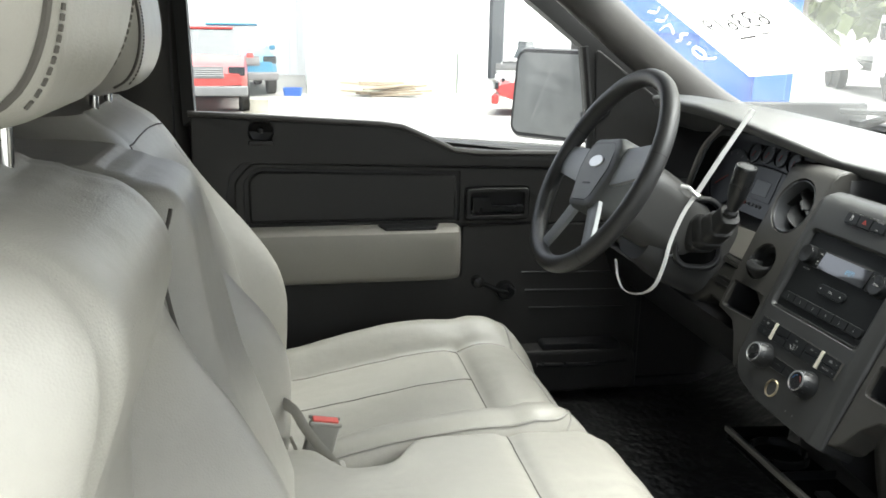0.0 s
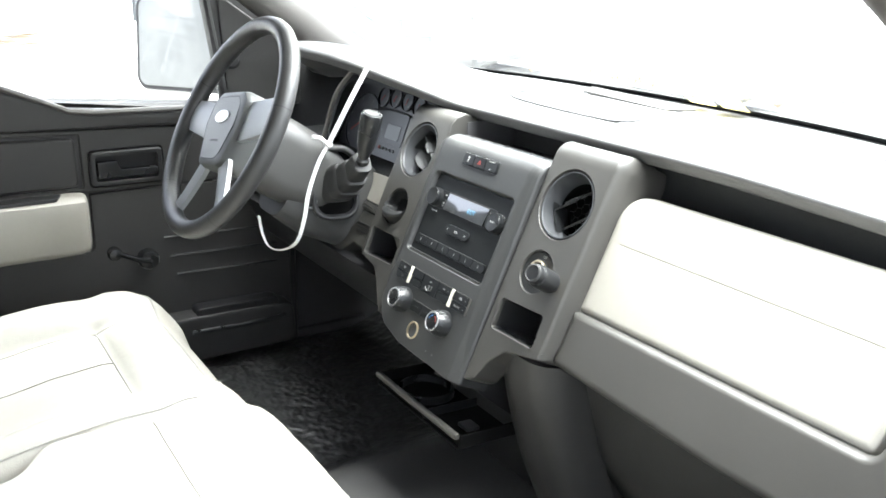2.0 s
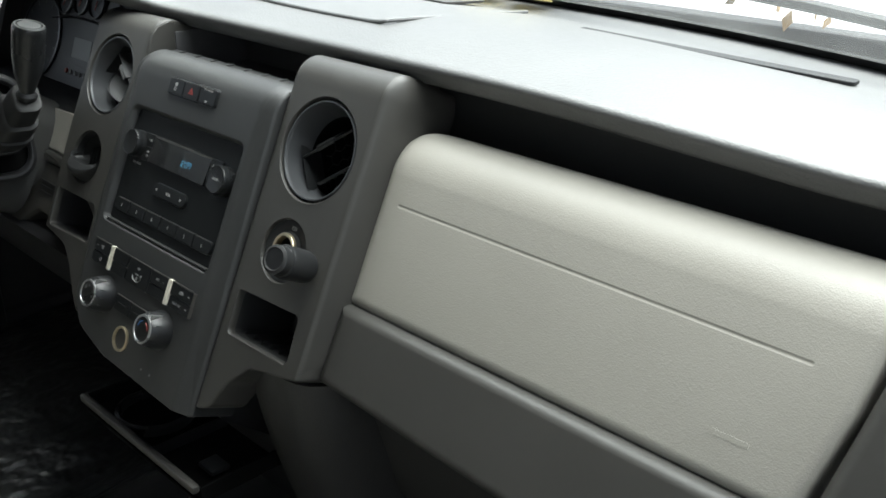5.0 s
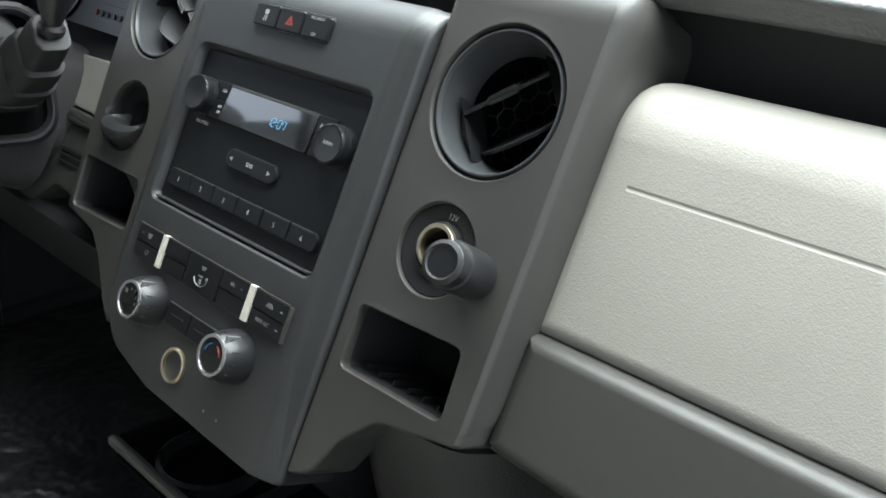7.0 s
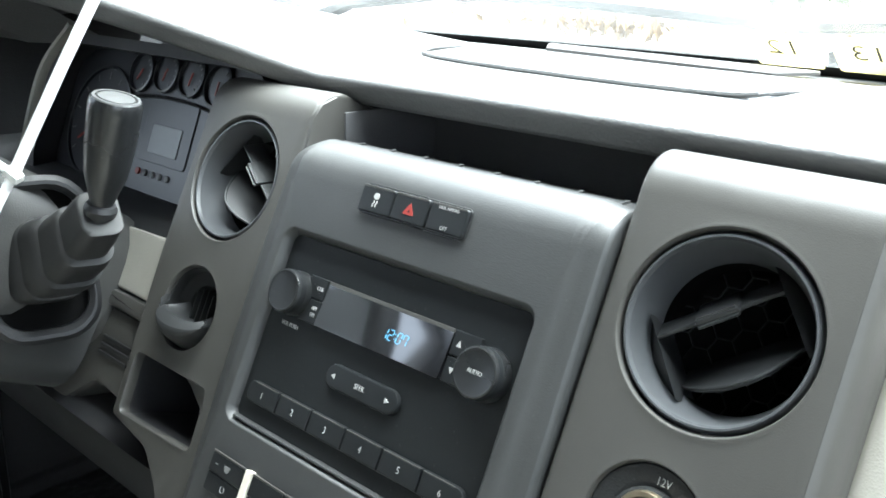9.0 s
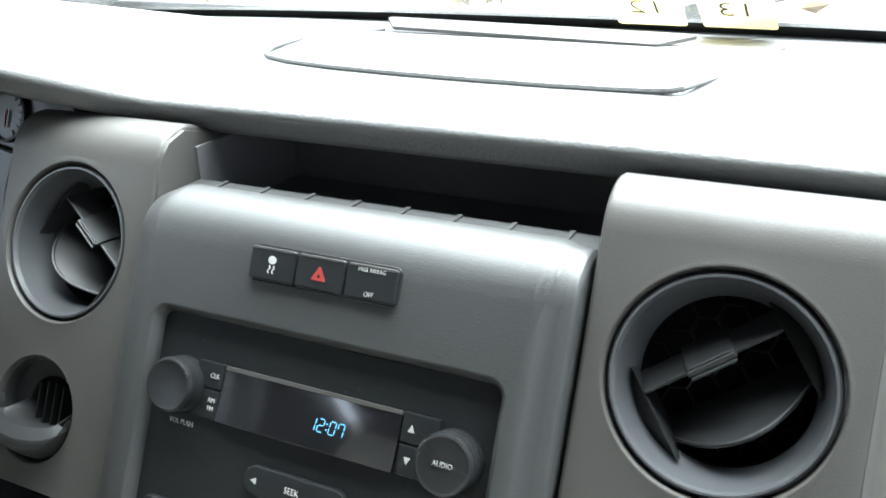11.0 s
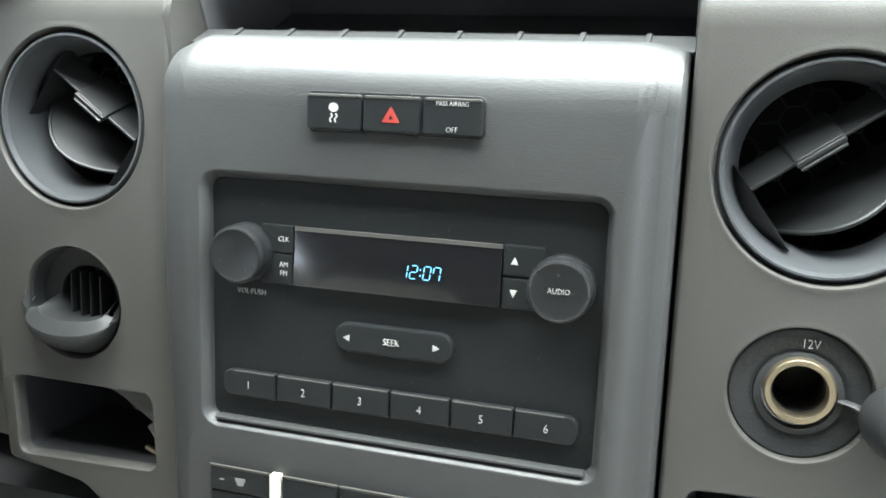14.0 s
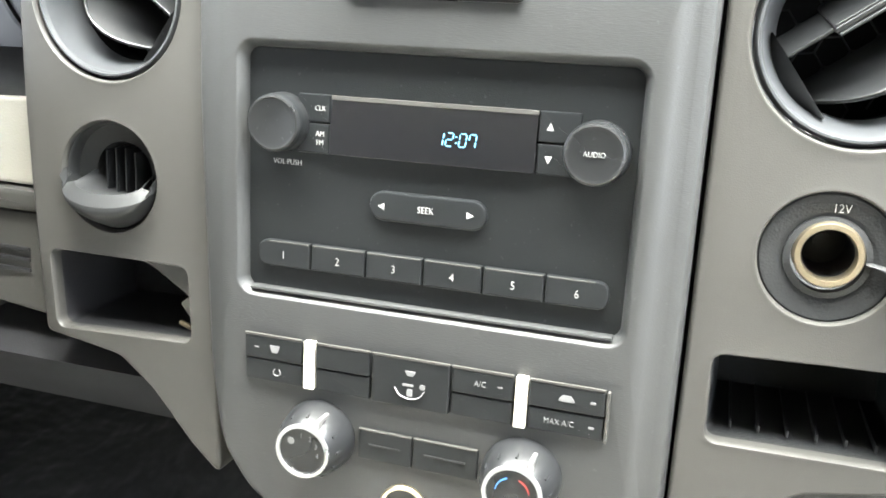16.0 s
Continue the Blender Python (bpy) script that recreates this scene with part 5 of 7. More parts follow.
hub = part("horn_pad", slab(rounded([(0.066, 0.044), (0.045, 0.062), (-0.045, 0.062), (-0.066, 0.044), (-0.070, 0.0), (-0.044, -0.076), (0.044, -0.076), (0.070, 0.0)], 0.022), -0.04, 0.012, 0.014), HORN, wheel, "grey moulded horn pad", m=WH)
SEAM = rounded([(0.052, 0.034), (0.038, 0.048), (-0.038, 0.048), (-0.052, 0.034), (-0.056, 0.0), (-0.034, -0.062), (0.034, -0.062), (0.056, 0.0)], 0.02)
part("pad_seam", tube([(x, y, 0.0112) for x, y in SEAM + SEAM[:1]], 0.0012, 6), BLACK, hub, m=WH)
part("emblem", slab(disc(0, 0.012, 0.026, 32, 0.0115), 0.011, 0.0145, 0.0015), SATINMETAL, hub, "plain oval badge", m=WH)
part("horn_mark", slab(rrect(0.03, 0.0035, 0.0015, 0, -0.03), 0.0118, 0.0126, 0.0003), DARK, hub, m=WH)

gear = thing("gear_lever", (-0.30, -0.02, 1.25), "black column gear lever with a pleated rubber boot", "gear lever")
G0, G1 = Vector((-0.245, -0.001, 1.314)), Vector((-0.224, 0.007, 1.396))
ax = (G1 - G0).normalized()
gm = Matrix.Translation(G0) @ ax.to_track_quat("Z", "Y").to_matrix().to_4x4() @ Matrix.Diagonal((1.12, 1.12, 0.82, 1))
part("stem", lathe([(0.0075, -0.03), (0.007, 0.0), (0.0095, 0.012), (0.0135, 0.03), (0.0155, 0.055), (0.0162, 0.086), (0.0162, 0.094), (0.0150, 0.098), (0.0138, 0.0985)], 32), SATIN, gear, "tapered black lever grip", m=gm)
part("end_button", lathe([(0.0150, 0.0972), (0.0142, 0.0990), (0.0127, 0.0990), (0.0124, 0.0964), (0.0112, 0.0964), (0.0108, 0.0990), (0.001, 0.0996)], 32), STACK, gear, "grey end button", m=gm)
collar_m = gm @ pose(0, 0, -0.004)
part("collar", lathe([(0.0095, -0.006), (0.0105, 0.0), (0.009, 0.004), (0.007, 0.005)], 24), BLACK, gear, m=collar_m)
B0, B1 = Vector((-0.318, -0.020, 1.258)), G0 - ax * 0.006
boot = []
face = Vector((0.93, -0.28, 0.22)).normalized()  # the opening looks out of the column's side
up = (Vector((0, 0, 1)) - face * face.z).normalized()
right_ = up.cross(face)
bq = Matrix((right_, up, face)).transposed().to_4x4()
for k in range(16):
    fold, step = divmod(k, 4)  # four overlapping folds, each wide at its foot and tucked in at its top
    t = (fold + (0, 0.55, 0.92, 0.97)[step]) / 4
    size = (0.027, 0.0245, 0.021, 0.0165)[fold] * (1.0, 1.0, 0.95, 0.80)[step]
    p = B0.lerp(B1, t) + Vector((0, 0, -0.010 * math.sin(math.pi * t)))
    lean_in = bq.to_3x3() @ Matrix.Rotation(radians(-38 * t), 3, "X")
    boot.append([tuple(p + lean_in @ Vector((x, y, 0))) for x, y in rrect(size * 1.9, size * 2.5, size * 0.6, 0, 0, 4)])
part("boot", loft(boot), RUBBER, gear, "pleated black rubber boot", sharp=50)
bb = Matrix.Translation(B0 + face * 0.006) @ bq
# near-black plate for the shade round the boot's foot
part("boot_well", slab(rrect(0.070, 0.112, 0.024), -0.012, -0.008, 0.001), VOID, gear, m=bb)
part("boot_frame", panel(rrect(0.084, 0.130, 0.03), [rrect(0.066, 0.108, 0.022)], front=0.004, edge=((0, -0.03), (0, -0.004), (0.004, 0)), hole_edge=((0.004, 0), (0, -0.004), (0, -0.01))), BLACK, gear, "black boot frame", m=bb)

# long cable tie through the ignition ring
tie = thing("cable_tie", (-0.33, -0.06, 1.23), "long white nylon cable tie looped through the ignition ring", "cable tie")
X = Vector((-0.310, -0.034, 1.329))
part("tail", tube([(-0.272, 0.034, 1.478), (-0.291, 0.0, 1.405), tuple(X)], 0.0042, 8, 0.3), WHITE, tie)
part("loop", tube(curve([tuple(X), (-0.315, -0.052, 1.295), (-0.317, -0.070, 1.245), (-0.320, -0.078, 1.20), (-0.338, -0.086, 1.155), (-0.38, -0.096, 1.130), (-0.43, -0.101, 1.122), (-0.47, -0.098, 1.135), (-0.497, -0.094, 1.164)], 6), 0.0036, 8, 0.35), WHITE, tie)
part("lock_head", box(0.014, 0.009, 0.008, 0.002), WHITE, tie, m=Matrix.Translation(X) @ pose(0, 0, 0, 20, 35, 30))
part("stub", tube([tuple(X), (-0.314, -0.046, 1.341), (-0.326, -0.056, 1.342)], 0.003, 6, 0.4), WHITE, tie)

# ---- driver's door ----
door = thing("door_1", (-0.76, -0.4, 0.76), "closed driver's door, charcoal trim with stone beige armrest", "door", kind="structure")
belt_line = [(-0.875, 1.423), (-0.82, 1.421), (-0.50, 1.402), (-0.455, 1.396), (-0.40, 1.372), (-0.345, 1.346), (-0.30, 1.34), (0.10, 1.335)]
skin = rounded([(0.10, 0.76), *belt_line[::-1], (-0.875, 0.76)], [0.02, 0, 0, 0.03, 0.03, 0.03, 0.03, 0, 0, 0.02])
part("door_skin", panel(skin, [disc(-0.7375, 1.389, 0.0255, 28), rrect(0.13, 0.062, 0.006, -0.25, 1.232)], front=-0.012, edge=((0, -0.06), (0, -0.006), (0.003, -0.001), (0.008, 0)), hole_edge=((0.001, 0), (0, -0.001), (0, -0.02))), BLACK, door, "dark door base panel", m=DOOR)
upper_hole = disc(-0.7375, 1.389, 0.0245, 28)
upper = rounded([(0.09, 1.302), (0.09, 1.333), (-0.30, 1.338), (-0.345, 1.344), (-0.40, 1.370), (-0.455, 1.394), (-0.50, 1.400), (-0.872, 1.421), (-0.872, 1.10), (-0.835, 1.10), (-0.80, 1.30), (-0.775, 1.325)], [0.004, 0.008, 0.02, 0.03, 0.03, 0.03, 0.02, 0.01, 0.01, 0.02, 0.03, 0.02])
part("belt_trim", panel(upper, [upper_hole], edge=((0, -0.05), (0, -0.006), (0.0015, -0.002), (0.005, 0))), DOORTRIM, door, "charcoal grained belt trim", m=DOOR)
part("belt_ledge", tube([(y, z + 0.002, -0.004) for y, z in belt_line], 0.008, 8, 0.8), PILLAR, door, m=DOOR)
mid = rounded([(-0.34, 1.200), (-0.34, 1.296), (-0.745, 1.308), (-0.765, 1.29), (-0.765, 1.200)], [0.012, 0.012, 0.03, 0.02, 0.012])
part("insert_panel", panel(mid, front=-0.004, edge=((0, -0.02), (0, -0.005), (0.003, -0.001), (0.006, 0))), DOORTRIM, door, "charcoal insert panel", m=DOOR)
part("insert_frame", panel(rounded([(0.09, 1.1865), (0.09, 1.2975), (-0.76, 1.3255), (-0.793, 1.285), (-0.793, 1.1865)], [0.004, 0.004, 0.04, 0.03, 0.004]), [rounded([(-0.333, 1.197), (-0.333, 1.3015), (-0.75, 1.314), (-0.773, 1.285), (-0.773, 1.197)], [0.003, 0.003, 0.03, 0.02, 0.003]), rrect(0.138, 0.070, 0.008, -0.25, 1.232)], front=-0.006, edge=((0, -0.02), (0, -0.003), (0.003, 0)), hole_edge=((0.003, 0), (0, -0.003), (0, -0.012))), DOORTRIM, door, m=DOOR)
# armrest: a rounded beige bolster with a grab slot in its top
arm_rings = []
for y, sc in ((-0.80, 0.75), (-0.79, 0.95), (-0.74, 1.0), (-0.40, 1.0), (-0.355, 0.97), (-0.34, 0.86), (-0.334, 0.6)):
    arm_rings.append([(y, 1.135 + (b - 1.135) * (0.75 + 0.25 * sc), -0.01 + c * sc) for c, b in ((0, 1.073), (0.03, 1.071), (0.052, 1.078), (0.064, 1.092), (0.068, 1.13), (0.068, 1.165), (0.062, 1.183), (0.05, 1.190), (0.03, 1.192), (0, 1.191))])
arm = part("armrest", loft(arm_rings), BEIGE, door, "stone beige padded armrest", m=DOOR)
part("grab_slot", slab(rounded([(-0.51, 0.012), (-0.375, 0.012), (-0.39, 0.05), (-0.495, 0.05)], 0.008), -0.004, 0.0025, 0.001), BLACK, arm, "dark grab slot", m=Matrix(((0, 1, 0, -0.795), (1.052, 0, 0, 0.002), (0, 0, 1, 1.1765), (0, 0, 0, 1))))
# inner door handle
hb = part("handle_bezel", panel(rrect(0.136, 0.068, 0.008, -0.25, 1.232), [rrect(0.118, 0.05, 0.006, -0.25, 1.232)], front=0.002, edge=((0, -0.012), (0, -0.002), (0.002, 0)), hole_edge=((0.001, 0), (0, -0.001), (0, -0.02))), BLACK, door, "black handle bezel", m=DOOR)
part("bezel_well", slab(rrect(0.12, 0.052, 0.006, -0.25, 1.232), -0.024, -0.018, 0.001), BLACK, hb, m=DOOR)
part("handle_lever", slab(rounded([(-0.192, 1.213), (-0.192, 1.228), (-0.262, 1.229), (-0.268, 1.246), (-0.305, 1.246), (-0.305, 1.213)], 0.004), -0.012, 0.003, 0.003), SATIN, hb, "black pull lever", m=DOOR)
# window crank
crank = part("window_crank", tube(curve([(-0.227, 1.037, 0.018), (-0.25, 1.045, 0.026), (-0.29, 1.066, 0.030)], 5), 0.009, 10, 0.6), SATIN, door, "black window crank", m=DOOR)
part("hub", lathe([(0.021, 0), (0.021, 0.014), (0.018, 0.022), (0.001, 0.024)], 28), SATIN, crank, m=DOOR @ pose(-0.227, 1.037, -0.005))
part("knob", lathe([(0.009, 0.024), (0.0125, 0.03), (0.014, 0.045), (0.011, 0.054), (0.001, 0.056)], 24), SATIN, crank, m=DOOR @ pose(-0.298, 1.070, 0.0))
# lock recess and pull
lk = part("lock_recess", lathe([(0.0262, 0.0005), (0.0252, 0.0016), (0.0240, 0.0), (0.0225, -0.022), (0.0002, -0.026)], 28, False), BLACK, door, "deep dark lock recess", m=DOOR @ pose(-0.7375, 1.389, 0.001))
part("lock_pull", lathe([(0.006, -0.022), (0.0065, -0.004), (0.005, 0.0), (0.001, 0.001)], 18), SATIN, lk, m=DOOR @ pose(-0.7375, 1.392, 0.0))
part("recess_lip", slab(rrect(0.050, 0.011, 0.005, -0.7375, 1.3665), -0.010, 0.008, 0.004), DOORTRIM, lk, m=DOOR)
# lower door: ribs, map pocket and its cup hollow
low = part("lower_panel", panel(rounded([(0.085, 0.79), (0.085, 1.184), (-0.325, 1.184), (-0.325, 1.068), (-0.86, 1.066), (-0.86, 0.79)], [0.04, 0.006, 0.006, 0.01, 0.01, 0.03]), front=-0.006, edge=((0, -0.02), (0, -0.004), (0.003, 0))), DOORTRIM, door, "charcoal lower door panel", m=DOOR)
for k in range(3):
    part("rib", tube([(-0.19 + 0.01 * k, 1.075 - 0.042 * k, -0.004), (0.05, 1.068 - 0.042 * k, -0.004)], 0.004, 8, 0.6), BLACK, low, m=DOOR)
pk = part("map_pocket", panel(rounded([(0.075, 0.80), (0.07, 0.90), (-0.16, 0.905), (-0.60, 0.90), (-0.66, 0.80)], 0.03), front=0.045, edge=((0, -0.05), (0, -0.012), (0.004, -0.003), (0.012, 0))), DOORTRIM, door, "charcoal map pocket", m=DOOR)
part("pocket_hollow", slab(rounded([(0.04, 0.87), (0.035, 0.915), (-0.145, 0.918), (-0.15, 0.87)], 0.01), 0.0, 0.038, 0.004), BLACK, pk, m=DOOR)
part("pocket_rim", tube([(-0.16, 0.872, 0.047), (-0.05, 0.868, 0.049), (0.045, 0.87, 0.047)], 0.005, 8), SATIN, pk, m=DOOR)

# window frame, glass and the sail panel
frame_in = [(-0.862, 1.42), (-0.872, 1.86), (-0.47, 1.86), (-0.075, 1.562), (-0.042, 1.33)]
frame_out = [(-0.885, 1.40), (-0.90, 1.90), (-0.46, 1.90), (0.13, 1.45), (0.13, 1.33)]
part("window_frame", loft([[(a[0], a[1], z) for a in frame_out] for z in (-0.05, -0.01)] + [[(a[0], a[1], z) for a in frame_in] for z in (-0.005, -0.05)], cap=False), RUBBER, door, "black window frame and run channel", m=DOOR)
part("sail_panel", slab(rounded([(0.12, 1.332), (0.12, 1.44), (-0.052, 1.565), (-0.04, 1.332)], 0.01), -0.02, 0.0, 0.006), DOORTRIM, door, "dark sail panel behind the mirror", m=DOOR)
part("front_post", tube([(-0.078, 1.565, 0.0), (-0.046, 1.335, 0.0)], 0.011, 8, 0.8), BLACK, door, "black window post", m=DOOR)
part("speaker_knob", lathe([(0.016, 0), (0.016, 0.006), (0.012, 0.010), (0.001, 0.011)], 20), BLACK, door, m=DOOR @ pose(-0.03, 1.43, 0.0))
pane = part("pane", slab([(-0.045, 1.33), (-0.075, 1.56), (-0.47, 1.86), (-0.87, 1.86), (-0.86, 1.40)], -0.034, -0.030, 0.0005), PANE, door, "clear side glass", m=DOOR)
pane.visible_shadow = False
part("glass_tag", slab(rrect(0.05, 0.028, 0.002, -0.745, 1.437), -0.0295, -0.029, 0.0002), glass("pale_film", (0.96, 0.95, 0.9), 0.8), pane, m=DOOR)
part("outer_panel", slab([(0.14, 0.62), (0.14, 1.33), (-0.87, 1.40), (-0.88, 0.62)], -0.16, -0.13, 0.01), BODY, door, "white outer door skin", m=DOOR)

# outside mirror
mir = thing("door_mirror", (-1.06, -0.05, 1.36), "large black door mirror with dusty glass", "mirror")
MM = Matrix.Translation((-1.131, -0.042, 1.431)) @ pose(0, 0, 0, 84, 0, 38) @ Matrix.Scale(1.05, 4)
part("housing", loft([[(x, y, z) for x, y in rrect(w, h, 0.03)] for z, w, h in ((0.0, 0.225, 0.215), (-0.012, 0.235, 0.225), (-0.06, 0.225, 0.21), (-0.09, 0.17, 0.15))]), BLACK, mir, "black mirror shell", m=MM)
part("mirror_glass", slab(rrect(0.208, 0.198, 0.022), -0.002, 0.003, 0.001), MIRRORGLASS, mir, "dusty streaked mirror glass", m=MM)
part("arm", tube([(-1.07, 0.03, 1.39), (-0.93, 0.06, 1.36), (-0.82, 0.07, 1.35)], 0.022, 10), BLACK, mir)

# passenger's grab handle on the A-pillar
gh = thing("grab_handle", (0.74, -0.1, 1.53), "taupe moulded grab handle on the passenger pillar", "grab handle")
part("bar", tube(curve([(0.715, -0.26, 1.675), (0.718, -0.17, 1.628), (0.722, -0.10, 1.585), (0.728, -0.05, 1.552), (0.740, -0.012, 1.532), (0.760, 0.01, 1.524), (0.785, 0.025, 1.520), (0.82, 0.03, 1.518)], 6), 0.0155, 14, 1.1), HANDLE, gh)
part("end_block", tube(curve([(0.805, 0.045, 1.500), (0.822, 0.025, 1.54), (0.835, -0.03, 1.60)], 5), [0.022, 0.021, 0.02, 0.019, 0.018, 0.018, 0.018, 0.018, 0.018, 0.018, 0.02], 12, 1.3), HANDLE, gh)

def settle(things, m):
    """Moves finished things, with all their parts, by m."""
    for ob in things:
        for o in ob.children_recursive:
            o.data.transform(m)
        ob.matrix_basis = Matrix.Translation(m @ ob.matrix_basis.translation)
        for o in ob.children:
            o.matrix_parent_inverse = ob.matrix_basis.inverted()
    return things


# ---- seats ----
def ease(table, z):
    """Reads a smooth value from (height, value) steps."""
    for k in range(1, len(table)):
        if z <= table[k][0] or k == len(table) - 1:
            (z0, v0), (z1, v1) = table[k - 1], table[k]
            t = min(1, max(0, (z - z0) / (z1 - z0)))
            return v0 + (v1 - v0) * t


BACKS = {  # wing and insert profiles of each backrest: (height, y)
    "driver": ([(0.90, -0.745), (0.985, -0.734), (1.069, -0.729), (1.12, -0.739), (1.163, -0.760), (1.221, -0.802), (1.299, -0.866), (1.364, -0.912), (1.422, -0.945), (1.455, -0.975), (1.475, -1.03)],
               [(0.90, -0.785), (1.06, -0.795), (1.2, -0.83), (1.32, -0.878), (1.38, -0.912), (1.422, -0.945), (1.455, -0.975), (1.475, -1.03)]),
    "passenger": ([(0.90, -0.70), (1.05, -0.712), (1.15, -0.738), (1.254, -0.787), (1.30, -0.818), (1.339, -0.838), (1.375, -0.852), (1.43, -0.868), (1.475, -0.892), (1.505, -0.93), (1.515, -0.99)],
                  [(0.90, -0.80), (1.06, -0.83), (1.2, -0.868), (1.297, -0.868), (1.353, -0.846), (1.395, -0.832), (1.431, -0.822), (1.455, -0.826), (1.48, -0.842), (1.502, -0.872), (1.512, -0.91), (1.515, -0.99)]),
    "centre": ([(0.90, -0.715), (1.0, -0.735), (1.1, -0.768), (1.2, -0.80), (1.31, -0.826), (1.366, -0.833), (1.41, -0.842), (1.435, -0.856), (1.448, -0.885), (1.456, -0.94), (1.458, -1.0)],) * 2,
}


def back_front(which, cx, w, a, z):
    """A point of a backrest's front, a from -1 to 1 across it."""
    wing, insert = BACKS[which]
    def even(tab):
        return sum(ease(tab, z + d) for d in (-0.02, -0.01, 0, 0.01, 0.02)) / 5
    e = abs(a)
    e0 = 0.38 + 0.20 * smooth(z, 1.02, 1.40)
    g = smooth(e, e0, e0 + 0.24) if which != "centre" else 0
    y = even(insert) + (even(wing) - even(insert)) * g
    top = max(0.0, (z - 1.33) / 0.175)
    hw = w / 2 * (1 - 0.10 * smooth(z, 1.2, 1.47)) * math.sqrt(max(0.05, 1 - 0.45 * top**3))
    y -= 0.080 * max(0, (e - 0.74) / 0.26) ** 2.3 if which != "centre" else 0.17 * max(0, (e - 0.50) / 0.50) ** 2
    y -= (0.009 if which == "passenger" else 0.005) * math.exp(-(((e - e0) / 0.045) ** 2)) * (which != "centre")
    if which == "centre":
        y -= 0.004 * math.exp(-(((a - 0.755) / 0.04) ** 2))
    y += 0.0026 * noise.noise(Vector((a * 2.2 + cx * 9, z * 9, 3))) + 0.0006 * noise.noise(Vector((a * 7 + cx * 7, z * 18, 7)))
    return Vector((cx + a * hw, y, z))


def back_ring(which, cx, w, z, n=56):
    front = [tuple(back_front(which, cx, w, -1 + 2 * i / n, z)) for i in range(n + 1)]
    yr = min(-0.92 - 0.42 * (z - 1.05), min(p[1] for p in front) - 0.03)
    hw = front[-1][0] - cx
    return front + [(cx + a * hw, yr - 0.012 * (1 - a * a), z) for a in (0.97, 0.6, 0.2, -0.2, -0.6, -0.97)]


def seat(name, which, cx, w, zc, label, cross=0.70, head=None):
    st = thing(name, (cx, -0.55, FLOOR_Z), label, "car seat", "front seats")
    z1 = {"driver": 1.474, "passenger": 1.514, "centre": 1.457}[which]
    levels = [0.90 + (z1 - 0.90) * math.sin(math.pi / 2 * k / 52) ** 0.9 if k else 0.90 for k in range(53)]
    part("backrest", loft([back_ring(which, cx, w, z) for z in levels]), LEATHER, st, "stone grey leather backrest with bolsters", sharp=75)
    lines = []
    if which == "centre":  # twin stitched seam down the flank
        lines += [[back_front(which, cx, w, (0.72 + d) * (0.80 + 0.20 * smooth(z, 1.450, 1.36)), z) for z in [1.41 - 0.32 * k / 50 for k in range(51)]] for d in (0.0, 0.07)]
    else:
        for s in (-1, 1):
            lines += [[back_front(which, cx, w, s * (0.38 + 0.20 * smooth(z, 1.02, 1.40)), z) for z in [1.39 - 0.38 * k / 44 for k in range(45)]]]
        lines += [[back_front(which, cx, w, -0.8 + 1.6 * k / 40, 1.43 - 0.01 * (k / 20 - 1) ** 2) for k in range(41)]] if which == "driver" else []
    # thread plus seam shade; the centre's thicker lines darken its valley
    for pts in lines:
        part("seam", tube([p + Vector((0, 0.0003, 0)) for p in pts], 0.0013 if which != "centre" else 0.0024, 6), THREAD, st, "stitched seam")
    bolster = 0.044 if head else 0.0
    reach = 0.575 if head else 0.612

    # cushion: a crowned block with bolsters, a front roll and pressed seams
    def cush(u, v):
        a, t = 2 * u - 1, v
        hw = w / 2 * (1 - 0.07 * smooth(t, 0.75, 1.0))
        e = abs(a)
        x = a * hw
        if not head and a < 0:  # the hollow that leaves room for the buckles
            x += 0.085 * e * math.exp(-(((-0.80 + reach * t + 0.625) / 0.062) ** 4))
        z = zc - 0.050 * (1 - smooth(t, 0.0, cross + 0.08)) * bool(head) + 0.006 * math.sin(math.pi * t)
        z += bolster * smooth(e, 0.52, 0.80) * (0.5 + 0.5 * math.sin(math.pi * min(1, t * 1.15))) + 0.012 * smooth(t, cross, cross + 0.10) * bool(head)
        z -= 0.10 * max(0, (e - 0.82) / 0.18) ** 2.2 + 0.085 * max(0, (t - 0.82) / 0.18) ** 2.2
        inside = 1 - smooth(e, 0.53, 0.62) if head else 1
        z -= 0.007 * math.exp(-(((e - 0.55) / 0.045) ** 2)) * (1 - smooth(t, 0.86, 0.96)) * bool(head)
        z -= 0.007 * math.exp(-(((t - cross) / 0.022) ** 2)) * inside
        z -= 0.003 * math.exp(-((a / 0.04) ** 2)) * (1 - smooth(t, cross - 0.05, cross)) * bool(head)
        z += 0.0032 * noise.noise(Vector((cx + a * 2, t * 5, 1))) + 0.0012 * noise.noise(Vector((cx + a * 8, t * 14, 5)))
        z += 0.0020 * noise.noise(Vector((a * 5, t * 40, 9))) * smooth(e, 0.6, 0.8) * smooth(t, 0.6, 0.8)
        return Vector((cx + x, -0.80 + reach * t, z))

    cu = part("cushion", sheet(cush, 72, 72), LEATHER, st, "stone grey leather cushion", sharp=75)
    depth = 0.52
    base = [[(cx + x + (0.03 if not head else 0), -0.525 + y, z) for x, y in rrect((w - (0.06 if not head else 0)) * k, depth * k, 0.04)] for z, k in ((FLOOR_Z + 0.02, 0.86), (FLOOR_Z + 0.10, 0.9), (zc - 0.13, 0.985), (zc - 0.078, 0.975))]
    # the skirt's shade comes from the darker leather copy
    part("cushion_base", loft(base), LEATHER_SIDE, st, "seat base skirt, grey leather darkened as shade")
    lift = Vector((0, 0, 0.0004))
    wide = 0.275 if head else 0.44
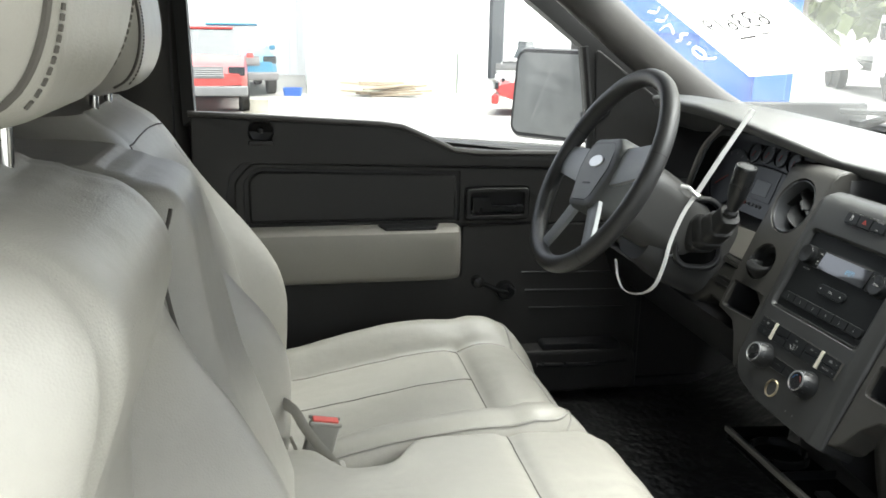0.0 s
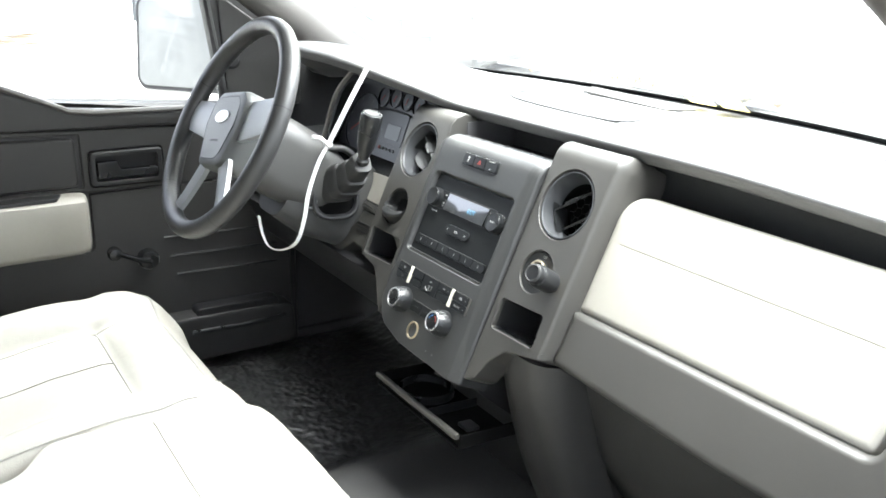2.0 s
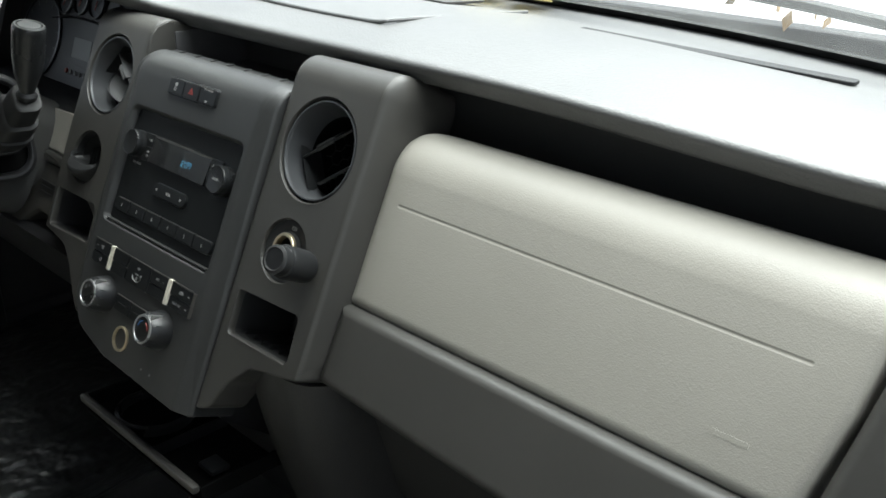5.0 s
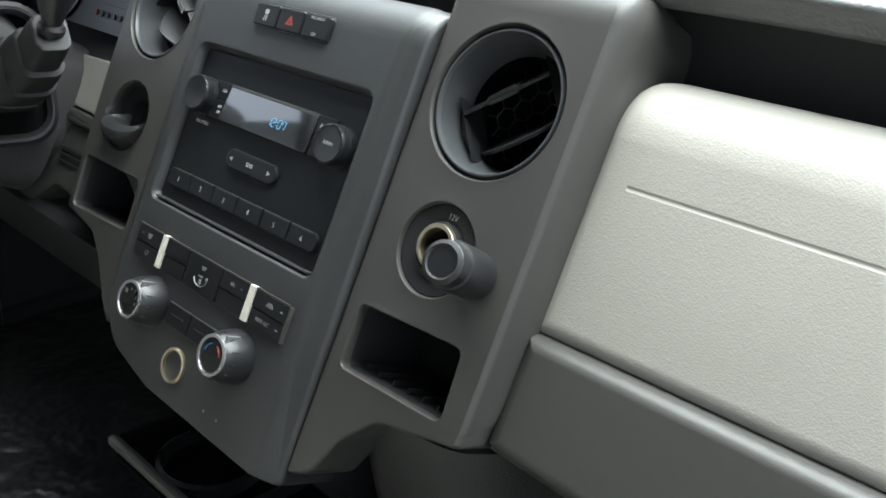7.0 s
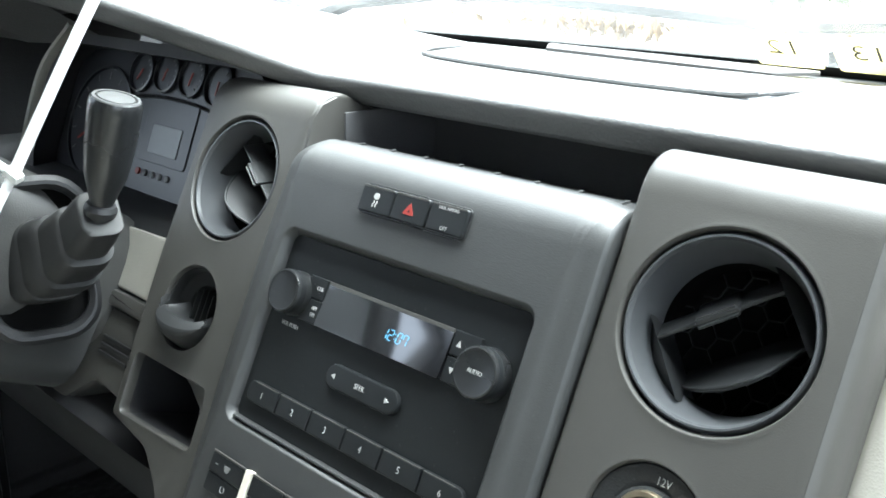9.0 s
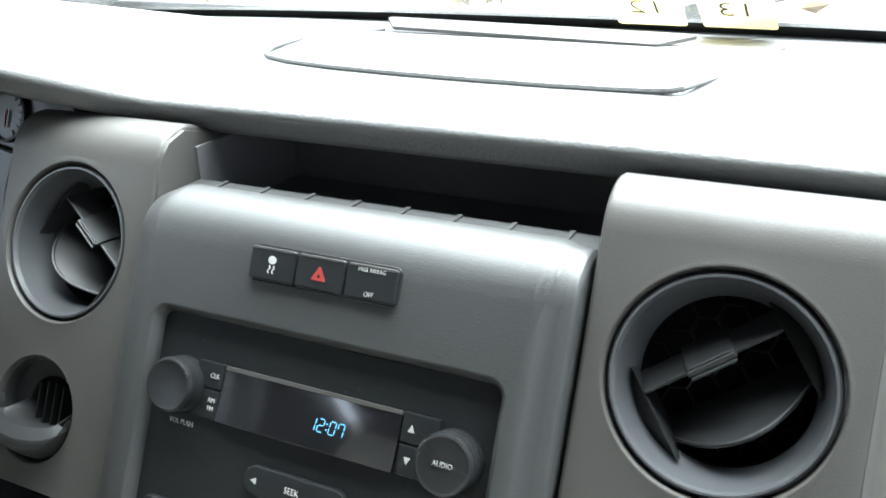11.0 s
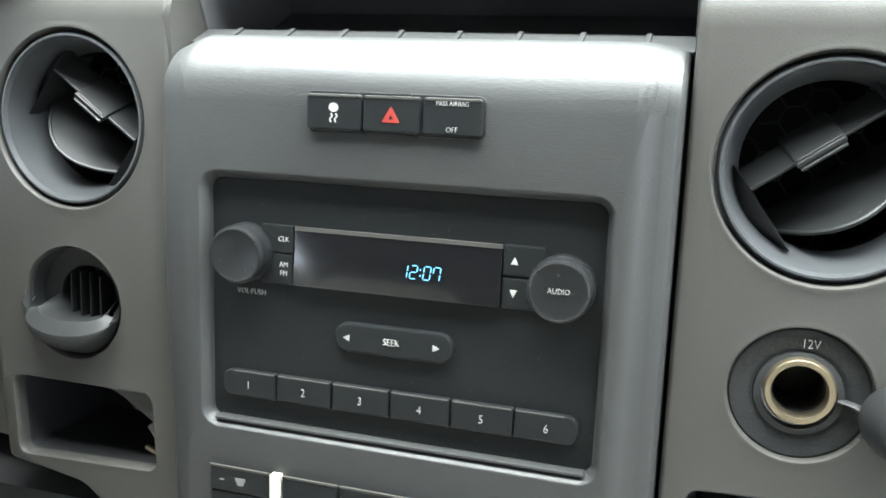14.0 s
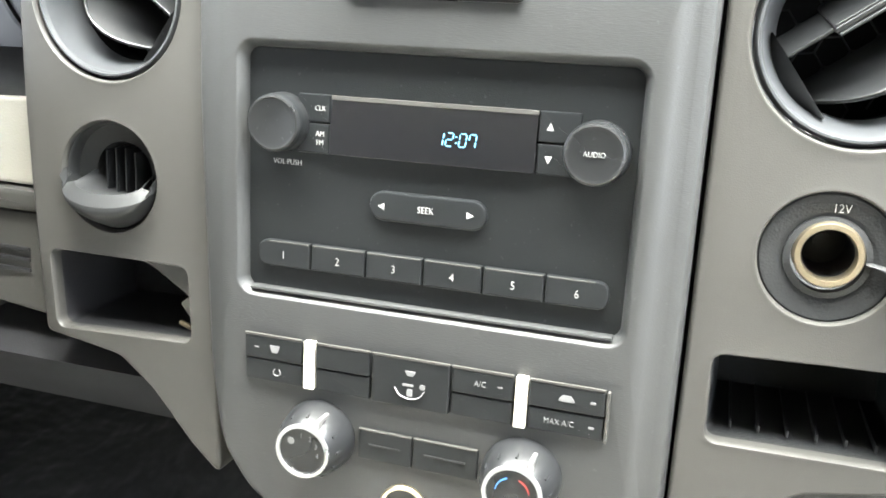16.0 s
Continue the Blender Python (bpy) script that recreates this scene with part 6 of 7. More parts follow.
    seams = [[cush(0.5 + wide * (k / 20 - 1), cross) for k in range(41)]]
    if head:
        seams += [[cush(0.5 + 0.275 * s, 0.88 * k / 40) for k in range(6, 41)] for s in (-1, 1)] + [[cush(0.5, cross * k / 40) for k in range(6, 41)]]
    for s_ in seams:
        part("seam", tube([p + lift for p in s_], 0.0011, 6), THREAD, cu, "stitched seam")
    if head:  # twin welts along the cushion's shoulder
        for k0, rad in ((0.90, 0.0026), (0.955, 0.0018)):
            q = [(k0, 0.06 + 0.76 * k / 40) for k in range(41)] + [(k0 - 0.12 * (1 - math.cos(radians(9 * k))), 0.82 + 0.085 * math.sin(radians(9 * k))) for k in range(1, 10)]
            q += [(0.78 - 1.56 * k / 40 + (k0 - 0.9) * (1 - k / 20), 0.905) for k in range(41)] + [(-a, t) for a, t in q[::-1]]
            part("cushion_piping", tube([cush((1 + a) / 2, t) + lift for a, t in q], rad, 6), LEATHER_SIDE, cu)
    if head:
        hy, hz = head
        hrm = Matrix.Translation((cx, hy, hz)) @ pose(0, 0, 0, 13, 0, 0) @ Matrix.Diagonal((1.1, 1.045, 1.047, 1))
        rings = []
        for k in range(37):
            t = -1 + 2 * k / 36
            f = max(0.004, 1 - abs(t) ** (3.2 if t > 0 else 2.2)) ** (0.45 if t > 0 else 0.62)
            rings.append([(x, y + 0.010 * t, t * 0.105 + 0.0012 * noise.noise(Vector((x * 22, y * 22, t * 3)))) for x, y in rrect(0.285 * (0.55 + 0.45 * f), 0.135 * (0.3 + 0.7 * f), 0.05 * (0.3 + 0.7 * f), 0, 0, 8)])
        hr = part("headrest", loft(rings), LEATHER, st, "stone grey leather headrest with dark stitching", m=hrm, sharp=75)

        def face_y(x, t):
            f = max(0.004, 1 - abs(t) ** (3.2 if t > 0 else 2.2)) ** (0.45 if t > 0 else 0.62)
            half, r = 0.1425 * (0.55 + 0.45 * f), 0.05 * (0.3 + 0.7 * f)
            over = max(0, abs(x) - (half - r))
            return 0.0675 * (0.3 + 0.7 * f) - r + math.sqrt(max(0, r * r - over * over)) + 0.010 * t

        for s in (-1, 1):
            for off, rad in ((0.112, 0.0022), (0.100, 0.0)):
                pts = [(s * off * (0.86 + 0.14 * (1 - abs(t) ** 3)), t) for t in [-0.93 + 1.86 * k / 44 for k in range(45)]]
                pts = [Vector((x, face_y(x, t) + 0.0006, t * 0.105)) for x, t in pts]
                if rad:
                    part("gusset", tube(pts, rad, 6), THREAD, hr, "pressed gusset seam", m=hrm)
                else:
                    part("stitch_line", join(*[tube([pts[k], pts[k].lerp(pts[k + 1], 0.65)], 0.0012, 5) for k in range(0, 44)]), THREAD, hr, "dark stitching", m=hrm)
            part("post", tube([(cx + s * 0.06, hy - 0.02, 1.42), (cx + s * 0.06, hy - 0.01, hz - 0.05)], 0.007, 12), CHROME, st, "chrome headrest post")
    return st


seat("driver_seat", "driver", -0.415, 0.55, 0.966, "stone grey leather driver's bucket seat with headrest", head=(-0.998, 1.606))
seat("passenger_seat", "passenger", 0.485, 0.56, 0.968, "stone grey leather passenger seat with tall headrest", head=(-0.910, 1.659))
seat("centre_seat", "centre", 0.005, 0.35, 0.985, "narrow stone grey leather centre jump seat", cross=0.650)

# belt buckles between driver and centre seats
for k, (p, turned, lab) in enumerate((((-0.176, -0.682, 1.013), (-12, 8, 4), "grey belt buckle with red release button"), ((-0.118, -0.668, 0.965), (-30, 60, 25), "pale grey belt buckle lying on its webbing"))):
    bk = thing("belt_buckle", p, lab, "seat belt buckle", "belt buckles")
    bm_ = Matrix.Translation(p) @ pose(0, 0, 0, *turned)
    part("case", box(0.022, 0.048, 0.078, 0.008, (0, 0, -0.036)), BUCKLE, bk, m=bm_)
    if k == 0:
        part("release_button", box(0.014, 0.040, 0.006, 0.002, (0, 0, 0.003)), REDBTN, bk, "red release button", m=bm_)
        part("button_rim", join(box(0.004, 0.050, 0.007, 0.002, (0.010, 0, 0.001)), box(0.004, 0.050, 0.007, 0.002, (-0.010, 0, 0.001))), BUCKLE, bk, m=bm_)
    part("stalk", tube(curve([(0, 0, -0.07), (0.003, -0.008, -0.10), (0.0, -0.02, -0.15)], 5), 0.018, 8, 0.14), WEB, bk, m=bm_)
strap = thing("belt_strap", (-0.15, -0.70, 0.97), "grey belt webbing folded beside the driver's cushion", "seat belt")
for pts, rad in (([(-0.185, -0.745, 1.045), (-0.165, -0.728, 1.04), (-0.158, -0.712, 1.012), (-0.150, -0.692, 0.985), (-0.128, -0.672, 0.968), (-0.118, -0.655, 0.94)], 0.011), ([(-0.160, -0.735, 1.0), (-0.132, -0.715, 0.96), (-0.112, -0.690, 0.93)], 0.005)):
    part("webbing", tube(curve(pts, 6), rad, 8, 0.28), WEB, strap)


# ---- outside: yard, buildings, vehicles, trees ----
GROUND_Z = -0.3  # the yard lies lower than the truck's wheels would on the level
ground_mat = material("pale_gravel_yard", (0.24, 0.235, 0.22), 0.9, bump=0.6, bump_scale=14, vary=0.22, vary_scale=0.35)
gb_ = bmesh.new()
bmesh.ops.create_grid(gb_, x_segments=8, y_segments=8, size=600)
gb_.transform(Matrix.Translation((0, 0, GROUND_Z)))
tagged(part("ground", gb_, ground_mat, kind="structure"), "pale packed gravel and concrete yard", "ground")

CLAD = material("pale_blue_metal_cladding", (0.55, 0.62, 0.66), 0.5, vary=0.06, vary_scale=0.8)
GREENBLOCK = material("pale_green_painted_block", (0.45, 0.5, 0.4), 0.8, vary=0.08, vary_scale=1.2, bump=0.2, bump_scale=9)
WHITECLAD = material("white_metal_cladding", (0.78, 0.79, 0.79), 0.5, vary=0.04, vary_scale=0.7)
ROOFM = material("grey_roof_sheet", (0.4, 0.41, 0.42), 0.5, vary=0.1, vary_scale=0.6)
DOORDARK = material("dark_doorway", (0.05, 0.055, 0.06), 0.7, vary=0.2)
CARRED = material("faded_red_paint", (0.42, 0.05, 0.045), 0.3, vary=0.06, coat=0.6)
CARBLUE = material("teal_blue_paint", (0.04, 0.2, 0.32), 0.3, vary=0.06, coat=0.6)
CARWHITE = material("white_car_paint", (0.75, 0.75, 0.74), 0.3, vary=0.03, coat=0.6)
DUMPSTER = material("bright_blue_dumpster_paint", (0.012, 0.105, 0.42), 0.5, vary=0.12, vary_scale=2.5)
TYRE = material("tyre_rubber", (0.02, 0.02, 0.02), 0.8, vary=0.2)
DARKGLASS = material("dark_car_glass", (0.02, 0.025, 0.03), 0.08, vary=0.1)
WOOD = material("weathered_timber", (0.3, 0.24, 0.17), 0.85, vary=0.3, vary_scale=6, bump=0.3, bump_scale=30)
BARK = material("grey_bark", (0.1, 0.085, 0.07), 0.9, vary=0.3, vary_scale=4, bump=0.6, bump_scale=14)
FOLIAGE = material("spring_foliage", (0.10, 0.12, 0.05), 0.8, vary=0.45, vary_scale=0.6)
YELLOWPAINT = material("machine_yellow_paint", (0.5, 0.33, 0.08), 0.5, vary=0.15)
GREYMETAL = material("dull_grey_steel", (0.2, 0.2, 0.2), 0.5, 0.5, vary=0.15)


def corrugated(w, h, pitch, depth):
    """Ribbed cladding in the x-z plane that faces -y."""
    n = max(1, round(w / pitch))
    xs = []
    for k in range(n):
        x = -w / 2 + pitch * k
        xs += [(x, 0), (x + 0.7 * pitch, 0), (x + 0.76 * pitch, -depth), (x + 0.94 * pitch, -depth)]
    xs.append((w / 2, 0))
    return loft([[(x, y, 0) for x, y in xs], [(x, y, h) for x, y in xs]], cap=False, closed=False)


hall = thing("metal_hall", (-28, 1.8, 0), "pale blue ribbed metal hall on a green block base", "building")
HM = pose(-25.0, 1.83, 0, 0, 0, 90)
part("clad_wall", corrugated(4.4, 4.8, 0.32, 0.035), CLAD, hall, "pale blue ribbed wall", m=HM @ pose(0, 0.06, 1.18))
part("block_base", box(4.4, 0.3, 1.2, 0.01, (0, 0.12, 0.6)), GREENBLOCK, hall, "pale green block base", m=HM)
part("body", box(4.36, 7.5, 5.9, 0.02, (0, 4.05, 2.95)), WHITECLAD, hall, m=HM)
part("roof", loft([[(-2.4, -0.3, 5.95), (2.4, -0.3, 5.95), (2.4, 8, 6.9), (-2.4, 8, 6.9)], [(-2.4, -0.3, 6.05), (2.4, -0.3, 6.05), (2.4, 8, 7.0), (-2.4, 8, 7.0)]]), ROOFM, hall, m=HM)
shed = thing("white_shed", (-26, -7, 0), "long white metal workshop wall", "building")
SM = pose(-33.5, -7.4, 0, 0, 0, 90)
part("clad_wall", corrugated(17.6, 6.6, 0.3, 0.03), WHITECLAD, shed, m=SM)
part("body", box(17.5, 6, 6.6, 0.02, (0, 3.15, 3.3)), WHITECLAD, shed, m=SM)
part("roof", box(17.9, 6.8, 0.18, 0.03, (0, 3.0, 6.7)), ROOFM, shed, m=SM)
annex = thing("white_annex", (-31, 8, 0), "white metal annex with a dark doorway", "building")
AM = pose(-25.4, 4.15, 0, 0, 0, 141)
part("clad_wall", corrugated(9.0, 5.2, 0.3, 0.03), WHITECLAD, annex, m=AM @ pose(4.5, 0, 0))
part("doorway", box(0.85, 0.12, 3.3, 0.01, (2.4, -0.06, 2.0)), DOORDARK, annex, "dark open doorway", m=AM)
part("door_leaf", box(1.0, 0.08, 3.4, 0.01, (3.5, -0.05, 1.95)), WHITECLAD, annex, m=AM)
part("low_tank", box(0.8, 0.6, 0.9, 0.03, (3.0, -0.5, 0.45)), GREYMETAL, annex, m=AM)
part("roof_edge", box(9.2, 0.3, 0.25, 0.03, (4.5, 0, 5.3)), ROOFM, annex, m=AM)
part("body", box(9.0, 4, 5.2, 0.02, (4.5, 2.1, 2.6)), WHITECLAD, annex, m=AM)

random.seed(4)
pile = thing("timber_pile", (-24.2, 2.0, 0), "heap of weathered boards and pallets against the wall", "timber pile")
for k in range(11):
    ln = random.uniform(1.0, 2.1)
    part("board", box(0.16, ln, 0.05, 0.006), WOOD, pile, m=pose(-24.1 + random.uniform(-0.25, 0.25), 1.75 + random.uniform(-0.6, 0.6), 0.03 + 0.036 * k, random.uniform(-5, 6), 0, random.uniform(-14, 14)))
crate = thing("blue_crate", (-24.2, -0.78, 0), "small blue plastic crate", "crate")
part("shell", loft([[(x, y, z) for x, y in rrect(0.5 * k, 0.36 * k, 0.04)] for z, k in ((0, 0.9), (0.2, 1), (0.22, 1.04), (0.22, 0.94), (0.05, 0.86))], cap=True), DUMPSTER, crate, m=pose(-24.2, -0.78, 0.0, 0, 0, 80))


def car(name, label, m, paint, length=4.6, width=1.8, height=1.5, nose=0.30, cab=(0.30, 0.92), pickup=False, ride=0.25):
    """A vehicle along +x, built from a lofted body, glasshouse, wheels, lamps and bumpers."""
    c = thing(name, m.translation, label, "vehicle")
    hb_ = 0.58 * height
    prof = [(0.0, 0.45, 0.62), (0.03, 0.30, 0.70), (0.10, ride, 0.80), (0.28, ride, 0.90), (0.34, ride, 0.95), (0.7, ride, 0.97), (0.94, ride, 0.94), (0.99, 0.32, 0.86), (1.0, 0.42, 0.74)]
    rings = []
    for t, z0, k in prof:
        z1 = hb_ * (k if not pickup else min(1.0, k + 0.06)) + 0.04
        w = width * (0.90 + 0.10 * math.sin(math.pi * min(1, max(0, t))) ** 0.3) * (0.94 if t in (0.0, 1.0) else 1)
        rings.append([(t * length, y, z0 + ride * 0.3 + z) for y, z in ((-w / 2, 0.06), (-w / 2, (z1 - z0) * 0.6), (-w / 2 * 0.94, z1 - z0), (0, z1 - z0 + 0.03), (w / 2 * 0.94, z1 - z0), (w / 2, (z1 - z0) * 0.6), (w / 2, 0.06), (0, 0))])
    part("body", loft(rings), paint, c, m=m, sharp=30)
    a, b = cab
    w = width * 0.86
    g0, g1 = hb_ + ride * 0.3 - 0.03, height
    part("glasshouse", loft([[(a * length, -w / 2, g0), (b * length, -w / 2, g0), (b * length, w / 2, g0), (a * length, w / 2, g0)], [((a + 0.11) * length, -w * 0.4, g1 - 0.05), ((b - 0.06) * length, -w * 0.4, g1 - 0.05), ((b - 0.06) * length, w * 0.4, g1 - 0.05), ((a + 0.11) * length, w * 0.4, g1 - 0.05)]]), DARKGLASS, c, "dark glasshouse", m=m)
    part("roof", box((b - a - 0.16) * length, w * 0.82, 0.06, 0.025, ((a + b + 0.05) / 2 * length, 0, g1 - 0.03)), paint, c, m=m)
    rw = 0.21 * height + 0.03
    for t in (0.19, 0.80):
        for s in (-1, 1):
            wm = m @ Matrix.Translation((t * length, s * (width / 2 - 0.10), rw)) @ pose(0, 0, 0, 90, 0, 0)
            ty = part("wheel", lathe([(rw * 0.6, -0.1), (rw * 0.95, -0.11), (rw, -0.07), (rw, 0.07), (rw * 0.95, 0.11), (rw * 0.6, 0.1)], 28), TYRE, c, "black tyre", m=wm)
            part("rim", lathe([(rw * 0.62, -0.09), (rw * 0.5, -0.10), (rw * 0.2, -0.06), (0.01, -0.07), (0.01, 0.07), (rw * 0.2, 0.06), (rw * 0.5, 0.10), (rw * 0.62, 0.09)], 20), GREYMETAL, ty, m=wm)
    zf = 0.45 * hb_ + ride
    part("grille", box(0.05, width * 0.5, hb_ * 0.24, 0.01, (0.01, 0, zf + 0.06)), GREYMETAL, c, "bright slatted grille", m=m)
    for k in range(4):
        part("grille_bar", box(0.05, width * 0.48, 0.012, 0.003, (-0.012, 0, zf + 0.0 + 0.04 * k)), CHROME, c, m=m)
    for s in (-1, 1):
        part("headlight", box(0.08, width * 0.17, hb_ * 0.18, 0.02, (0.05, s * width * 0.38, zf + 0.08)), DARKGLASS, c, "clear headlight", m=m)
    part("bumper", box(0.16, width * 0.98, 0.2, 0.04, (0.02, 0, ride + 0.14)), paint if not pickup else GREYMETAL, c, m=m)
    for s in (-1, 1):
        part("mirror", box(0.08, 0.16, 0.12, 0.03, ((a + 0.07) * length, s * (width / 2 + 0.06), hb_ + 0.12)), paint, c, m=m)
    return c


red_pickup = car("red_pickup", "weathered red pickup with a grille guard, nose to the yard", pose(-16.9, -2.19, GROUND_Z, 0, 0, 182), CARRED, 5.3, 1.9, 1.7, cab=(0.28, 0.62), pickup=True, ride=0.34)
white_blue_pickup = car("white_blue_pickup", "white and teal older pickup parked by the wall", pose(-21.2, -1.55, GROUND_Z, 0, 0, 187), CARBLUE, 5.3, 1.9, 1.75, cab=(0.28, 0.60), pickup=True, ride=0.36)
red_coupe = car("red_coupe", "red damaged coupe parked along the annex", pose(-17.6, 4.05, GROUND_Z, 0, 0, 70), CARRED, 4.6, 1.8, 1.32, cab=(0.33, 0.88), ride=0.2)
white_suv = car("white_suv", "white car parked in front of the annex", pose(-27.0, 6.1, 0, 0, 0, 160), CARWHITE, 4.5, 1.8, 1.55, cab=(0.28, 0.95))

# blue dumpster
dm = thing("blue_dumpster", (-16.6, 8.6, 0), "bright blue steel dumpster with a side pocket", "dumpster")
DM = pose(-13.6, 6.75, 0, 0, 0, 62) @ Matrix.Diagonal((1, 1, 1.6, 1))
part("bin", loft([[(x, y, z) for x, y in rrect(3.0 * k, 2.0 * k, 0.04)] for z, k in ((0.12, 0.96), (1.95, 1.0), (2.0, 1.02), (2.0, 0.97), (0.2, 0.94))]), DUMPSTER, dm, m=DM)
for k in range(3):
    part("rib", box(0.10, 0.06, 1.8, 0.01, (-1.4 + 1.4 * k, -1.0, 1.03)), DUMPSTER, dm, m=DM)
part("top_rail", box(3.06, 0.14, 0.12, 0.02, (0, -1.0, 1.3)), DUMPSTER, dm, m=DM)
part("lift_pocket", box(0.5, 0.25, 0.3, 0.03, (1.1, -1.1, 0.75)), DUMPSTER, dm, m=DM)
for s in (-1, 1):
    part("skid", box(2.8, 0.12, 0.12, 0.01, (0, s * 0.7, 0.06)), GREYMETAL, dm, m=DM)

# flatbed truck
ft = thing("flatbed_truck", (-24, 19, 0), "white flatbed tow truck parked across the yard", "truck")
FM = pose(-21.4, 18.2, 0, 0, 0, 160)
part("cab_body", loft([[(0, y, z) for y, z in ((-1.05, 0.75), (1.05, 0.75), (1.05, 1.5), (0.95, 1.55), (-0.95, 1.55), (-1.05, 1.5))], [(0.9, y, z) for y, z in ((-1.1, 0.7), (1.1, 0.7), (1.1, 1.6), (1.0, 1.7), (-1.0, 1.7), (-1.1, 1.6))], [(1.4, y, z) for y, z in ((-1.1, 0.7), (1.1, 0.7), (1.1, 1.7), (0.95, 2.5), (-0.95, 2.5), (-1.1, 1.7))], [(2.7, y, z) for y, z in ((-1.1, 0.7), (1.1, 0.7), (1.1, 1.7), (1.0, 2.55), (-1.0, 2.55), (-1.1, 1.7))]]), CARWHITE, ft, "white truck cab", m=FM, sharp=25)
part("windscreen", box(0.06, 1.7, 0.62, 0.02, (1.18, 0, 2.08)), DARKGLASS, ft, m=FM @ pose(0, 0, 0, 0, 0, 0))
for s in (-1, 1):
    part("side_window", box(0.9, 0.04, 0.55, 0.02, (2.05, s * 1.06, 2.05)), DARKGLASS, ft, m=FM)
    part("headlight", box(0.08, 0.3, 0.2, 0.03, (0.0, s * 0.8, 1.15)), DARKGLASS, ft, m=FM)
    part("mirror", box(0.1, 0.2, 0.4, 0.03, (1.3, s * 1.3, 2.0)), BLACK, ft, m=FM)
part("bumper", box(0.25, 2.2, 0.3, 0.05, (-0.05, 0, 0.65)), CHROME, ft, m=FM)
part("deck", box(6.2, 2.4, 0.16, 0.02, (6.0, 0, 1.22)), GREYMETAL, ft, "steel flat deck", m=FM)
part("chassis_box", box(1.2, 0.5, 0.5, 0.03, (4.2, -0.95, 0.85)), GREYMETAL, ft, m=FM)
part("chassis", box(8.0, 0.9, 0.3, 0.03, (4.6, 0, 0.85)), BLACK, ft, m=FM)
for t in (0.95, 6.6, 7.7):
    for s in (-1, 1):
        wm = FM @ Matrix.Translation((t, s * 0.98, 0.5)) @ pose(0, 0, 0, 90, 0, 0)
        ty = part("wheel", lathe([(0.3, -0.13), (0.47, -0.15), (0.5, -0.1), (0.5, 0.1), (0.47, 0.15), (0.3, 0.13)], 28), TYRE, ft, m=wm)
        part("rim", lathe([(0.3, -0.12), (0.22, -0.13), (0.12, -0.05), (0.01, -0.06), (0.01, 0.06), (0.12, 0.05), (0.22, 0.13), (0.3, 0.12)], 20), CHROME, ty, m=wm)

# yellow machine and a blue canopy behind the mirror
mc = thing("loader", (-36.8, 12.0, GROUND_Z), "worn yellow loader with a raised bucket", "loader")
MC = pose(-36.8, 12.0, GROUND_Z, 0, 0, 120)
part("body", box(3.0, 1.6, 1.1, 0.1, (0, 0, 1.35)), YELLOWPAINT, mc, m=MC)
part("cab", box(1.3, 1.4, 1.3, 0.08, (-0.3, 0, 2.5)), YELLOWPAINT, mc, m=MC)
part("bucket", loft([[(1.9, y, 1.6), (2.7, y, 1.7), (2.9, y, 2.6), (2.2, y, 2.9), (1.8, y, 2.3)] for y in (-1.1, 1.1)]), YELLOWPAINT, mc, m=MC)
for x in (-1.0, 1.0):
    for s in (-1, 1):
        part("wheel", lathe([(0.3, -0.2), (0.62, -0.22), (0.66, 0), (0.62, 0.22), (0.3, 0.2)], 24), TYRE, mc, m=MC @ Matrix.Translation((x, s * 0.9, 0.66)) @ pose(0, 0, 0, 90, 0, 0))
cn = thing("canopy", (-32, 9.2, 0), "pale blue canopy roof on posts", "canopy")
CM = pose(-32, 9.0, 0, 0, 0, 90)
part("roof", loft([[(-1.4, -1, 2.5), (1.4, -1, 2.5), (1.4, 1, 2.9), (-1.4, 1, 2.9)], [(-1.4, -1, 2.6), (1.4, -1, 2.6), (1.4, 1, 3.0), (-1.4, 1, 3.0)]]), CLAD, cn, m=CM)
for x in (-1.2, 1.2):
    part("post", tube([(x, -0.8, 0), (x, -0.8, 2.6)], 0.05, 8), GREYMETAL, cn, m=CM)


YARD_W = Matrix.Translation((1.056, -0.743, GROUND_Z)) @ pose(0, 0, 0, 0, 0, -1.45) @ Matrix.Scale(0.9, 4) @ Matrix.Translation((-0.919, 0.649, 0))
YARD_N = Matrix.Translation((1.056, -0.743, GROUND_Z)) @ Matrix.Scale(0.9, 4) @ Matrix.Translation((-0.919, 0.649, 0))
settle([hall, shed, annex, pile, crate, white_suv, cn], YARD_W)
settle([dm, ft], YARD_N)


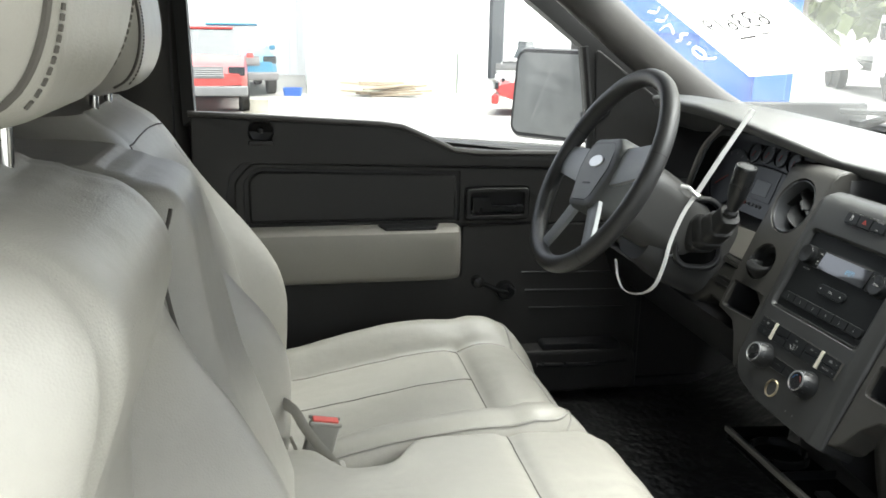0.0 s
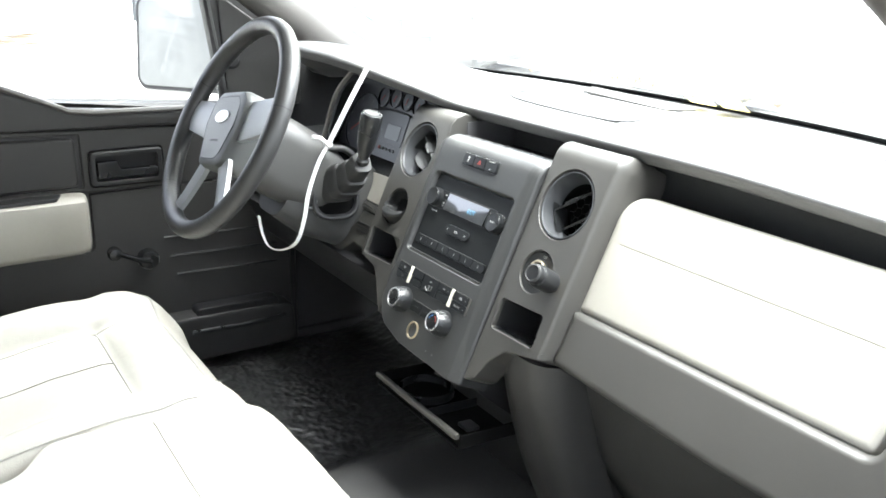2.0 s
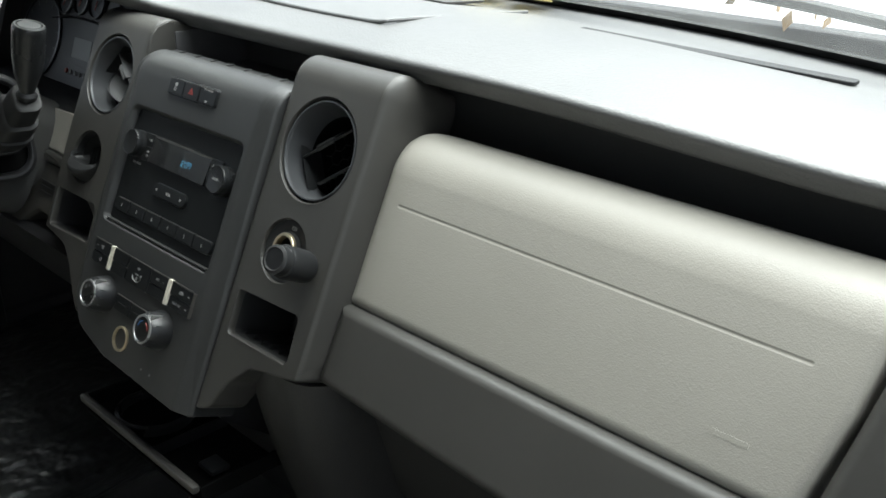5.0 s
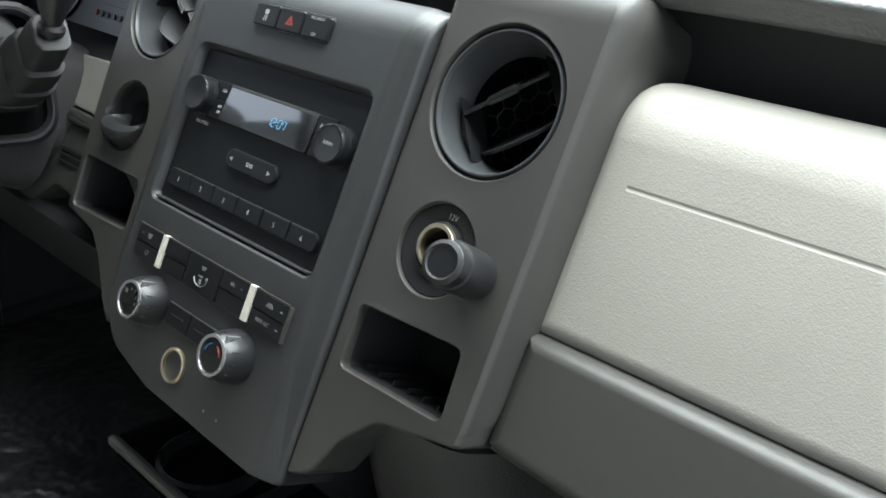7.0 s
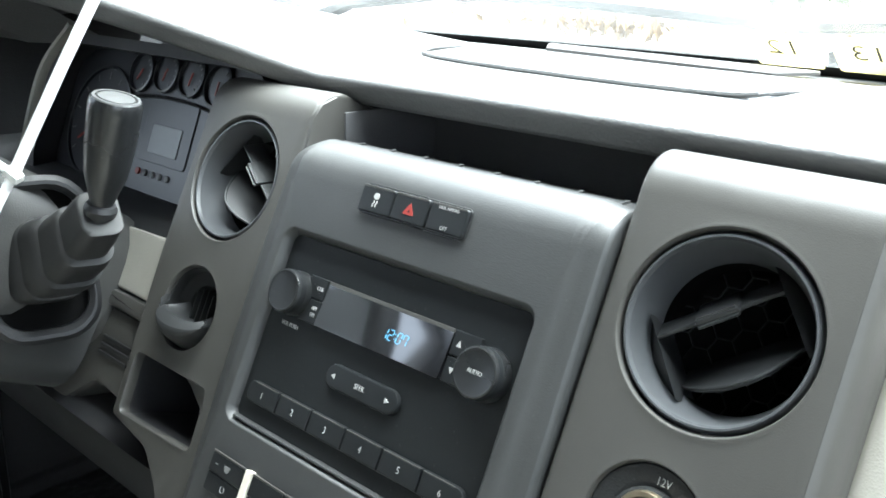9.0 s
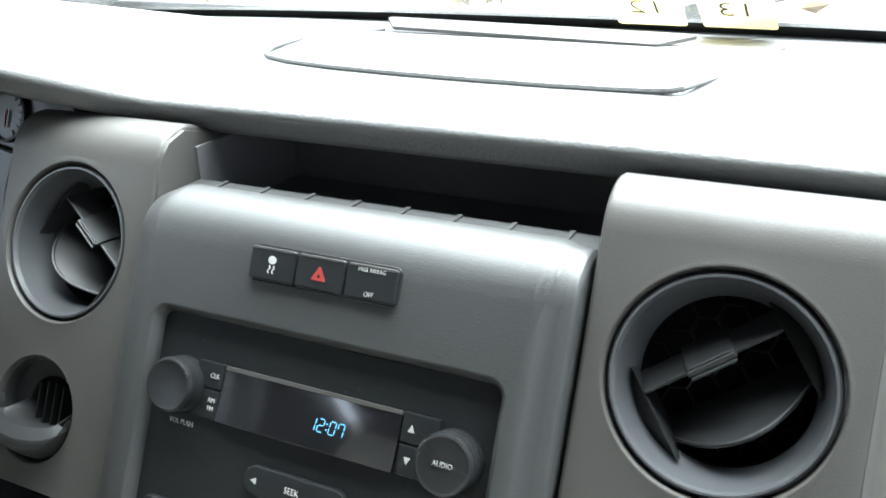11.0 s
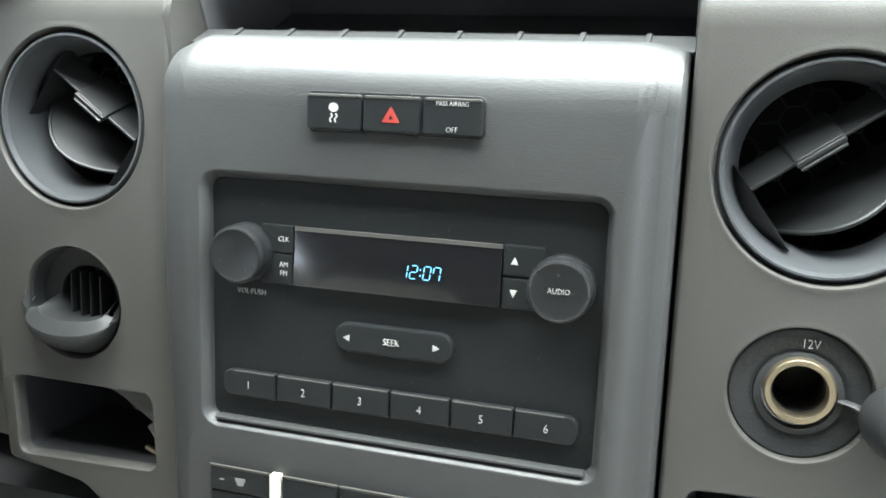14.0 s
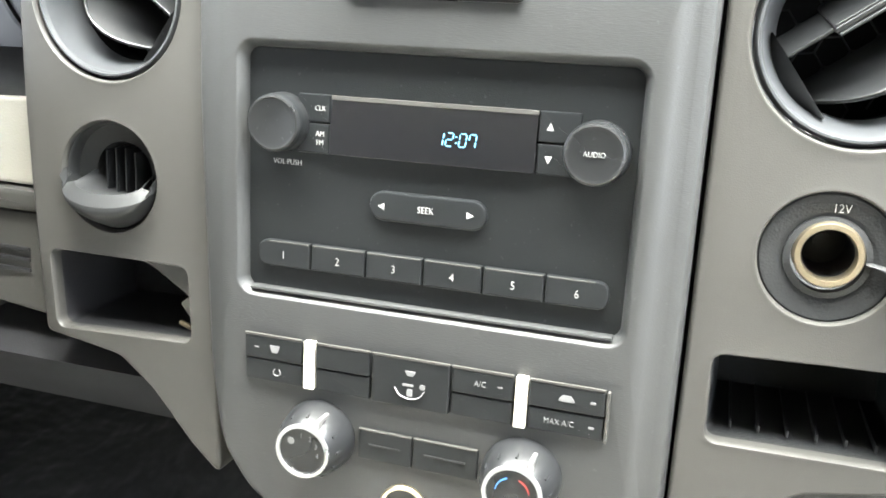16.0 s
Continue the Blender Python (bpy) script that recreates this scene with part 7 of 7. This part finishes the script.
def tree(x, y, h, seed, leafy=1.0):
    """A tapered trunk, forked limbs and a ragged crown of many small leaf clumps."""
    rnd = random.Random(seed)
    t = thing("tree", (x, y, 0), "tall bare-branched tree with thin spring foliage", "tree", "trees behind the yard")
    trunk = [(x, y, 0), (x + rnd.uniform(-0.2, 0.2), y, h * 0.3), (x + rnd.uniform(-0.5, 0.5), y + rnd.uniform(-0.4, 0.4), h * 0.62), (x + rnd.uniform(-0.8, 0.8), y, h * 0.95)]
    pts = curve(trunk, 5)
    part("trunk", tube(pts, [0.24 * h / 10 * (1 - 0.9 * k / (len(pts) - 1)) + 0.02 for k in range(len(pts))], 9), BARK, t)
    limbs, tips = [], []
    for k in range(16):
        b = pts[4 + k * (len(pts) - 6) // 16]
        a = rnd.uniform(0, 6.28)
        ln = h * rnd.uniform(0.15, 0.32)
        e = b + Vector((math.cos(a) * ln, math.sin(a) * ln, ln * rnd.uniform(0.3, 0.9)))
        mid_ = b.lerp(e, 0.5) + Vector((0, 0, ln * 0.08))
        limbs.append(tube([b, mid_, e], [0.06, 0.04, 0.015], 5))
        tips += [mid_, e]
        for _ in range(3):
            f = mid_.lerp(e, rnd.random()) + Vector((rnd.uniform(-1, 1), rnd.uniform(-1, 1), rnd.uniform(0, 1))) * ln * 0.4
            limbs.append(tube([mid_.lerp(e, 0.4), f], [0.025, 0.008], 4))
            tips.append(f)
    part("limbs", join(*limbs), BARK, t)
    vs, fs = [], []
    for c in tips:
        for _ in range(int(26 * leafy)):
            p = c + Vector((rnd.gauss(0, 1), rnd.gauss(0, 1), rnd.gauss(0, 0.8))) * h * 0.05
            q = Euler((rnd.uniform(0, 6), rnd.uniform(0, 6), rnd.uniform(0, 6))).to_matrix()
            s = rnd.uniform(0.08, 0.2)
            n = len(vs)
            vs += [p + q @ Vector(o) * s for o in ((-1, 0, 0), (0, -0.5, 0.1), (1, 0, 0), (0, 0.5, 0.1))]
            fs.append((n, n + 1, n + 2, n + 3))
    me = bpy.data.meshes.new("crown")
    me.from_pydata(vs, [], fs)
    me.materials.append(FOLIAGE)
    cr = new("crown", me)
    cr.parent, cr.matrix_parent_inverse = t, t.matrix_basis.inverted()
    return t


for k, (x, y, h) in enumerate(((-52, 22, 15), (-47, 30, 13), (-44, 38, 16), (-36, 42, 14), (-30, 48, 15), (-22, 52, 14), (-56, 14, 14), (-14, 55, 15), (-4, 58, 14), (6, 57, 15), (16, 56, 13), (-50, 9, 15))):
    settle([tree(x, y, h, 20 + k, 1.0)], Matrix.Translation((0, 0, GROUND_Z)))

wood = thing("far_woods", (-40, 70, 0), "hazy line of distant woods behind the yard", "woods", kind="stuff")
rnd = random.Random(9)
vs, fs = [], []
for k in range(9000):
    a = radians(rnd.uniform(-40, 130))
    d = rnd.uniform(72, 95)
    h = 9 * (0.6 + 0.4 * noise.noise(Vector((a * 9, 0, 0)))) * rnd.random() ** 0.6 + 0.5
    p = Vector((-math.cos(a) * d, math.sin(a) * d, h))
    q = Euler((rnd.uniform(0, 6), rnd.uniform(0, 6), rnd.uniform(0, 6))).to_matrix()
    n = len(vs)
    vs += [p + q @ Vector(o) * rnd.uniform(0.6, 1.3) for o in ((-1, 0, 0), (0, -0.7, 0), (1, 0, 0), (0, 0.7, 0))]
    fs.append((n, n + 1, n + 2, n + 3))
me = bpy.data.meshes.new("foliage")
me.from_pydata(vs, [], fs)
me.materials.append(FOLIAGE)
fo = new("foliage", me)
fo.parent, fo.matrix_parent_inverse = wood, wood.matrix_basis.inverted()

# hood, cowl, wipers and the litter on them
hood_t = thing("truck_hood", (0, 1.2, 1.2), "white painted truck hood ahead of the windshield", "hood")
part("panel", sheet(lambda u, v: Vector((-0.85 + 1.7 * u, 0.64 + 1.25 * v, 1.392 - 0.05 * v - 0.14 * max(0, v - 0.75) - 0.10 * abs(2 * u - 1) ** 3)), 24, 14, 0.02), BODY, hood_t)
cowl = thing("cowl_panel", (0, 0.58, 1.34), "black plastic cowl grille below the windshield", "cowl")
part("grille", sheet(lambda u, v: Vector((-0.8 + 1.6 * u, 0.70 - 0.12 * v - 0.2 * abs(2 * u - 1) ** 2.2 * v, 1.325 + 0.04 * v)), 30, 6, 0.01), BLACK, cowl)
for x0, x1, lab in ((-0.55, 0.05, "black wiper lying along the glass base on the driver side"), (0.06, 0.62, "black wiper lying along the glass base on the passenger side")):
    wp = thing("windshield_wiper", (x0, 0.5, 1.42), lab, "wiper", "windshield wipers")
    def outside(x, v):
        p = shield((x + 0.80) / 1.60, v)
        return tuple(p + Vector((0, 0.014, 0.016)))
    part("blade", tube([outside(x0 + (x1 - x0) * k / 8, 0.055 + 0.02 * math.sin(k * 0.4)) for k in range(9)], 0.006, 6), RUBBER, wp)
    part("arm", tube([outside(x0 + 0.02, 0.01), outside(x0 + 0.10, 0.05), outside((x0 + x1) / 2, 0.085)], [0.010, 0.008, 0.005], 6), BLACK, wp)
litter = thing("leaf_litter", (0.0, 0.57, 1.41), "dry brown leaves and twigs caught on the cowl", "leaves", kind="stuff")
rnd = random.Random(3)
vs, fs = [], []
for k in range(150):
    x = rnd.gauss(-0.15, 0.04) if k < 120 else rnd.uniform(-0.5, 0.6)
    p = shield((x + 0.80) / 1.60, 0.02 + 0.02 * rnd.random()) + Vector((0, 0.02 + 0.02 * rnd.random(), 0.012 + 0.012 * rnd.random()))
    q = Euler((rnd.uniform(0, 6), rnd.uniform(0, 6), rnd.uniform(0, 6))).to_matrix()
    s = rnd.uniform(0.005, 0.012)
    n = len(vs)
    vs += [p + q @ Vector(o) * s for o in ((-1, 0, 0), (0, -0.5, 0.15), (1, 0, 0), (0, 0.5, 0.15))]
    fs.append((n, n + 1, n + 2, n + 3))
me = bpy.data.meshes.new("leaves")
me.from_pydata(vs, [], fs)
me.materials.append(LEAF)
lo = new("leaves", me)
lo.parent, lo.matrix_parent_inverse = litter, litter.matrix_basis.inverted()
